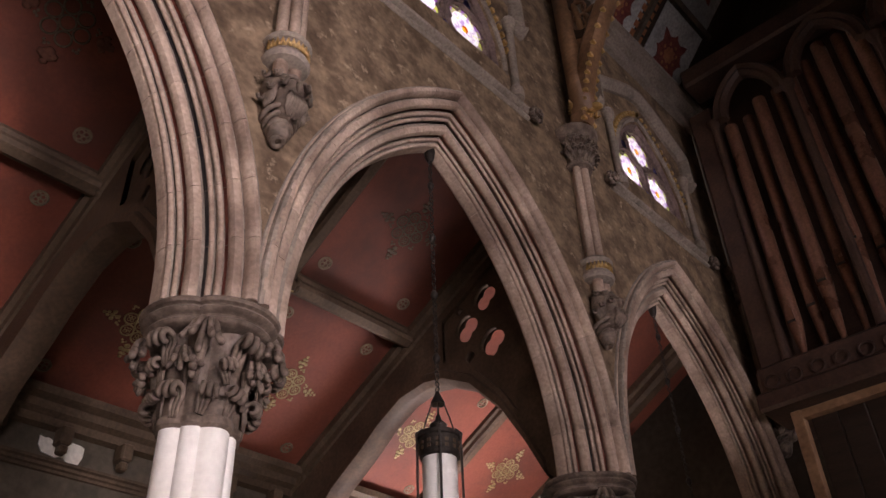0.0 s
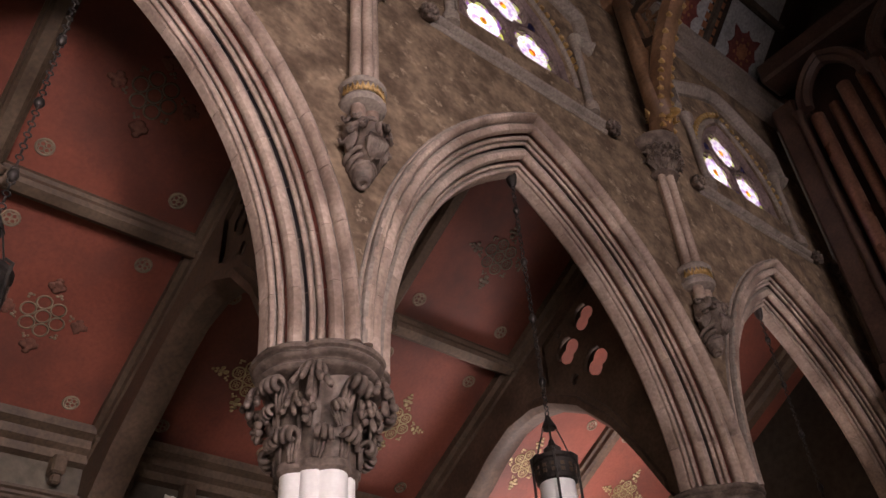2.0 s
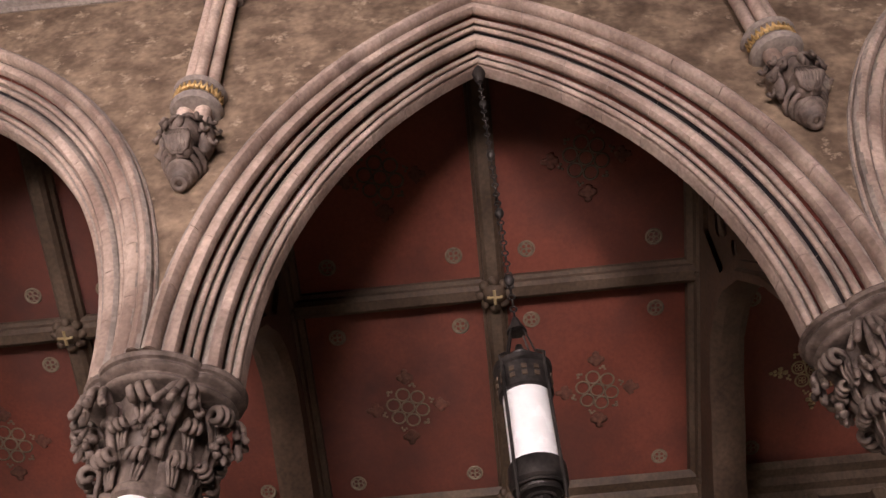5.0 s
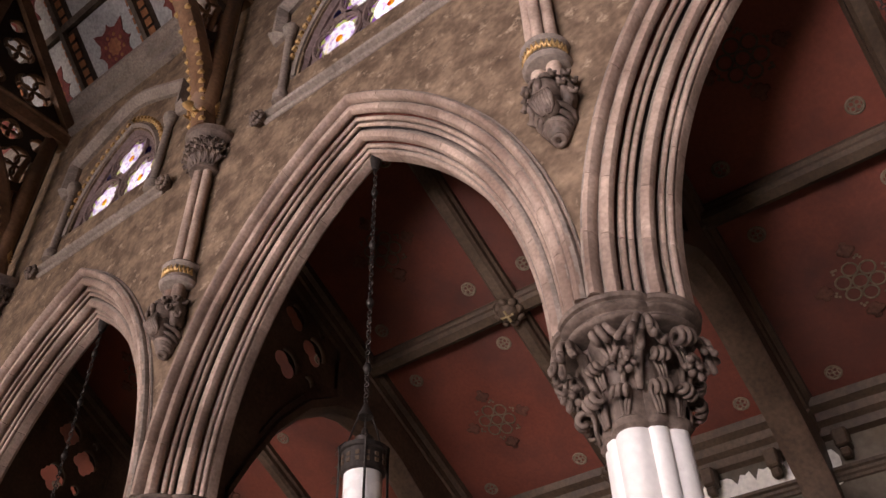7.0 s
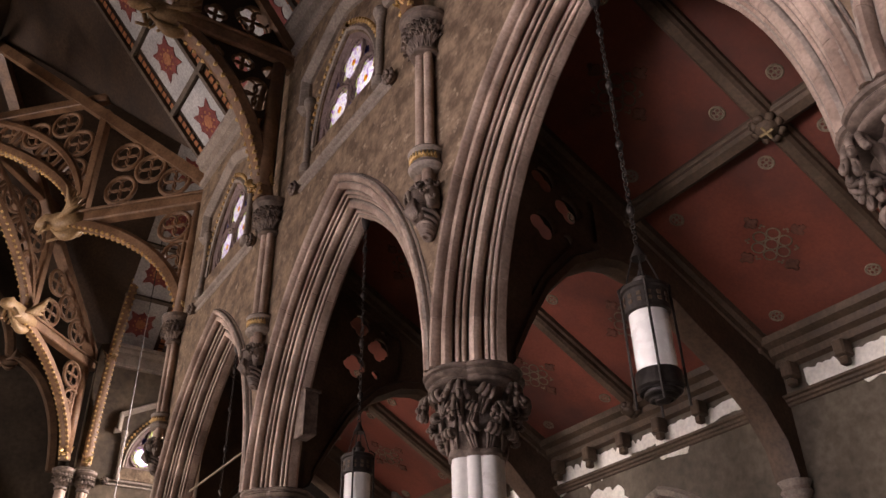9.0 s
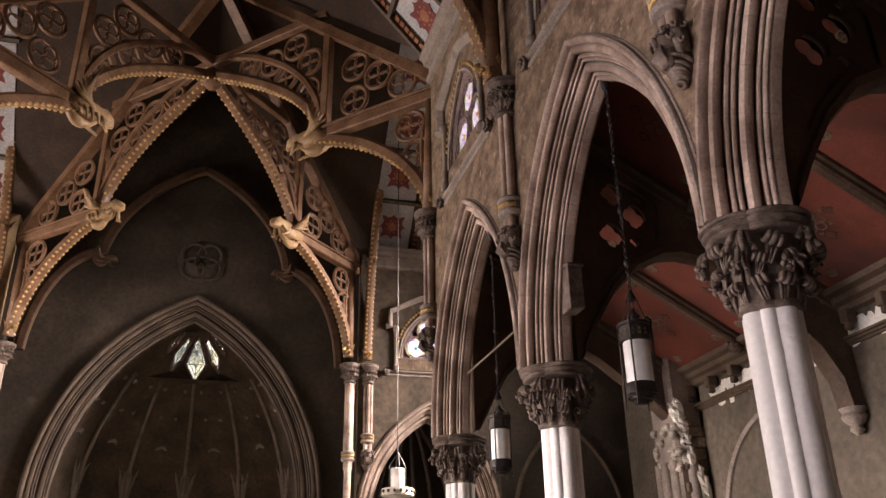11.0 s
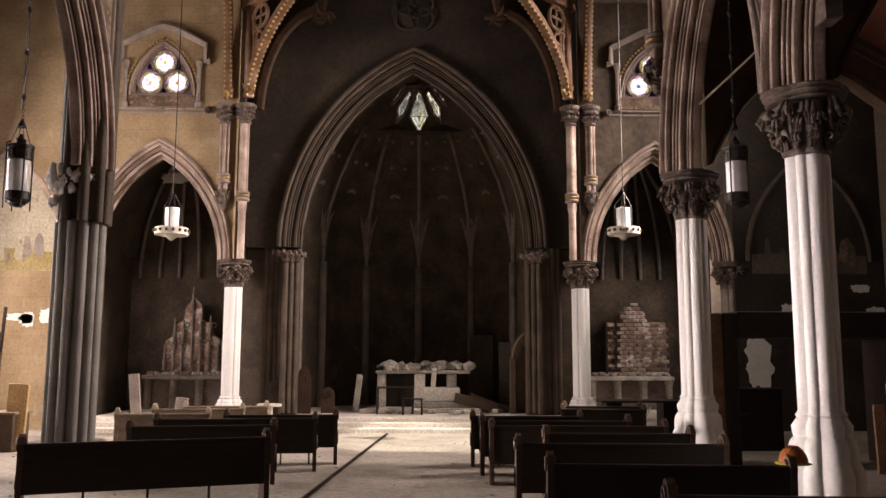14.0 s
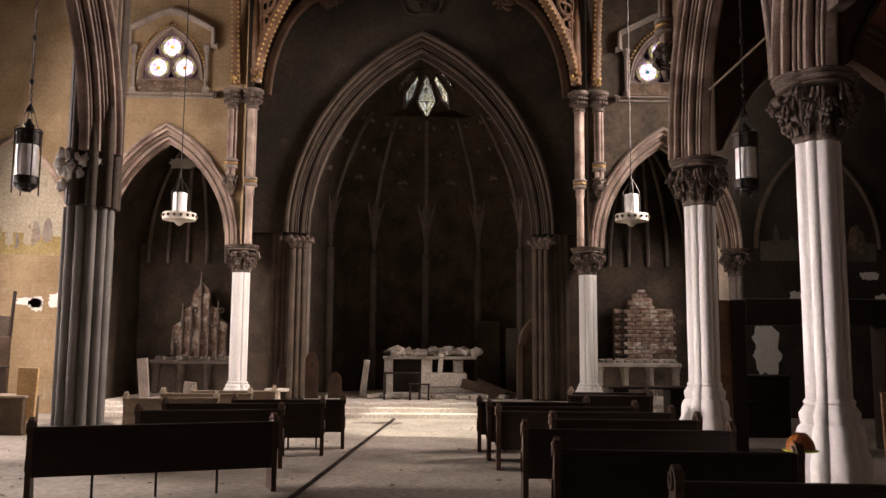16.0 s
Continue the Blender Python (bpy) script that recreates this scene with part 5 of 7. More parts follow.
aw = lambda u, z, d: (OUT - d, u, z)
rnd = random.Random(4)
for ya, yb, deep in ((-9.0, -8.2, 0.3), (-5.2, -4.7, 0.25), (-1.3, -0.5, 0.35), (0.1, 4.1, 0.40), (4.7, 8.7, 0.42), (9.0, 12.2, 0.42)):
    n = max(10, int((yb - ya) / 0.05))
    ups = [(ya + (yb - ya) * q / n, 5.97 - 0.04 * rnd.random() - (0.08 if rnd.random() < 0.12 else 0)) for q in range(n + 1)]
    los = []
    lvl = 0.8
    for q in range(n + 1):
        lvl = min(1.0, max(0.25, (lvl + rnd.uniform(-0.05, 0.05)) if rnd.random() < 0.72 else rnd.uniform(0.25, 1.05)))
        los.append((ya + (yb - ya) * q / n, 5.90 - deep * 0.95 * lvl * (0.35 if q in (0, n) else 1)))
    g = Geo()
    for q in range(n):
        quad = [ups[q], ups[q + 1], los[q + 1], los[q]]
        g.slab(quad, 0.0, 0.012, aw)
    structure("bare_plaster", g, PLASTER, "long ragged band of bare white plaster below the cornice", "plaster patch")
for yy, z, w, h in ((7.6, 5.15, 0.8, 0.6), (5.2, 4.2, 0.6, 0.4), (-5.4, 5.1, 0.35, 0.3), (-7.2, 4.6, 0.5, 0.3)):
    torn_patch((yy, z), w, h, int(yy * 10) + 900, aw)
for yy in (2.4, 6.6, 10.8):
    g = Geo()
    for q in (1, -1):
        arch_sweep(g, [(0, -0.02), (0, 0.05), (0.07, 0.07), (0.12, 0.0)], 1.3, 1.7, 3.4, lambda u, z, d: (OUT - d, yy + u, z), 0, 1, 12, q)
    structure("blind_arch", g, STONE_PLAIN, "shallow stone arch on the aisle wall", "arch", 40)

# ---- nave cornice ----
for s in (1, -1):
    g = Geo()
    prof = [(0, 0), (0.08, 0.02), (0.10, 0.10), (0.04, 0.14), (0.04, 0.38), (0.14, 0.42), (0.18, 0.52), (0.24, 0.56), (0.24, 0.66), (0, 0.70)]
    g.loft([[(s * ((XW if s > 0 else XN) - 0.39 - a), y, 12.16 + b) for a, b in prof] for y in (-13, YX - 5)], True, True)
    structure("cornice_nave", g, STONE_PLAIN, "moulded cornice below the painted roof", "cornice", 30)
    g = Geo()
    g.loft([[(x, YE - 0.39 - a, 12.16 + b) for a, b in prof] for x in (s * (XW + 0.3), s * XT)], True, True)
    structure("cornice_transept", g, STONE_PLAIN, "moulded cornice below the transept roof", "cornice", 30)

# ---- painted roof panels ----
flower = Geo()
rim = []
for q in range(16):
    t = 2 * math.pi * q / 16
    rr = 0.32 if q % 2 else (0.50 if (q // 2) % 2 else 0.40)
    for dt, k in ((-0.10, 0.86), (0.0, 1.0), (0.10, 0.86)):
        kk = k if q % 2 == 0 else 1.0
        rim.append((rr * kk * math.cos(t + dt), rr * kk * math.sin(t + dt)))
flower.slab(rim, 0.006, 0.016, lambda a, b, d: (a, b, d))
FLOWER = flower.mesh("flower", ROOF_RED)
heart = Geo()
heart.slab([(0.12 * (1 + 0.25 * abs(math.cos(4 * t))) * math.cos(t), 0.12 * (1 + 0.25 * abs(math.cos(4 * t))) * math.sin(t)) for t in (2 * math.pi * q / 48 for q in range(48))], 0.012, 0.020, lambda a, b, d: (a, b, d))
for q in range(8):
    t = q * math.pi / 4 + 0.39
    heart.blob((0.20 * math.cos(t), 0.20 * math.sin(t), 0.016), (0.035, 0.035, 0.008), q, 0.1, 6, 4)
HEART = heart.mesh("flower_heart", ROOF_ORANGE)
sq = Geo()
for q in range(9):
    for s2 in (-0.10, 0.10):
        sq.slab([(s2 - 0.07, -0.72 + 0.16 * q), (s2 + 0.07, -0.72 + 0.16 * q), (s2 + 0.07, -0.72 + 0.16 * q + 0.11), (s2 - 0.07, -0.72 + 0.16 * q + 0.11)], 0.006, 0.014, lambda a, b, d: (a, b, d))
PANEL = Geo().slab([(-0.60, -0.72), (0.60, -0.72), (0.60, 0.72), (-0.60, 0.72)], 0.002, 0.012, lambda a, b, d: (a, b, d)).mesh("panel", ROOF_WHITE)
BANDM = sq.mesh("square_band", ROOF_ORANGE)


def paint_roof(origin, along, up, na, nu, cell, skip=None):
    """Flowers, square bands and ribs laid on the underside of a roof slope."""
    along, up = Vector(along).normalized(), Vector(up).normalized()
    inward = along.cross(up)
    if inward.z > 0:
        inward = -inward
    holder = thing("roof_decoration", "painted red flowers and orange bands on pale roof boards", "roof painting", "roof painting", "structure")
    base = Matrix((along, up, inward)).transposed().to_4x4()
    if along.cross(up).dot(inward) < 0:
        base = Matrix((-along, up, inward)).transposed().to_4x4()
    ribs = Geo()
    for a in range(na):
        for b in range(nu):
            p = Vector(origin) + along * (cell * (a + 0.5)) + up * (cell * (b + 0.5) + 0.08)
            if skip and skip(p):
                continue
            at = Matrix.Translation(p + inward * 0.004) @ base
            part("panel", PANEL, None, holder, at=Matrix.Translation(p - along * 0.11) @ base)
            part("flower", FLOWER, None, holder, at=Matrix.Translation(p - along * 0.11 + inward * 0.012) @ base)
            part("flower_heart", HEART, None, holder, at=Matrix.Translation(p - along * 0.11 + inward * 0.012) @ base)
            part("square_band", BANDM, None, holder, at=Matrix.Translation(p + along * (cell / 2 - 0.02) + inward * 0.004) @ base @ Matrix.Scale(cell / 1.6, 4))
            for off, wd, dp, ax in ((cell / 2, 0.045, 0.10, 0), (-cell / 2, 0.05, 0.10, 1)):
                c = p + (along if ax == 0 else up) * off
                l = up if ax == 0 else along
                w = along if ax == 0 else up
                rows = [[c + l * e + w * sd + inward * dd for sd, dd in ((-wd, 0), (-wd, dp), (wd, dp), (wd, 0))] for e in (-cell / 2, cell / 2)]
                ribs.loft(rows, True, True)
    if ribs.v:
        part("ribs", ribs, ROOF_DARK, holder, "dark roof ribs")
    return holder


for s in (1, -1):
    valley = lambda p: abs(p.x) < XW * (p.y - YX + 5) / 5 * -1 + XW + 0.7 if p.y > YX - 5 else False
    paint_roof((s * (XW - 0.05), -12.3, EAVE), (0, 1, 0), (-s, 0, PITCH), 16, 4, 1.6, lambda p: p.y > YX - 5.6 and (p.z - EAVE) < (p.y - YX + 5.6) * PITCH * 1.0)
    paint_roof((s * (XW + 0.2), YE - 0.08, EAVE + 0.05), (s, 0, 0), (0, -1, (RIDGE - EAVE) / 5), 5, 4, 1.6)


# ---- roof trusses ----
def ornament_rib(geo, dent, pts, w, h):
    """A curved rib of depth h and width w through (u, z) points in the local xz plane, with beads on both edges."""
    rings = []
    for i, (u, z) in enumerate(pts):
        a, b = pts[max(i - 1, 0)], pts[min(i + 1, len(pts) - 1)]
        t = Vector((b[0] - a[0], b[1] - a[1])).normalized()
        n = Vector((-t.y, t.x))
        q = lambda o, y: (u + n.x * o, y, z + n.y * o)
        rings.append([q(0, -w), q(h * 0.7, -w), q(h, -w * 0.6), q(h, w * 0.6), q(h * 0.7, w), q(0, w), q(-0.03, w * 0.5), q(-0.03, -w * 0.5)])
    geo.loft(rings, True, True)
    L = 0
    for (a, b), (c, d) in zip(pts, pts[1:]):
        seg = math.hypot(c - a, d - b)
        n = max(1, int(seg / 0.13))
        for k in range(n):
            x, z = a + (c - a) * (k + 0.5) / n, b + (d - b) * (k + 0.5) / n
            for y in (-w * 0.8, w * 0.8):
                dent.box((x - 0.032, y - 0.032, z - 0.045), (x + 0.032, y + 0.032, z + 0.012), 0.01)


def winged_figure(c, s, seed):
    """A plain carved beam end: a tapered snout over a scroll, with two raised blades of feathers."""
    g = Geo()
    rnd = random.Random(seed)
    at = lambda x, y, z: (c[0] + s * x, c[1] + s * y, c[2] + s * z)
    g.loft([[at(x, sy * w, z0 + sz * h) for sy, sz in ((-1, -0.6), (-0.6, -1), (0.6, -1), (1, -0.6), (1, 0.6), (0.6, 1), (-0.6, 1), (-1, 0.6))]
            for x, w, h, z0 in ((-0.42, 0.10, 0.09, 0.02), (-0.15, 0.14, 0.13, 0.03), (0.05, 0.12, 0.15, 0.04), (0.16, 0.08, 0.09, 0.10), (0.24, 0.10, 0.11, 0.10), (0.36, 0.08, 0.08, 0.06), (0.42, 0.03, 0.03, 0.02))], True, True)
    g.tube([at(-0.35 + 0.5 * q / 9, 0, -0.10 - 0.10 * math.sin(q * 0.42)) for q in range(10)], [s * (0.05 + 0.035 * math.sin(q * 0.5)) for q in range(10)], 7)
    for sd in (-1, 1):
        for k in range(7):
            a = 0.35 + 0.17 * k
            L = 0.46 - 0.03 * k
            root = (-0.02 - 0.03 * k, sd * 0.11, 0.06 + 0.02 * k)
            tip = (root[0] - L * math.cos(a), sd * (0.16 + 0.035 * k), root[2] + L * math.sin(a) * 0.9)
            mid = tuple(0.5 * (p + q) for p, q in zip(root, tip))
            g.tube([at(*root), at(mid[0] - 0.02, mid[1] + sd * 0.03, mid[2]), at(*tip)], [0.035 * s, 0.05 * s, 0.012 * s], 5)
        g.tube([at(0.20, sd * 0.08, 0.02), at(0.12, sd * 0.16, -0.10), at(0.26, sd * 0.10, -0.18)], [0.03 * s, 0.035 * s, 0.02 * s], 6)
    for k in range(5):
        g.tube([at(-0.30 + 0.10 * k, -0.14, 0.0 + rnd.uniform(-0.04, 0.04)), at(-0.26 + 0.10 * k, -0.155, -0.08), at(-0.22 + 0.10 * k, -0.13, -0.15)], 0.02 * s, 5)
    return g


FOILS = {}


def fill_foils(name, D, H, outline):
    """Round openings of falling size packed inside a board's outline."""
    key = (name, round(D, 2), round(H, 2))
    if key in FOILS:
        return FOILS[key]
    edges = list(zip(outline, outline[1:] + outline[:1]))

    def clear(x, z):
        inside, best = False, 9.0
        for (ax, az), (bx, bz) in edges:
            if (az > z) != (bz > z) and x < (bx - ax) * (z - az) / (bz - az) + ax:
                inside = not inside
            dx, dz = bx - ax, bz - az
            f = max(0.0, min(1.0, ((x - ax) * dx + (z - az) * dz) / max(1e-9, dx * dx + dz * dz)))
            best = min(best, math.hypot(x - ax - f * dx, z - az - f * dz))
        return best if inside else -1.0

    xs, zs = [p[0] for p in outline], [p[1] for p in outline]
    spots = [(min(xs) + 0.09 * i, min(zs) + 0.09 * k) for i in range(int((max(xs) - min(xs)) / 0.09) + 1) for k in range(int((max(zs) - min(zs)) / 0.09) + 1)]
    spots = [(x, z, d) for x, z, d in ((x, z, clear(x, z)) for x, z in spots) if d > 0.12]
    found = []
    for r in (0.34, 0.27, 0.20, 0.14, 0.09):
        for x, z, d in spots:
            if d > r + 0.045 and all(math.hypot(x - a, z - b) > r + q + 0.05 for a, b, q in found):
                found.append((x, z, r))
    FOILS[key] = found
    return found


def half_truss(at, D, H, label, zc=9.25, zh=11.95, za=15.0, rise=PITCH * XW / 4.745):
    """From the wall (u = 0) towards the middle (u = D), in the local xz plane."""
    t = thing("roof_truss", label, "roof truss", "hammerbeam trusses", "structure", at)
    low = bez((0.10, zc), (0.28, zc + 1.35), (H - 0.95 * H * 0.45, zh - 0.35), (H, zh - 0.05))
    up = bez((H - 0.02, zh + 0.12), (H + 0.10, zh + 1.25), (D - (D - H) * 0.45, za - 0.75), (D, za), 16)
    g, dn = Geo(), Geo()
    ornament_rib(g, dn, low, 0.12, 0.22)
    part("lower_brace", g, OAK, t, "curved carved oak brace", 30)
    g = Geo()
    ornament_rib(g, dn, up, 0.12, 0.22)
    part("upper_brace", g, OAK, t, "curved carved oak brace", 30)
    if D > 5:
        g2 = Geo()
        ornament_rib(g2, Geo(), bez((H - 0.10, zh + 0.3), (H - 0.02, zh + 1.9), (D - (D - H) * 0.55, za + 0.05), (D, za + 0.55), 16), 0.09, 0.14)
        for q in (3, 6, 9, 12):
            u, z = up[q]
            g2.tube([(u, 0, z), (u - 0.42, 0, z + 0.55)], 0.06, 6)
        part("outer_rib", g2, OAK, t, "second curved rib with struts", 30)
    part("beads", dn, GILT, t, "rows of gilded beads along the ribs")
    g = Geo().box((-0.3, -0.13, zh - 0.02), (H + 0.12, 0.13, zh + 0.22), 0.03).box((-0.3, -0.16, zh + 0.22), (H + 0.12, 0.16, zh + 0.28), 0.02)
    part("hammer_beam", g, OAK, t, "moulded oak hammer beam")
    top = lambda u: EAVE + (RIDGE - EAVE) * u / D - 0.12
    g = Geo().box((H - 0.34, -0.10, zh + 0.28), (H - 0.14, 0.10, top(H - 0.24)), 0.02)
    part("hammer_post", g, OAK, t, "carved oak post")
    g = Geo().loft([[(u, y, top(u) - o) for y, o in ((-0.15, 0), (-0.15, 0.30), (0.15, 0.30), (0.15, 0))] for u in (-0.2, D)], True, True)
    part("principal", g, OAK, t, "oak principal rafter")
    g = Geo().box((H - 0.2, -0.10, za + 0.35), (D, 0.10, za + 0.58), 0.02)
    part("collar", g, OAK, t, "oak collar beam")
    tr = Geo()
    tr.tube(bez((0.05, 0, zh - 0.1), (0.25, 0, zh - 0.5), (0.3, 0, zh - 1.0), (0.22, 0, zc + 0.9)), 0.05, 6)

    def board(name, outline, holes):
        holes = [q for q in fill_foils(name, D, H, outline) if q[2] > (0.30 if D > 5 else 0.12)]
        for cu, cz, cr in holes:
            tr.ring((cu, 0, cz), cr + 0.005, 0.05, (0, 1, 0), 20, 5)
            if cr > 0.15:
                for q in range(4):
                    a = math.pi / 4 + q * math.pi / 2
                    tr.ring((cu + 0.5 * cr * math.cos(a), 0, cz + 0.5 * cr * math.sin(a)), cr * 0.44, 0.026, (0, 1, 0), 12, 4)
        if D > 5:
            return
        loops = [outline] + [[(cx + hr * (0.82 + 0.18 * abs(math.cos(2 * a))) * math.cos(a), cz + hr * (0.82 + 0.18 * abs(math.cos(2 * a))) * math.sin(a)) for a in (2 * math.pi * q / 24 for q in range(24))] for cx, cz, hr in holes]
        pts = [p for lp in loops for p in lp]
        tris = [tuple(q) for q in tessellate_polygon([[Vector((p[0], p[1], 0)) for p in lp] for lp in loops])]
        gb = Geo()
        for y in (-0.05, 0.05):
            gb.add([(p[0], y, p[1]) for p in pts], tris)
        k = 0
        for lp in loops:
            m = len(lp)
            gb.add([(p[0], y, p[1]) for y in (-0.05, 0.05) for p in lp], [(q, (q + 1) % m, m + (q + 1) % m, m + q) for q in range(m)])
        part(name, gb, OAK_DARK, t, "dark oak board pierced with foils")

    board("lower_spandrel", [(-0.1, zc + 0.3), *low[1:], (H, zh), (-0.1, zh)], [(H * 0.27, zh - 0.42, H * 0.13)] + ([(H * 0.58, zh - 0.22, H * 0.06)] if H > 2 else []))
    zt = lambda u: min(top(u) - 0.25, za + 0.4)
    board("upper_spandrel", [*up, (D, za + 0.4), (H + (D - H) * 0.25, zt(H + (D - H) * 0.25)), (H - 0.15, zt(H - 0.15)), (H - 0.15, zh + 0.28)], [(H + (D - H) * 0.12, zh + 2.1, 0.24), (H + (D - H) * 0.50, za - 0.02, 0.20)])
    if H > 1.5:
        board("rafter_spandrel", [(0.0, zh + 0.28), (H - 0.32, zh + 0.28), (H - 0.32, top(H - 0.32) - 0.2), (0.0, top(0.0) - 0.05)], [(H * 0.45, zh + 0.72, 0.27)])
    part("tracery", tr, OAK, t, "pierced oak tracery rings", 1)
    part("carved_end", winged_figure((H + 0.22, 0, zh + 0.05), 1.45 if D > 5 else 1.2, 11), CARVED, t, "carved pale oak winged beam end", 1)
    part("carved_foot", winged_figure((0.12, 0, zc + 0.18), 0.5, 23), GILT, t, "small gilded carved foot", 1)
    g = Geo().tube([(0.08, 0, zc + 0.2), (0.02, 0, zh)], [0.16, 0.12], 10)
    part("wall_post", g, OAK, t, "rounded wall post", 1)
    return t


for i in range(-1, 5):
    for s in (1, -1):
        at = Matrix.Translation((s * 4.22, col_y(i), 0)) @ Matrix.Rotation(math.pi if s > 0 else 0, 4, "Z")
        if i < 4:
            half_truss(at, 4.22, 1.75, "carved oak hammerbeam half truss with gilded beads")
for s, y in ((1, YE), (-1, YE), (1, YX - 5), (-1, YX - 5)):
    x0, y0 = s * (XW - 0.30), y - 0.42 if y > YX else y + 0.25
    ang = math.atan2(YX - y0, -x0)
    D = math.hypot(YX - y0, x0)
    half_truss(Matrix.Translation((x0, y0, 0)) @ Matrix.Rotation(ang, 4, "Z"), D, D * 0.46, "diagonal oak hammerbeam half truss meeting at the crossing")
# wall ribs of the crossing's east side, and the arch before the gable
for s in (1, -1):
    g, dn = Geo(), Geo()
    pts = bez((0.05, 9.2), (0.10, 10.6), (0.22, 11.7), (0.55, 13.1), 14)
    pts += bez((0.55, 13.1), (0.8, 14.1), (1.2, 15.3), (1.9, 16.7), 10)[1:]
    ornament_rib(g, dn, pts, 0.11, 0.2)
    w = thing("wall_rib", "gilded oak rib rising along the transept roof", "rib", "wall ribs", "structure", Matrix.Translation((s * (XW + 0.22), YE - 0.50, 0)) @ Matrix.Rotation(-math.pi / 2 + s * 0.16, 4, "Z"))
    part("rib", g, OAK, w, "", 30)
    part("beads", dn, GILT, w)
    part("carved_figure", winged_figure((0.30, 0, 12.2), 0.62, 5), CARVED, w, "small carved oak figure", 1)
    part("carved_foot", winged_figure((0.12, 0, 9.3), 0.45, 8), GILT, w, "small gilded carved foot", 1)
    g, dn = Geo(), Geo()
    pts = bez((0.6, 9.1), (0.7, 11.0), (1.5, 11.9), (2.1, 12.0), 12) + bez((2.3, 12.1), (2.5, 13.6), (3.9, 14.7), (XW, 15.1), 12)
    ornament_rib(g, dn, pts, 0.12, 0.24)
    w = thing("gable_arch_rib", "dark oak arch rib before the chancel gable", "rib", "gable ribs", "structure", Matrix.Translation((s * XW, YE + 0.2, 0)) @ Matrix.Rotation(math.pi if s > 0 else 0, 4, "Z"))
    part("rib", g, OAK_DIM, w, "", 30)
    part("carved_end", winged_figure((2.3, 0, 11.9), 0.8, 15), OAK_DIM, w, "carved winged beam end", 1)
g = Geo().blob((0, YX, 15.0), (0.28, 0.28, 0.30), 2, 0.15, 12, 8)
structure("crossing_boss", g, OAK, "carved oak boss where the diagonal braces meet", "boss", 1)


# ---- lanterns ----
SLOT = Geo().box((0.156, -0.016, 0.265), (0.164, 0.016, 0.295), 0.003).box((0.156, -0.016, 0.31), (0.164, 0.016, 0.34), 0.003).mesh("slot", BEAM)


def lantern(x, y, hook, body, label):
    """A hanging cylinder lantern; body: height of the glass's middle."""
    t = thing("hanging_lantern", label, "lantern", "hanging lanterns", "", Matrix.Translation((x, y, body)))
    part("glass", Geo().lathe([(0.130, -0.235), (0.136, -0.225), (0.136, 0.225), (0.130, 0.235)], n=24), OPAL, t, "white opal glass cylinder", 40)
    g = Geo().lathe([(0.140, 0.215), (0.158, 0.225), (0.158, 0.375), (0.172, 0.385), (0.172, 0.415), (0.150, 0.425), (0.08, 0.44)], n=24)
    crown = part("crown", g, IRON, t, "pierced dark metal crown", 40)
    for q in range(14):
        part("slot", SLOT, None, crown, at=Matrix.Rotation(2 * math.pi * q / 14, 4, "Z"))
    part("finial", Geo().lathe([(0.08, 0.43), (0.055, 0.46), (0.075, 0.50), (0.03, 0.54), (0.02, 0.58)], n=12), IRON, crown, "", 40)
    g = Geo().lathe([(0.150, -0.215), (0.158, -0.235), (0.158, -0.325), (0.145, -0.34), (0.115, -0.35), (0.105, -0.38), (0.07, -0.39), (0.05, -0.42), (0.01, -0.43)], n=24)
    for r in (0.14, 0.11, 0.08):
        g.ring((0, 0, -0.35 - (0.14 - r) * 0.9), r, 0.009, (0, 0, 1), 24, 5)
    part("foot", g, IRON, t, "ringed metal foot", 40)
    for q in range(4):
        a = math.pi / 4 + q * math.pi / 2
        c, s = math.cos(a), math.sin(a)
        part("rod", Geo().tube([(0.172 * c, 0.172 * s, -0.46), (0.172 * c, 0.172 * s, 0.36), (0.180 * c, 0.180 * s, 0.43), (0.13 * c, 0.13 * s, 0.47)], 0.010, 6), IRON, t)
        part("stay", Geo().tube([(0.13 * c, 0.13 * s, 0.43), (0.085 * c, 0.085 * s, 0.58), (0.045 * c, 0.045 * s, 0.70)], 0.006, 5), IRON, t)
    part("bell", Geo().lathe([(0.062, 0.68), (0.055, 0.70), (0.035, 0.74), (0.016, 0.79)], n=14), IRON, t, "small metal bell cap", 40)
    g = Geo()
    top = hook - body
    n = int((top - 0.82) / 0.05)
    for q in range(n):
        z = 0.79 + (top - 0.95) * (q + 0.5) / n
        if q % 13 == 6:
            g.lathe([(0.012, z - 0.045), (0.028, z - 0.025), (0.034, z), (0.028, z + 0.025), (0.012, z + 0.045)], n=8)
        else:
            nrm = (1, 0, 0) if q % 2 else (0, 1, 0)
            g.ring((0, 0, z), 0.021, 0.0065, nrm, 8, 4)
    part("chain", g, IRON, t, "twisted iron chain", 1)
    part("hook_cup", Geo().lathe([(0.025, top - 0.17), (0.045, top - 0.12), (0.06, top - 0.02), (0.065, top + 0.06)], n=12), IRON, t, "small dark ceiling cup", 40)
    return t


for k in range(-2, 4):
    lantern(XW - 0.01, col_y(k) + BAY / 2, SPRING + RISE + 0.02, 4.51 if k == 0 else 4.46, "iron hanging lantern with white opal glass under an arch")
lantern(-XN, col_y(3) + BAY / 2, SPRING + RISE + 0.02, 4.42, "iron hanging lantern with grey glass in the shaded arch")


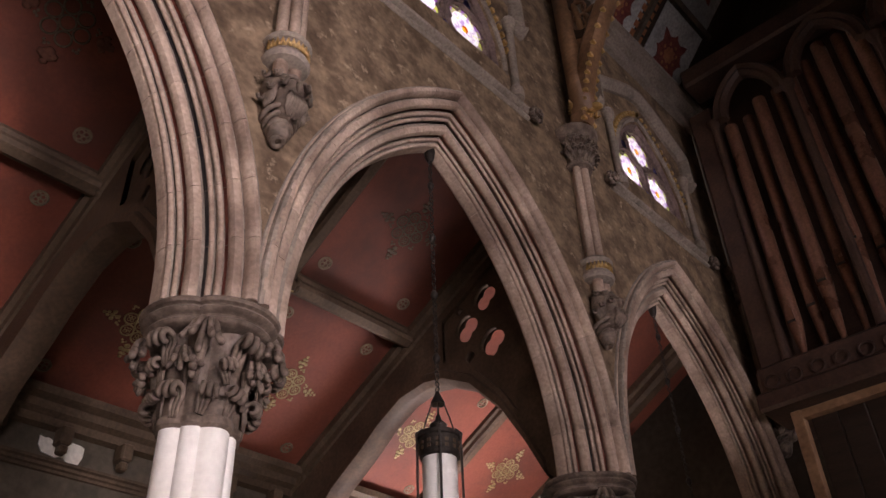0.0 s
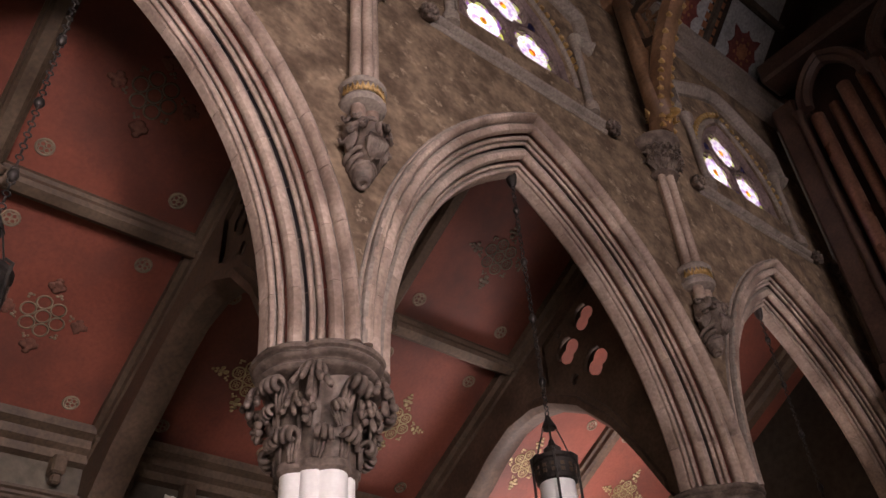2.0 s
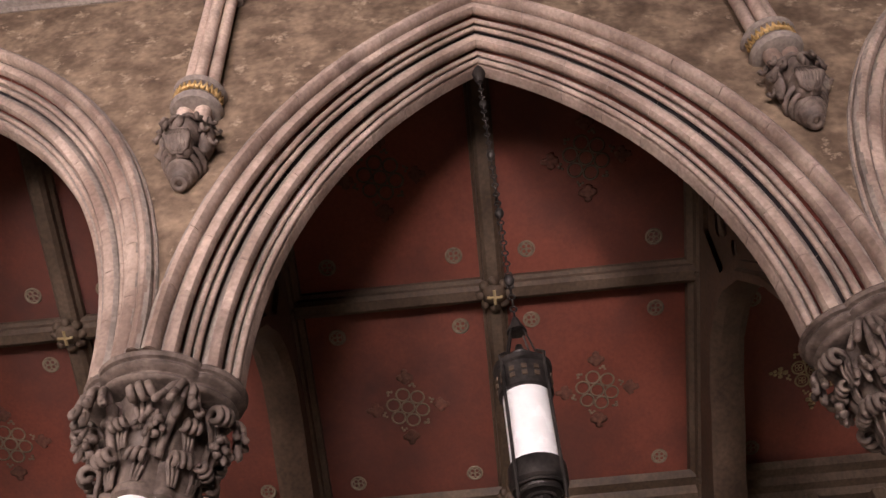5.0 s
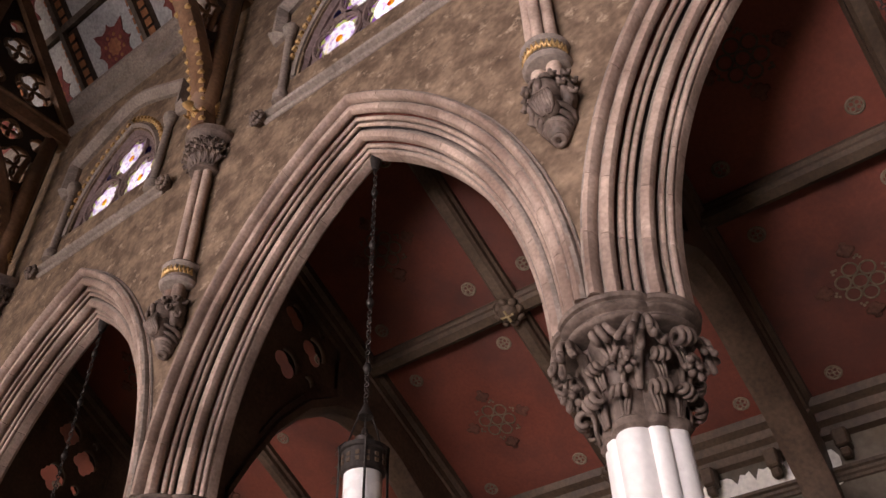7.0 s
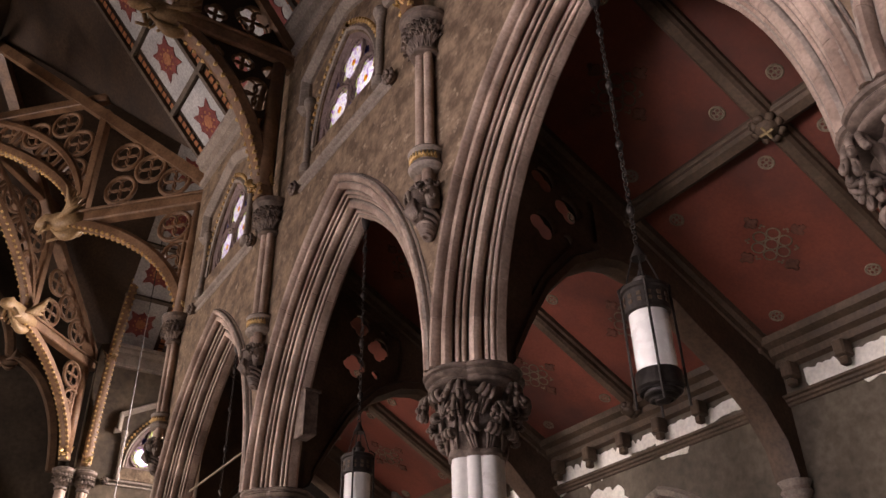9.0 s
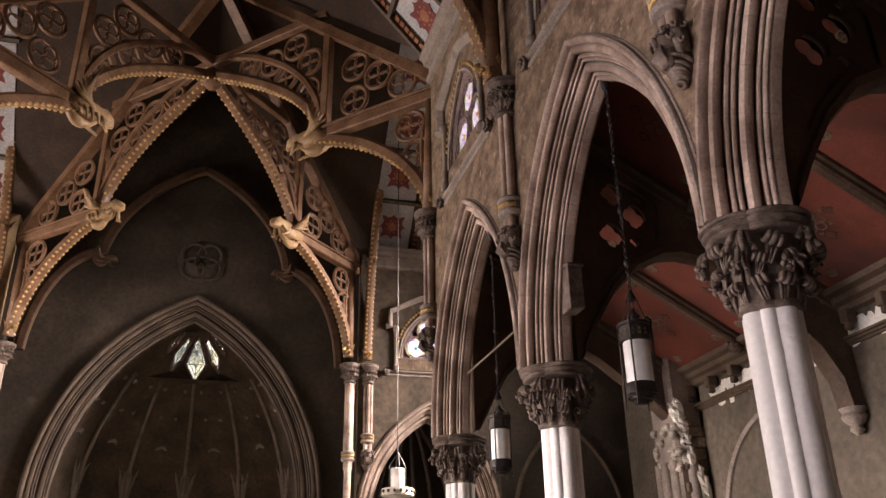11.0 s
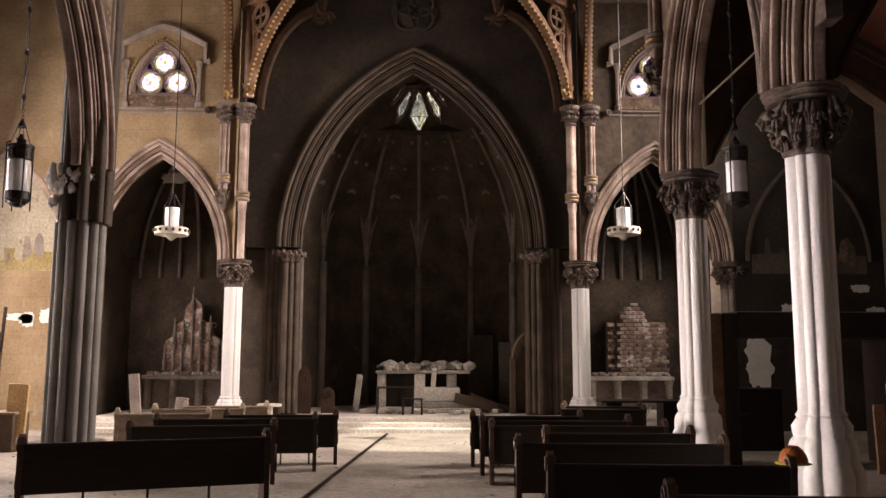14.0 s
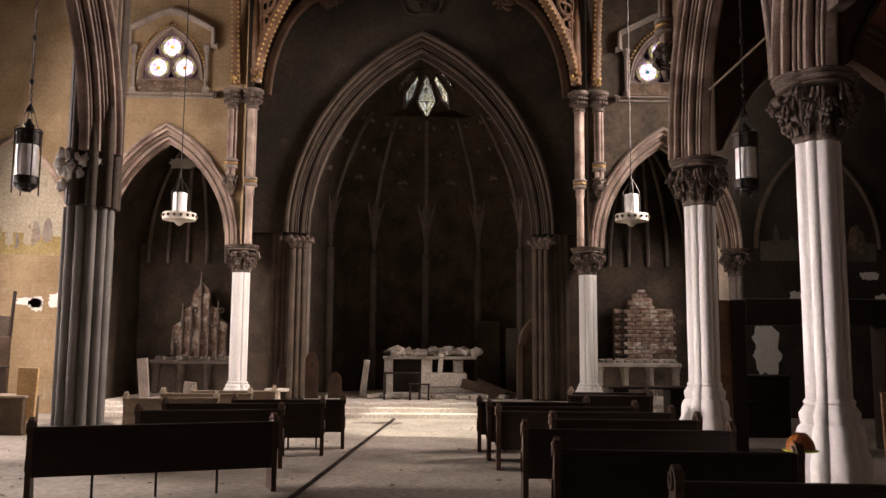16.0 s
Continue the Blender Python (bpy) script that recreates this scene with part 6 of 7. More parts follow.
def ring_pendant(x, y, z):
    t = thing("ring_pendant", "pendant lamp with white cylinder above a metal ring", "pendant lamp", "ring pendants", "", Matrix.Translation((x, y, z)))
    part("cylinder", Geo().lathe([(0.165, 0.1), (0.165, 0.56), (0.09, 0.58)], n=20), OPAL, t, "white cylinder shade", 40)
    g = Geo().lathe([(0.30, -0.09), (0.385, -0.09), (0.40, 0.0), (0.385, 0.08), (0.30, 0.08)], n=32)
    g.lathe([(0.30, -0.07), (0.13, -0.14), (0.03, -0.22)], n=20)
    ringp = part("ring", g, DAIS, t, "pale pierced metal ring", 40)
    for q in range(16):
        a = 2 * math.pi * q / 16
        part("stud", Geo().blob((0.40 * math.cos(a), 0.40 * math.sin(a), 0), (0.04, 0.04, 0.04), q, 0.1, 6, 4), BEAM, ringp)
    for q in range(4):
        a = q * math.pi / 2
        part("rod", Geo().tube([(0.2 * math.cos(a), 0.2 * math.sin(a), 0), (0.2 * math.cos(a), 0.2 * math.sin(a), 0.62), (0.02, 0, 0.95)], 0.012, 5), IRON, t)
    part("cable", Geo().tube([(0, 0, 0.95), (0, 0, 17.0 - z)], 0.013, 5), IRON, t)
    return t


ring_pendant(-5.55, 19.5, 5.0)
ring_pendant(5.28, 19.5, 5.06)


# ---- pews ----
def pew(x0, y0, x1, y1, label, facing=1, end_mat=PEW_END, tall=0.98, wood=PEW):
    """A bench from (x0, y0) to (x1, y1); its back is towards -facing across the line."""
    x0, x1 = x0 + 0.05, x1 + 0.05
    L = math.hypot(x1 - x0, y1 - y0)
    at = Matrix.Translation((x0, y0, FZ)) @ Matrix.Rotation(math.atan2(y1 - y0, x1 - x0), 4, "Z")
    t = thing("pew", label, "pew", "church pews", "", at)
    f = facing
    out = [(-0.06, 0.0), (0.42, 0.0), (0.42, 0.12), (0.36, 0.20), (0.37, 0.55), (0.24, 0.66), (0.17, 0.80), (0.19, 0.88), (0.13, 0.97), (0.05, tall + 0.02), (-0.03, 0.97), (-0.09, 0.88), (-0.07, 0.80), (-0.06, 0.60), (-0.06, 0.1)]
    for x in (0.0, L - 0.06):
        e = part("pew_end", Geo().slab(out, x, x + 0.065, lambda a, b, d: (d, f * a, b)), end_mat, t, "shaped pew end with round finial")
        for xx in (x - 0.008, x + 0.073):
            g = Geo().ring((xx, f * 0.05, 0.875), 0.062, 0.016, (1, 0, 0), 18, 6)
            part("carved_ring", g, end_mat, e, "", 1)
            g = Geo()
            for q in (1, -1):
                arch_sweep(g, [(0, -0.008), (0, 0.008), (0.02, 0.008), (0.02, -0.008)], 0.09, 0.20, 0.36, lambda u, z, d: (xx + d, f * (0.13 + u), z), 0, 1, 6, q)
            part("carved_lancet", g, end_mat, e, "", 1)
    part("back", Geo().slab([(-0.03, 0.30), (0.02, 0.30), (-0.02, 0.86), (-0.055, 0.86)], 0.06, L - 0.06, lambda a, b, d: (d, f * a, b)), wood, t, "plain board back")
    part("top_rail", Geo().box((0.05, min(f * -0.075, f * 0.0), 0.845), (L - 0.05, max(f * -0.075, f * 0.0), 0.89), 0.012), wood, t)
    part("seat", Geo().box((0.06, min(0, f * 0.36), 0.40), (L - 0.06, max(0, f * 0.36), 0.44), 0.012), wood, t)
    for q in range(1, 4):
        part("leg", Geo().box((L * q / 4 - 0.015, min(f * 0.02, f * 0.06), 0.0), (L * q / 4 + 0.015, max(f * 0.02, f * 0.06), 0.41), 0.004), IRON, t, "thin metal support")
    return t


DARKPEW = "dark stained wooden pew on the dusty floor"
for x0, y0, x1, y1 in ((1.72, 7.95, 4.05, 7.75), (1.62, 9.95, 4.15, 9.85), (2.15, 11.35, 4.2, 11.3), (1.50, 12.7, 4.2, 12.6), (1.42, 13.75, 3.9, 13.7), (1.32, 14.9, 3.3, 14.85)):
    pew(x0, y0, x1, y1, DARKPEW)
for x0, y0, x1, y1 in ((-4.25, 9.75, -1.50, 10.75), (-3.9, 12.35, -1.78, 12.75), (-4.0, 13.9, -1.35, 14.25), (-3.1, 15.0, -1.10, 15.2)):
    pew(x0, y0, x1, y1, DARKPEW)
pew(2.35, 6.05, 4.1, 5.9, "dark stained pew with a turned up end near the aisle")
for x0, y0, x1, y1 in ((-5.13, 15.2, -3.5, 15.5), (-4.97, 16.8, -3.2, 17.0), (-4.64, 17.8, -2.9, 18.0)):
    pew(x0, y0, x1, y1, "pale dusty stripped pew standing beside a pier", 1, DUSTY, 0.98, DUSTY)
for x0, y0, x1, y1 in ((3.3, 17.2, 5.0, 17.0), (3.5, 18.2, 5.2, 18.1)):
    pew(x0, y0, x1, y1, "worn brown pew pushed toward the sanctuary")


# ---- rubble altar on the dais ----
DZ = FZ + 0.35
alt = thing("ruined_altar", "broken pale marble altar heaped with rubble", "altar", "", "", Matrix.Translation((0.38, 25.0, DZ)))
part("plinth", Geo().box((-1.6, -0.7, 0), (1.7, 0.5, 0.14), 0.02), RUBBLE, alt)
part("plinth_step", Geo().box((-0.25, -0.55, 0.14), (1.5, 0.4, 0.30), 0.02), RUBBLE, alt)
part("table_block", Geo().box((-0.05, -0.42, 0.30), (1.15, 0.3, 0.72), 0.03), DAIS, alt, "pale marble block")
part("side_block", Geo().box((-1.3, -0.3, 0.0), (-1.05, 0.4, 1.15), 0.03), RUBBLE, alt)
# Dark sheet in place of a hollow: the recess's shade as colour.
part("inner_panel", Geo().box((-1.05, 0.05, 0.0), (-0.2, 0.15, 1.12), 0.01), PEW, alt, "dark sheet drawn as shade of an empty recess")
part("upright_slab", Geo().box((-0.2, -0.25, 0.30), (0.12, 0.2, 1.18), 0.02), DAIS, alt)
part("leaning_slab", Geo().box((0.30, -0.35, 0.70), (0.44, -0.28, 1.28), 0.01, Matrix.Rotation(0.08, 3, "Y")), DAIS, alt, "white leaning slab")
part("right_block", Geo().box((0.75, -0.2, 0.70), (1.05, 0.2, 1.12), 0.03), RUBBLE, alt)
part("top_slab", Geo().box((-1.35, -0.35, 1.12), (1.45, 0.4, 1.22), 0.03), RUBBLE, alt)
rnd = random.Random(12)
for k in range(46):
    x = rnd.uniform(-1.35, 1.45)
    s = rnd.uniform(0.05, 0.15)
    m = Geo().box((-s * 1.4, -s, -s * 0.6), (s * 1.4, s, s * 0.6), s * 0.25)
    part("rubble_stone", m, RUBBLE, alt, at=Matrix.Translation((x, rnd.uniform(-0.35, 0.3), 1.24 + 0.10 * rnd.random() + s * 0.4)) @ Euler((rnd.uniform(-0.6, 0.6), rnd.uniform(-0.6, 0.6), rnd.uniform(0, 3))).to_matrix().to_4x4())
for k in range(26):
    s = rnd.uniform(0.05, 0.16)
    x = rnd.uniform(-1.9, 2.4)
    m = Geo().box((-s * 1.5, -s, -s * 0.5), (s * 1.5, s, s * 0.5), s * 0.25)
    tagged(part("fallen_stone", m, RUBBLE, None, "", at=Matrix.Translation((0.38 + x, 24.2 + rnd.uniform(-0.5, 0.2), DZ + s * 0.5)) @ Matrix.Rotation(rnd.uniform(0, 3), 4, "Z")), "broken pale stone fragment lying on the dais", "rubble", "rubble on the dais")
des = thing("dark_desk", "small dark wooden desk before the ruined altar", "desk", "", "", Matrix.Translation((-0.35, 23.9, DZ)))
part("top", Geo().box((-0.55, -0.25, 0.72), (0.55, 0.25, 0.76), 0.01), PEW, des)
for x in (-0.5, 0.5):
    for y in (-0.2, 0.2):
        part("leg", Geo().box((x - 0.03, y - 0.03, 0), (x + 0.03, y + 0.03, 0.72), 0.006), PEW, des)
sto = thing("low_stool", "low dark wooden stool on the dais", "stool", "", "", Matrix.Translation((0.15, 23.5, DZ)))
part("seat", Geo().box((-0.3, -0.18, 0.42), (0.3, 0.18, 0.46), 0.01), PEW, sto)
for x in (-0.26, 0.26):
    for y in (-0.14, 0.14):
        part("leg", Geo().box((x - 0.025, y - 0.025, 0), (x + 0.025, y + 0.025, 0.42), 0.005), PEW, sto)
for k, (x, w, h, a) in enumerate(((1.95, 1.3, 0.28, 0.25), (2.35, 1.2, 0.22, 0.35), (-1.55, 0.18, 1.1, 0.2))):
    m = Geo().box((-w / 2, -0.03, 0), (w / 2, 0.03, h), 0.01)
    tagged(part("loose_board", m, RUBBLE if k == 2 else BEAM, None, "", at=Matrix.Translation((x, 24.4 + 0.1 * k, DZ + (0.15 if k < 2 else 0))) @ Matrix.Rotation(a if k < 2 else 0.12, 4, "Y")), "loose board leaning beside the altar", "board", "loose boards")
pl = thing("spool_stand", "pale round stand with a thin upright rod", "stand", "", "", Matrix.Translation((-3.55, 21.9, FZ + 0.24)))
part("disc", Geo().lathe([(0.30, 0.42), (0.32, 0.44), (0.32, 0.47), (0.30, 0.49)], n=24), DAIS, pl, "", 40)
part("stem", Geo().lathe([(0.16, 0), (0.10, 0.04), (0.09, 0.42)], n=16), DAIS, pl, "", 40)
part("rod", Geo().tube([(0.02, 0, 0.45), (0.02, 0, 1.0)], 0.012, 6), IRON, pl)
# panels, doors and furniture in the chancel
for x, w, h, y in ((2.35, 0.75, 2.35, 27.6), (3.05, 0.4, 2.1, 26.8)):
    tagged(part("tall_panel", Geo().box((x - w / 2, y, DZ), (x + w / 2, y + 0.06, DZ + h), 0.01), DARK_WALL, None, ""), "tall plain panel standing in the dim chancel", "panel", "chancel panels")
g = Geo()
for q in (1, -1):
    arch_sweep(g, [(-0.20, 0.0), (-0.20, 0.12), (0, 0.16), (0.06, 0.12), (0.06, 0)], 0.42, 0.75, DZ + 1.55, lambda u, z, d: (3.42 + u * 0.9, YE + 1.3 - d, z), 0, 1, 10, q)
    g.box((3.42 + q * 0.38 - 0.09, YE + 1.14, DZ), (3.42 + q * 0.38 + 0.09, YE + 1.3, DZ + 1.56), 0.02)
g.box((3.05, YE + 1.3, DZ), (3.8, YE + 1.34, DZ + 1.9))
structure("door_1", g, BEAM, "narrow pointed chancel doorway in shade", "door", 30)
for x, y, h in ((-2.95, 23.9, 1.35), (-2.3, 24.2, 0.75), (-3.7, 23.4, 1.0)):
    t = thing("carved_bench_end", "carved wooden bench end standing on the dais", "bench end", "bench ends", "", Matrix.Translation((x, y, DZ)))
    part("board", Geo().slab([(-0.2, 0), (0.2, 0), (0.2, h * 0.7), (0.14, h * 0.9), (0, h), (-0.14, h * 0.9), (-0.2, h * 0.7)], -0.04, 0.04, lambda a, b, d: (a, d, b)), PEW_END, t)
    part("ring", Geo().ring((0, -0.05, h * 0.72), 0.09, 0.02, (0, 1, 0), 16, 5), PEW_END, t)

# ---- chapel altars with crumbling backs ----
ALTAR_BRICK = Geo().box((-0.125, -0.06, -0.055), (0.125, 0.06, 0.055), 0.015).mesh("brick", BRICK)
for s, hue in ((1, RUBBLE), (-1, STONE_PLAIN)):
    cx = s * (XW + BAY / 2)
    t = thing("chapel_altar", "stone chapel altar with a crumbling carved reredos", "altar", "chapel altars", "", Matrix.Translation((cx, 26.4, FZ)))
    part("mensa", Geo().box((-1.35, -0.5, 1.25), (1.35, 0.45, 1.38), 0.02), hue, t)
    for x in (-1.2, -0.4, 0.4, 1.2):
        part("pier", Geo().lathe([(0.16, 0), (0.16, 0.12), (0.12, 0.2), (0.12, 1.05), (0.17, 1.25)], (x, -0.3, 0), 12), hue, t, "", 40)
    part("core", Geo().box((-1.3, -0.15, 0), (1.3, 0.4, 1.25), 0.02), STONE_PLAIN, t)
    rnd = random.Random(40 + s)
    if s > 0:
        # bare brick back with a taller rounded middle, patched with plaster
        part("altar_back", Geo().box((-0.62, 0.2, 1.38), (1.3, 0.4, 3.1), 0.02), RUBBLE_DARK, t, "bare masonry altar back")
        for row in range(18):
            z = 1.46 + 0.128 * row
            lo, hi = (-0.62, 1.30) if z < 3.1 else (-0.25 + 0.9 * (z - 3.1) ** 2, 0.62 - 0.9 * (z - 3.1) ** 2)
            x = lo + 0.13 + 0.10 * (row % 2)
            while x < hi:
                part("brick", ALTAR_BRICK, None, t, at=Matrix.Translation((x, 0.16 - (0.16 if -0.25 < x < 0.62 else 0) + rnd.uniform(-0.02, 0.02), z)) @ Matrix.Rotation(rnd.uniform(-0.07, 0.07), 4, "Y"))
                x += 0.27
        part("middle_core", Geo().box((-0.25, 0.02, 1.38), (0.62, 0.38, 3.45), 0.08), BRICK, t, "pale plastered middle of the back")
    else:
        part("altar_back", Geo().slab([(-0.85, 1.38), (0.85, 1.38), (0.85, 2.5), (0.6, 2.7), (0.55, 3.0), (0.3, 3.1), (0.25, 3.6), (0, 3.85), (-0.25, 3.5), (-0.3, 3.1), (-0.55, 2.95), (-0.6, 2.6), (-0.85, 2.45)], 0.15, 0.4, lambda a, b, d: (a, d, b)), BRICK, t, "crumbling painted altar back")
        for k in range(7):
            x = -0.84 + 0.28 * k
            h = 3.95 - 1.6 * abs(x) ** 0.8 + (0.18 if k % 2 else -0.22) + rnd.uniform(-0.15, 0.15)
            part("pinnacle", Geo().lathe([(0.045, 1.4), (0.03, h - 0.75), (0.085, h - 0.70), (0.05, h - 0.62), (0.06, h - 0.52), (0.075, h - 0.47), (0.045, h - 0.36), (0.05, h - 0.22), (0.02, h - 0.05), (0.035, h), (0.008, h + 0.1)], (x, 0.08 + 0.03 * (k % 2), 0), 8), hue, t, "thin carved pinnacle", 40)
            part("niche_head", Geo().ring((x + 0.105, 0.12, 1.95 + 0.5 * (k % 3)), 0.075, 0.025, (0, 1, 0), 12, 5), hue, t, "", 1)
    for k in range(34):
        sz = rnd.uniform(0.04, 0.11)
        part("chip", Geo().box((-sz, -sz, -sz * 0.6), (sz, sz, sz * 0.6), sz * 0.3), RUBBLE, t, at=Matrix.Translation((rnd.uniform(-1.25, 1.25), rnd.uniform(-0.4, 0.05), 1.38 + sz * 0.6)) @ Matrix.Rotation(rnd.uniform(0, 3), 4, "Z"))
    # chapel vault ribs and mural niche
    g = Geo()
    for k in range(7):
        x0 = cx + (-1.9 + 3.8 * k / 6)
        g.tube(bez((x0, YE + 4.1, 4.6), (x0, YE + 4.0, 6.6), (cx + (x0 - cx) * 0.5, YE + 3.2, 7.9), (cx, YE + 2.2, 8.5)), 0.06, 6)
    structure("chapel_ribs", g, STONE_PLAIN, "slender chapel vault ribs", "ribs", 1)
    structure("chapel_vault", Geo().loft([bez((cx - 2.05, y, 5.2), (cx - 1.9, y, 7.4), (cx - 0.8, y, 8.4), (cx, y, 8.6), 8) + bez((cx, y, 8.6), (cx + 0.8, y, 8.4), (cx + 1.9, y, 7.4), (cx + 2.05, y, 5.2), 8)[1:] for y in (YE + 0.45, YE + 4.2)], False), APSE, "painted chapel vault with flaking plaster", "vault", 1)
ef = lambda u, z, d: (u, YE - 0.395 - d, z)
ev = lambda cx: (lambda u, z, d: (cx + u, YE + 3.9 - d, z))
torn_patch((-0.35, 7.5), 0.8, 0.35, 77, lambda u, z, d: (-XW - BAY / 2 + u, YE + 2.2 - d, z + 0.0), PLASTER)
# murals in the blind arches: plain soft shapes of colour
for s in (1, -1):
    cx = s * (XW + 1.5 * BAY)
    g = Geo()
    out = [(-HALF, E_SPRING - 0.35)] + [(arch_pt(HALF, E_RISE, 0, t / 12, E_SPRING)[0] * -1, arch_pt(HALF, E_RISE, 0, t / 12, E_SPRING)[1]) for t in range(13)] + [(arch_pt(HALF, E_RISE, 0, t / 12, E_SPRING)[0], arch_pt(HALF, E_RISE, 0, t / 12, E_SPRING)[1]) for t in range(11, -1, -1)] + [(HALF, E_SPRING - 0.35)]
    g.slab([(cx + a, b) for a, b in out], 0.002, 0.008, ef)
    mu = thing("mural", "faded wall painting in a pointed stone arch", "mural", "murals", "structure")
    # South ground and shapes are darkened: that side's shade is painted in.
    part("ground", g, MURAL_SKY if s < 0 else DIM_PLASTER, mu, "sky ground, pale north, dimmed south")
    rnd = random.Random(3 + s)
    for k in range(16):
        x, z = cx + rnd.uniform(-1.2, 1.2), E_SPRING - 0.2 + rnd.uniform(0, 0.25)
        w, h = rnd.uniform(0.07, 0.20), rnd.uniform(0.25, 0.75)
        pts = [(x + w * math.cos(t) * (1.0 if math.sin(t) < 0 else 0.7), z + h / 2 + h / 2 * math.sin(t)) for t in (2 * math.pi * q / 14 for q in range(14))]
        part("painted_shape", Geo().slab(pts, 0.009 + 0.0004 * k, 0.012 + 0.0004 * k, ef), rnd.choice((DUSTY, MURAL_FIELD, STONE_PLAIN, MURAL_SKY) if s < 0 else (DARK_WALL, DIM_PLASTER, WALL)), mu)
    part("field", Geo().slab([(cx - 1.6, E_SPRING - 0.34), (cx + 1.6, E_SPRING - 0.34), (cx + 1.6, E_SPRING + 0.15), (cx, E_SPRING + 0.3), (cx - 1.6, E_SPRING + 0.2)], 0.0085, 0.0088, ef), MURAL_FIELD if s < 0 else DARK_WALL, mu, "painted ground, ochre north, dimmed south")
    for k in range(6):
        torn_patch((cx + rnd.uniform(-1.9, 1.9), 3.2 + rnd.uniform(-0.2, 0.9)), rnd.uniform(0.25, 0.7), rnd.uniform(0.2, 0.45), 60 + k + s, ef)
torn_patch((9.6, 1.95), 0.75, 1.5, 31, ef)

# ---- wooden screen and stored furniture in the south transept ----
scr = thing("wooden_screen", "dark panelled wooden screen with an open doorway", "screen", "", "", Matrix.Translation((5.62, 15.0, FZ)))
part("end_panel", Geo().box((0, -0.1, 0), (0.36, 0.0, 2.75), 0.02), OAK, scr, "reddish panelled end post")
for z in (0.25, 1.15, 2.0):
    part("raised_panel", Geo().box((0.07, -0.12, z), (0.29, -0.10, z + 0.65), 0.01), OAK, scr)
part("side", Geo().box((0.36, -0.1, 0), (0.62, 0.8, 2.75), 0.02), PEW, scr)
part("lintel", Geo().box((0.62, -0.1, 2.3), (3.6, 0.7, 2.78), 0.02), PEW, scr)
part("side", Geo().box((3.35, -0.1, 0), (3.6, 0.8, 2.3), 0.02), PEW, scr)
for z in (0.9, 1.75):
    part("hinge", Geo().box((0.60, -0.13, z), (0.75, -0.10, z + 0.05), 0.004), IRON, scr)
cab = thing("dark_chest", "low dark cabinet standing behind the screen", "cabinet", "", "", Matrix.Translation((7.2, 17.8, FZ)))
part("body", Geo().box((-0.9, -0.3, 0), (0.9, 0.3, 1.25), 0.02), PEW, cab)
part("top", Geo().box((-0.95, -0.34, 1.25), (0.95, 0.34, 1.30), 0.01), PEW, cab)
for x, w, h, m in ((8.55, 0.26, 1.5, MARBLE), (8.25, 0.2, 1.15, OAK)):
    tagged(part("leaning_plank", Geo().box((-w / 2, -0.03, 0), (w / 2, 0.03, h), 0.008), m, None, "", at=Matrix.Translation((x, 13.9, FZ)) @ Matrix.Rotation(-0.06, 4, "X")), "upright plank leaning in the south transept", "plank", "leaning planks")
tab = thing("long_table", "long dark table before the chapel", "table", "", "", Matrix.Translation((5.4, 19.3, FZ)))
part("top", Geo().box((-0.85, -0.4, 0.92), (1.1, 0.4, 0.97), 0.01), PEW, tab)
for x in (-0.55, 0.75):
    part("leg", Geo().box((x - 0.18, -0.3, 0), (x + 0.18, 0.3, 0.92), 0.01), PEW, tab)
ch = thing("folding_chair", "thin metal folding chair by the long table", "chair", "", "", Matrix.Translation((5.35, 18.5, FZ)))
for a, b in (((-0.2, 0, 0), (0.2, 0, 0.85)), ((0.2, 0.05, 0), (-0.2, 0.05, 0.85)), ((-0.2, 0.4, 0), (0.2, 0.4, 0.45)), ((0.2, 0.4, 0), (-0.2, 0.4, 0.45))):
    part("leg", Geo().tube([a, b], 0.014, 6), DAIS, ch)
part("seat", Geo().box((-0.2, 0, 0.43), (0.2, 0.4, 0.45), 0.008), DAIS, ch)
hat = thing("hard_hat", "orange plastic hard hat with yellow brim lying on a pew", "hard hat", "", "", Matrix.Translation((4.14, 7.86, FZ + 0.90)) @ Matrix.Rotation(0.5, 4, "Z") @ Matrix.Scale(0.98, 4))
part("shell", Geo().lathe([(0.138, 0.0), (0.135, 0.04), (0.122, 0.085), (0.095, 0.125), (0.055, 0.148), (0.01, 0.156)], n=20), ORANGE, hat, "orange domed shell", 40)
for dy in (-0.03, 0.0, 0.03):
    part("ridge", Geo().tube([(0.13 * math.cos(a) * 0.99, dy, 0.012 + 0.15 * math.sin(a)) for a in (math.pi * q / 10 for q in range(11))], 0.010, 6), ORANGE, hat, "", 1)
part("brim", Geo().lathe([(0.13, 0.012), (0.165, 0.004), (0.172, -0.004), (0.165, -0.010), (0.13, -0.004)], n=24), YELLOW, hat, "yellow brim", 40)

# ---- clutter beside the north pier ----
for k, (x, y, w, d, h, m) in enumerate(((-8.75, 17.4, 1.9, 0.7, 0.75, BEAM), (-9.7, 18.6, 1.2, 0.5, 1.3, PEW), (-7.2, 18.2, 0.8, 0.4, 1.15, BEAM))):
    t = thing("old_cabinet", "old wooden cabinet among clutter by the pier", "cabinet", "stored cabinets", "", Matrix.Translation((x, y, FZ)))
    part("body", Geo().box((-w / 2, -d / 2, 0), (w / 2, d / 2, h), 0.02), m, t)
    part("top", Geo().box((-w / 2 - 0.05, -d / 2 - 0.05, h), (w / 2 + 0.05, d / 2 + 0.05, h + 0.05), 0.01), DUSTY if k == 0 else m, t)
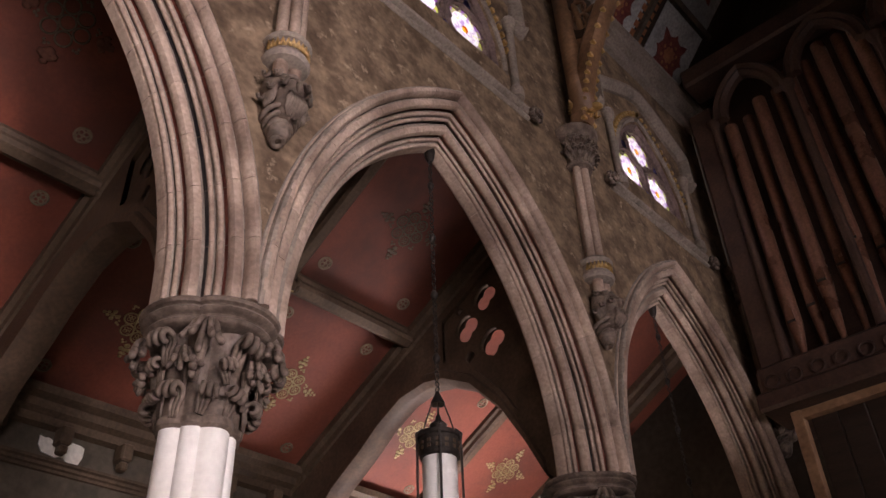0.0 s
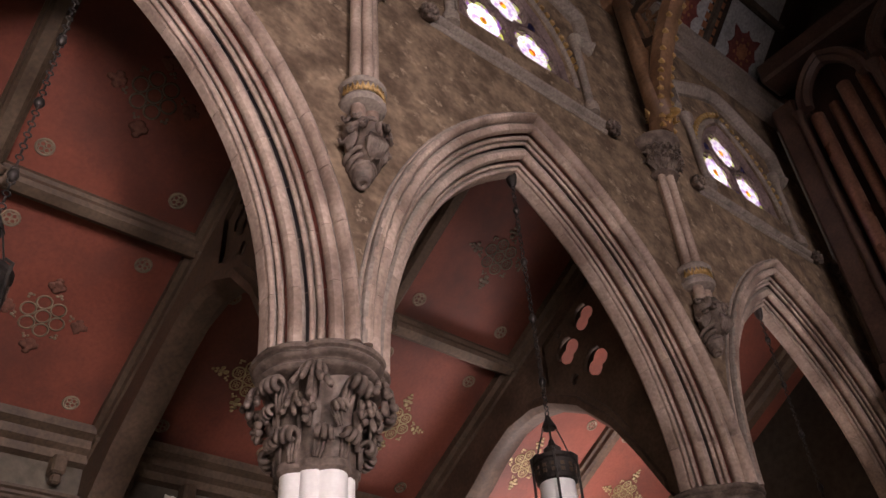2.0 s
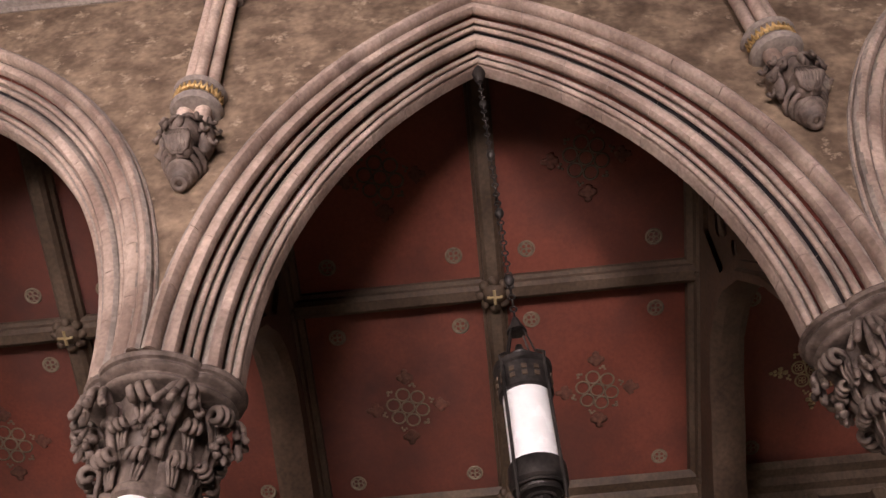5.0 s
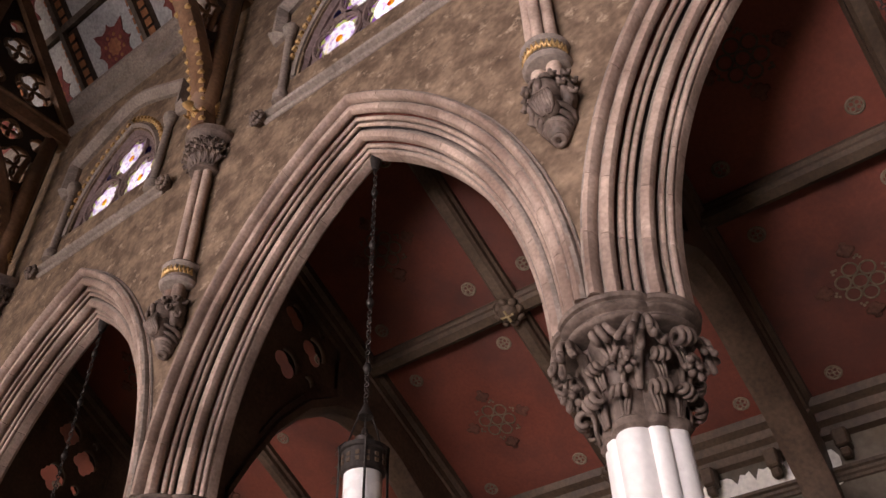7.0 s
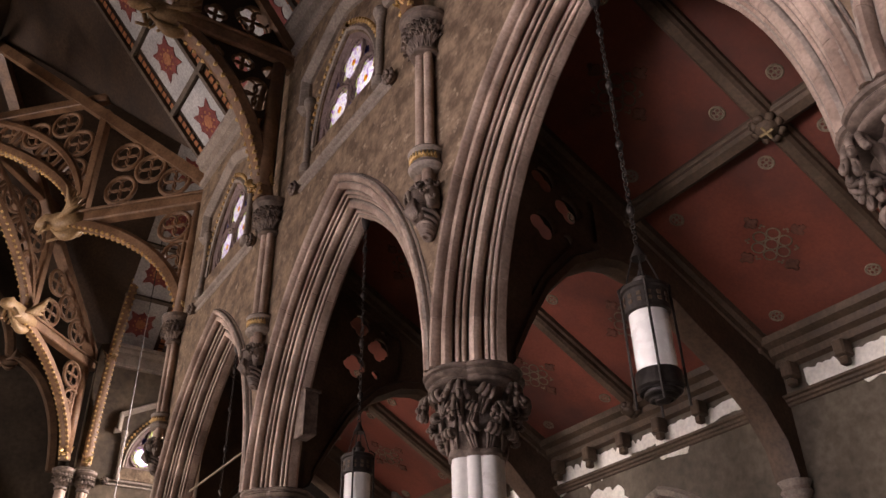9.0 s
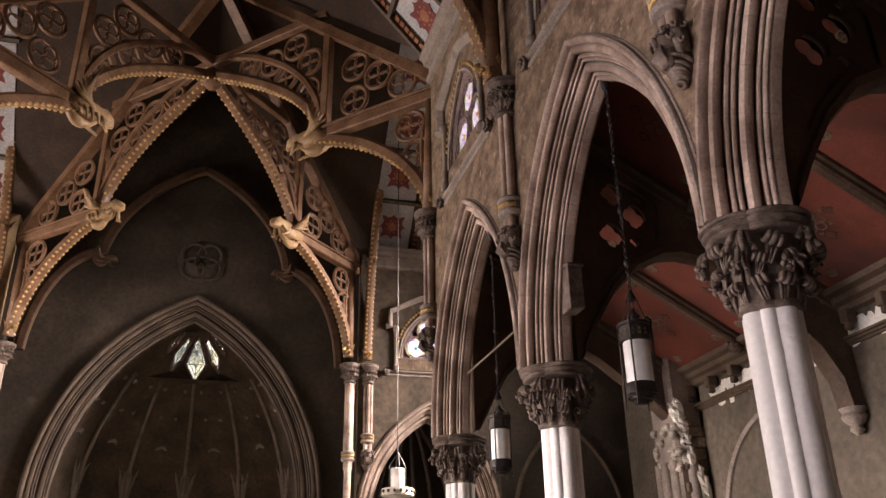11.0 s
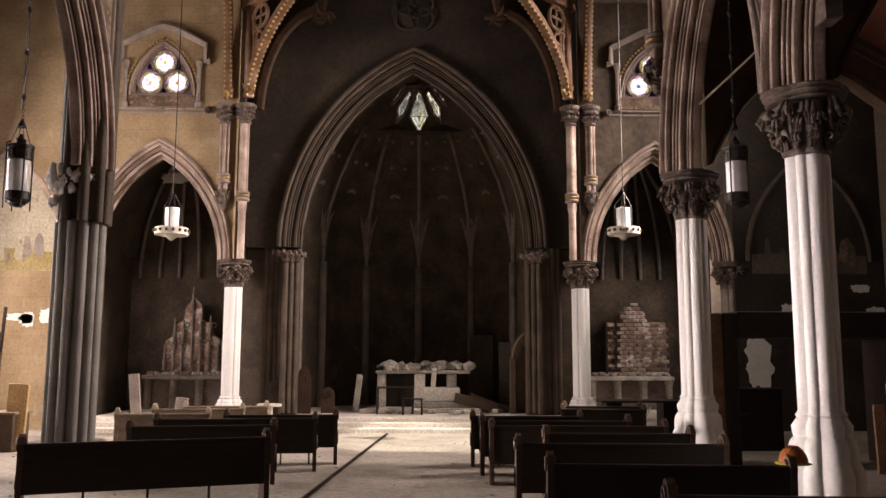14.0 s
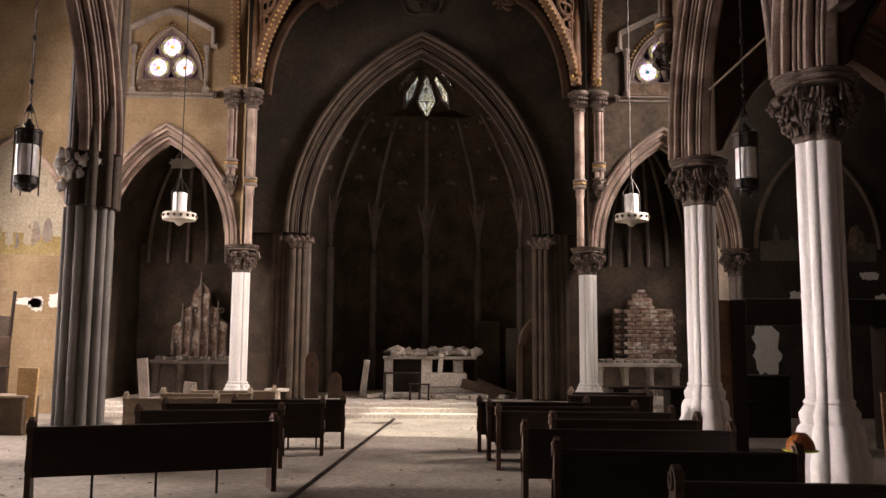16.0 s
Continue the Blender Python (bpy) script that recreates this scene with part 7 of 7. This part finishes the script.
for k, (x, y, a, w, h, m) in enumerate(((-7.85, 17.2, 0.04, 0.42, 1.35, PINE), (-9.6, 19.6, 0.0, 0.34, 2.0, OAK_DIM), (-10.1, 19.8, -0.5, 0.55, 2.2, DUSTY), (-9.9, 19.9, 0.06, 0.3, 2.5, BEAM), (-9.75, 20.0, 0.05, 0.06, 3.1, PEW), (-5.7, 21.2, 0.1, 0.3, 0.9, STONE_PLAIN), (-6.5, 20.6, -0.1, 0.25, 1.5, STONE_PLAIN))):
    tagged(part("leaning_board", Geo().box((-w / 2, -0.04, 0), (w / 2, 0.04, h), 0.01), m, None, "", at=Matrix.Translation((x, y, FZ + 0.02)) @ Matrix.Rotation(a, 4, "Y")), "loose board leaning among clutter", "board", "leaning boards")
rnd = random.Random(8)
g = Geo()
for k in range(240):
    x, y, s = rnd.choice((rnd.uniform(-8, -4), rnd.uniform(-4, 4))), rnd.uniform(8, 21), rnd.uniform(0.008, 0.035)
    g.box((x - s, y - s, FZ), (x + s, y + s * 0.8, FZ + s * 0.7), s * 0.3, None)
tagged(part("floor_debris", g, RUBBLE, None, "scattered plaster crumbs on the church floor"), "", "debris", "", "stuff")
g = Geo()
for (xa, ya), (xb, yb) in (((-1.2, 9.5), (-0.45, 21.5)),):
    d = Vector((xb - xa, yb - ya)).normalized()
    n = Vector((-d.y, d.x)) * 0.05
    g.add([(xa + n.x, ya + n.y, FZ + 0.004), (xa - n.x, ya - n.y, FZ + 0.004), (xb - n.x, yb - n.y, FZ + 0.004), (xb + n.x, yb + n.y, FZ + 0.004)], [(0, 1, 2, 3)])
    n2 = n * 0.3
    g.tube([(xa, ya, FZ + 0.015), (xb, yb, FZ + 0.015)], 0.015, 6)
structure("floor_joint", g, PEW, "dark metal joint strip in the aisle floor", "floor joint")

# ---- iron tie bar between the last two arches ----
g = Geo().tube([(4.58, 11.49, 5.72), (4.58, 9.26, 5.71)], 0.018, 6)
structure("tie_bar", g, STENCIL, "thin straight iron tie bar across the last arch", "bar", 1)

# ---- organ gallery at the west end ----
org = thing("organ", "dark organ case with tall brown painted pipes", "organ", "", "", Matrix.Translation((0.2, -11.6, 6.95)))
part("case_side", Geo().box((3.55, -0.9, 0.25), (3.95, 0.05, 4.9), 0.04), CASE, org, "carved dark oak side")
part("base_rail", Geo().box((-3.9, -0.9, -0.1), (4.0, 0.12, 0.28), 0.05), CASE, org, "moulded gallery front")
ring_mesh = Geo().ring((0, 0.14, 0.02), 0.09, 0.02, (0, 1, 0), 12, 5).mesh("carved_ring", CASE, 1)
for k in range(26):
    part("carved_ring", ring_mesh, None, org, at=Matrix.Translation((3.8 - 0.3 * k, 0, 0)))
part("soffit", Geo().box((-3.95, -1.2, -0.35), (4.05, 0.2, -0.1), 0.04), CASE, org)
part("back_board", Geo().box((-3.6, -0.85, 0.28), (3.6, -0.75, 6.2), 0.01), CASE, org)
for k in range(26):
    x = 3.38 - 0.265 * k
    row = k % 9
    foot = 0.55 + 0.20 * (4 - abs(row - 4))
    r = 0.085 if k % 2 else 0.105
    topz = 4.4 + 0.9 * math.sin(min(k, 12) / 12 * math.pi / 2)
    p = part("pipe", Geo().lathe([(0.03, 0.28), (r, foot + 0.25), (r, topz)], (x, -0.12 - 0.12 * (k % 2), 0), 14), PIPE, org, "", 40)
    part("mouth", Geo().slab([(x - 0.06, foot + 0.27), (x + 0.06, foot + 0.27), (x + 0.05, foot + 0.42), (x, foot + 0.55), (x - 0.05, foot + 0.42)], 0, 0.02, lambda a, b, d: (a, -0.12 - 0.12 * (k % 2) + r - 0.004 + d, b)), PIPE, p)
    part("lip", Geo().box((x - 0.055, -0.12 - 0.12 * (k % 2) + r - 0.01, foot + 0.24), (x + 0.055, -0.12 - 0.12 * (k % 2) + r + 0.012, foot + 0.275)), IRON, p)
for k, (c, w) in enumerate(((2.95, 0.62), (1.7, 0.66), (0.4, 0.66), (-0.9, 0.66))):
    g = Geo()
    for q in (1, -1):
        arch_sweep(g, [(0, 0.0), (0, 0.10), (0.06, 0.16), (0.12, 0.12), (0.18, 0.16), (0.24, 0.08), (0.24, 0)], w * 0.62, 0.65, 4.5 + 0.12 * k, lambda u, z, d: (c + u, -0.05 + d, z), 0, 1, 10, q)
        g.lathe([(0.06, 0.28), (0.05, 0.5), (0.05, 4.35), (0.09, 4.45), (0.10, 4.52)], (c + q * w, 0.05, 0), 10)
    part("pipe_arch", g, CASE, org, "carved pointed pipe arch on shafts", 40)
part("cresting", Geo().box((-3.6, -0.6, 5.6), (3.9, 0.0, 6.0), 0.05), CASE, org)
for x0, z0, x1, z1 in ((3.03, 0.0, 3.03, 5.42), (3.08, 5.34, -1.5, 5.42)):
    g = Geo().box((x0 - 0.05, -9.07, FZ if z0 == 0 else z0), (x0 + 0.05, -8.95, z1), 0.006) if z0 == 0 else Geo().box((x1, -9.06, z0), (x0, -8.96, z1), 0.006)
    tagged(part("timber_post" if z0 == 0 else "timber_rail", g, OAK, None, ""), "bare pine prop standing under the organ gallery" if z0 == 0 else "bare pine rail nailed under the organ gallery", "timber", "pine props")

# Dark boards added where the space under the gallery just falls black.
gs = thing("gallery_dark_fill", "dark boards added to blacken the space under the organ gallery", "screen", "", "", Matrix.Translation((0, -9.12, FZ)))
for k in range(18):
    part("board", Geo().box((2.96 - 0.25 * k - 0.24, -0.03, 0), (2.96 - 0.25 * k, 0.0 + 0.006 * (k % 2), 5.30), 0.006), PEW, gs)
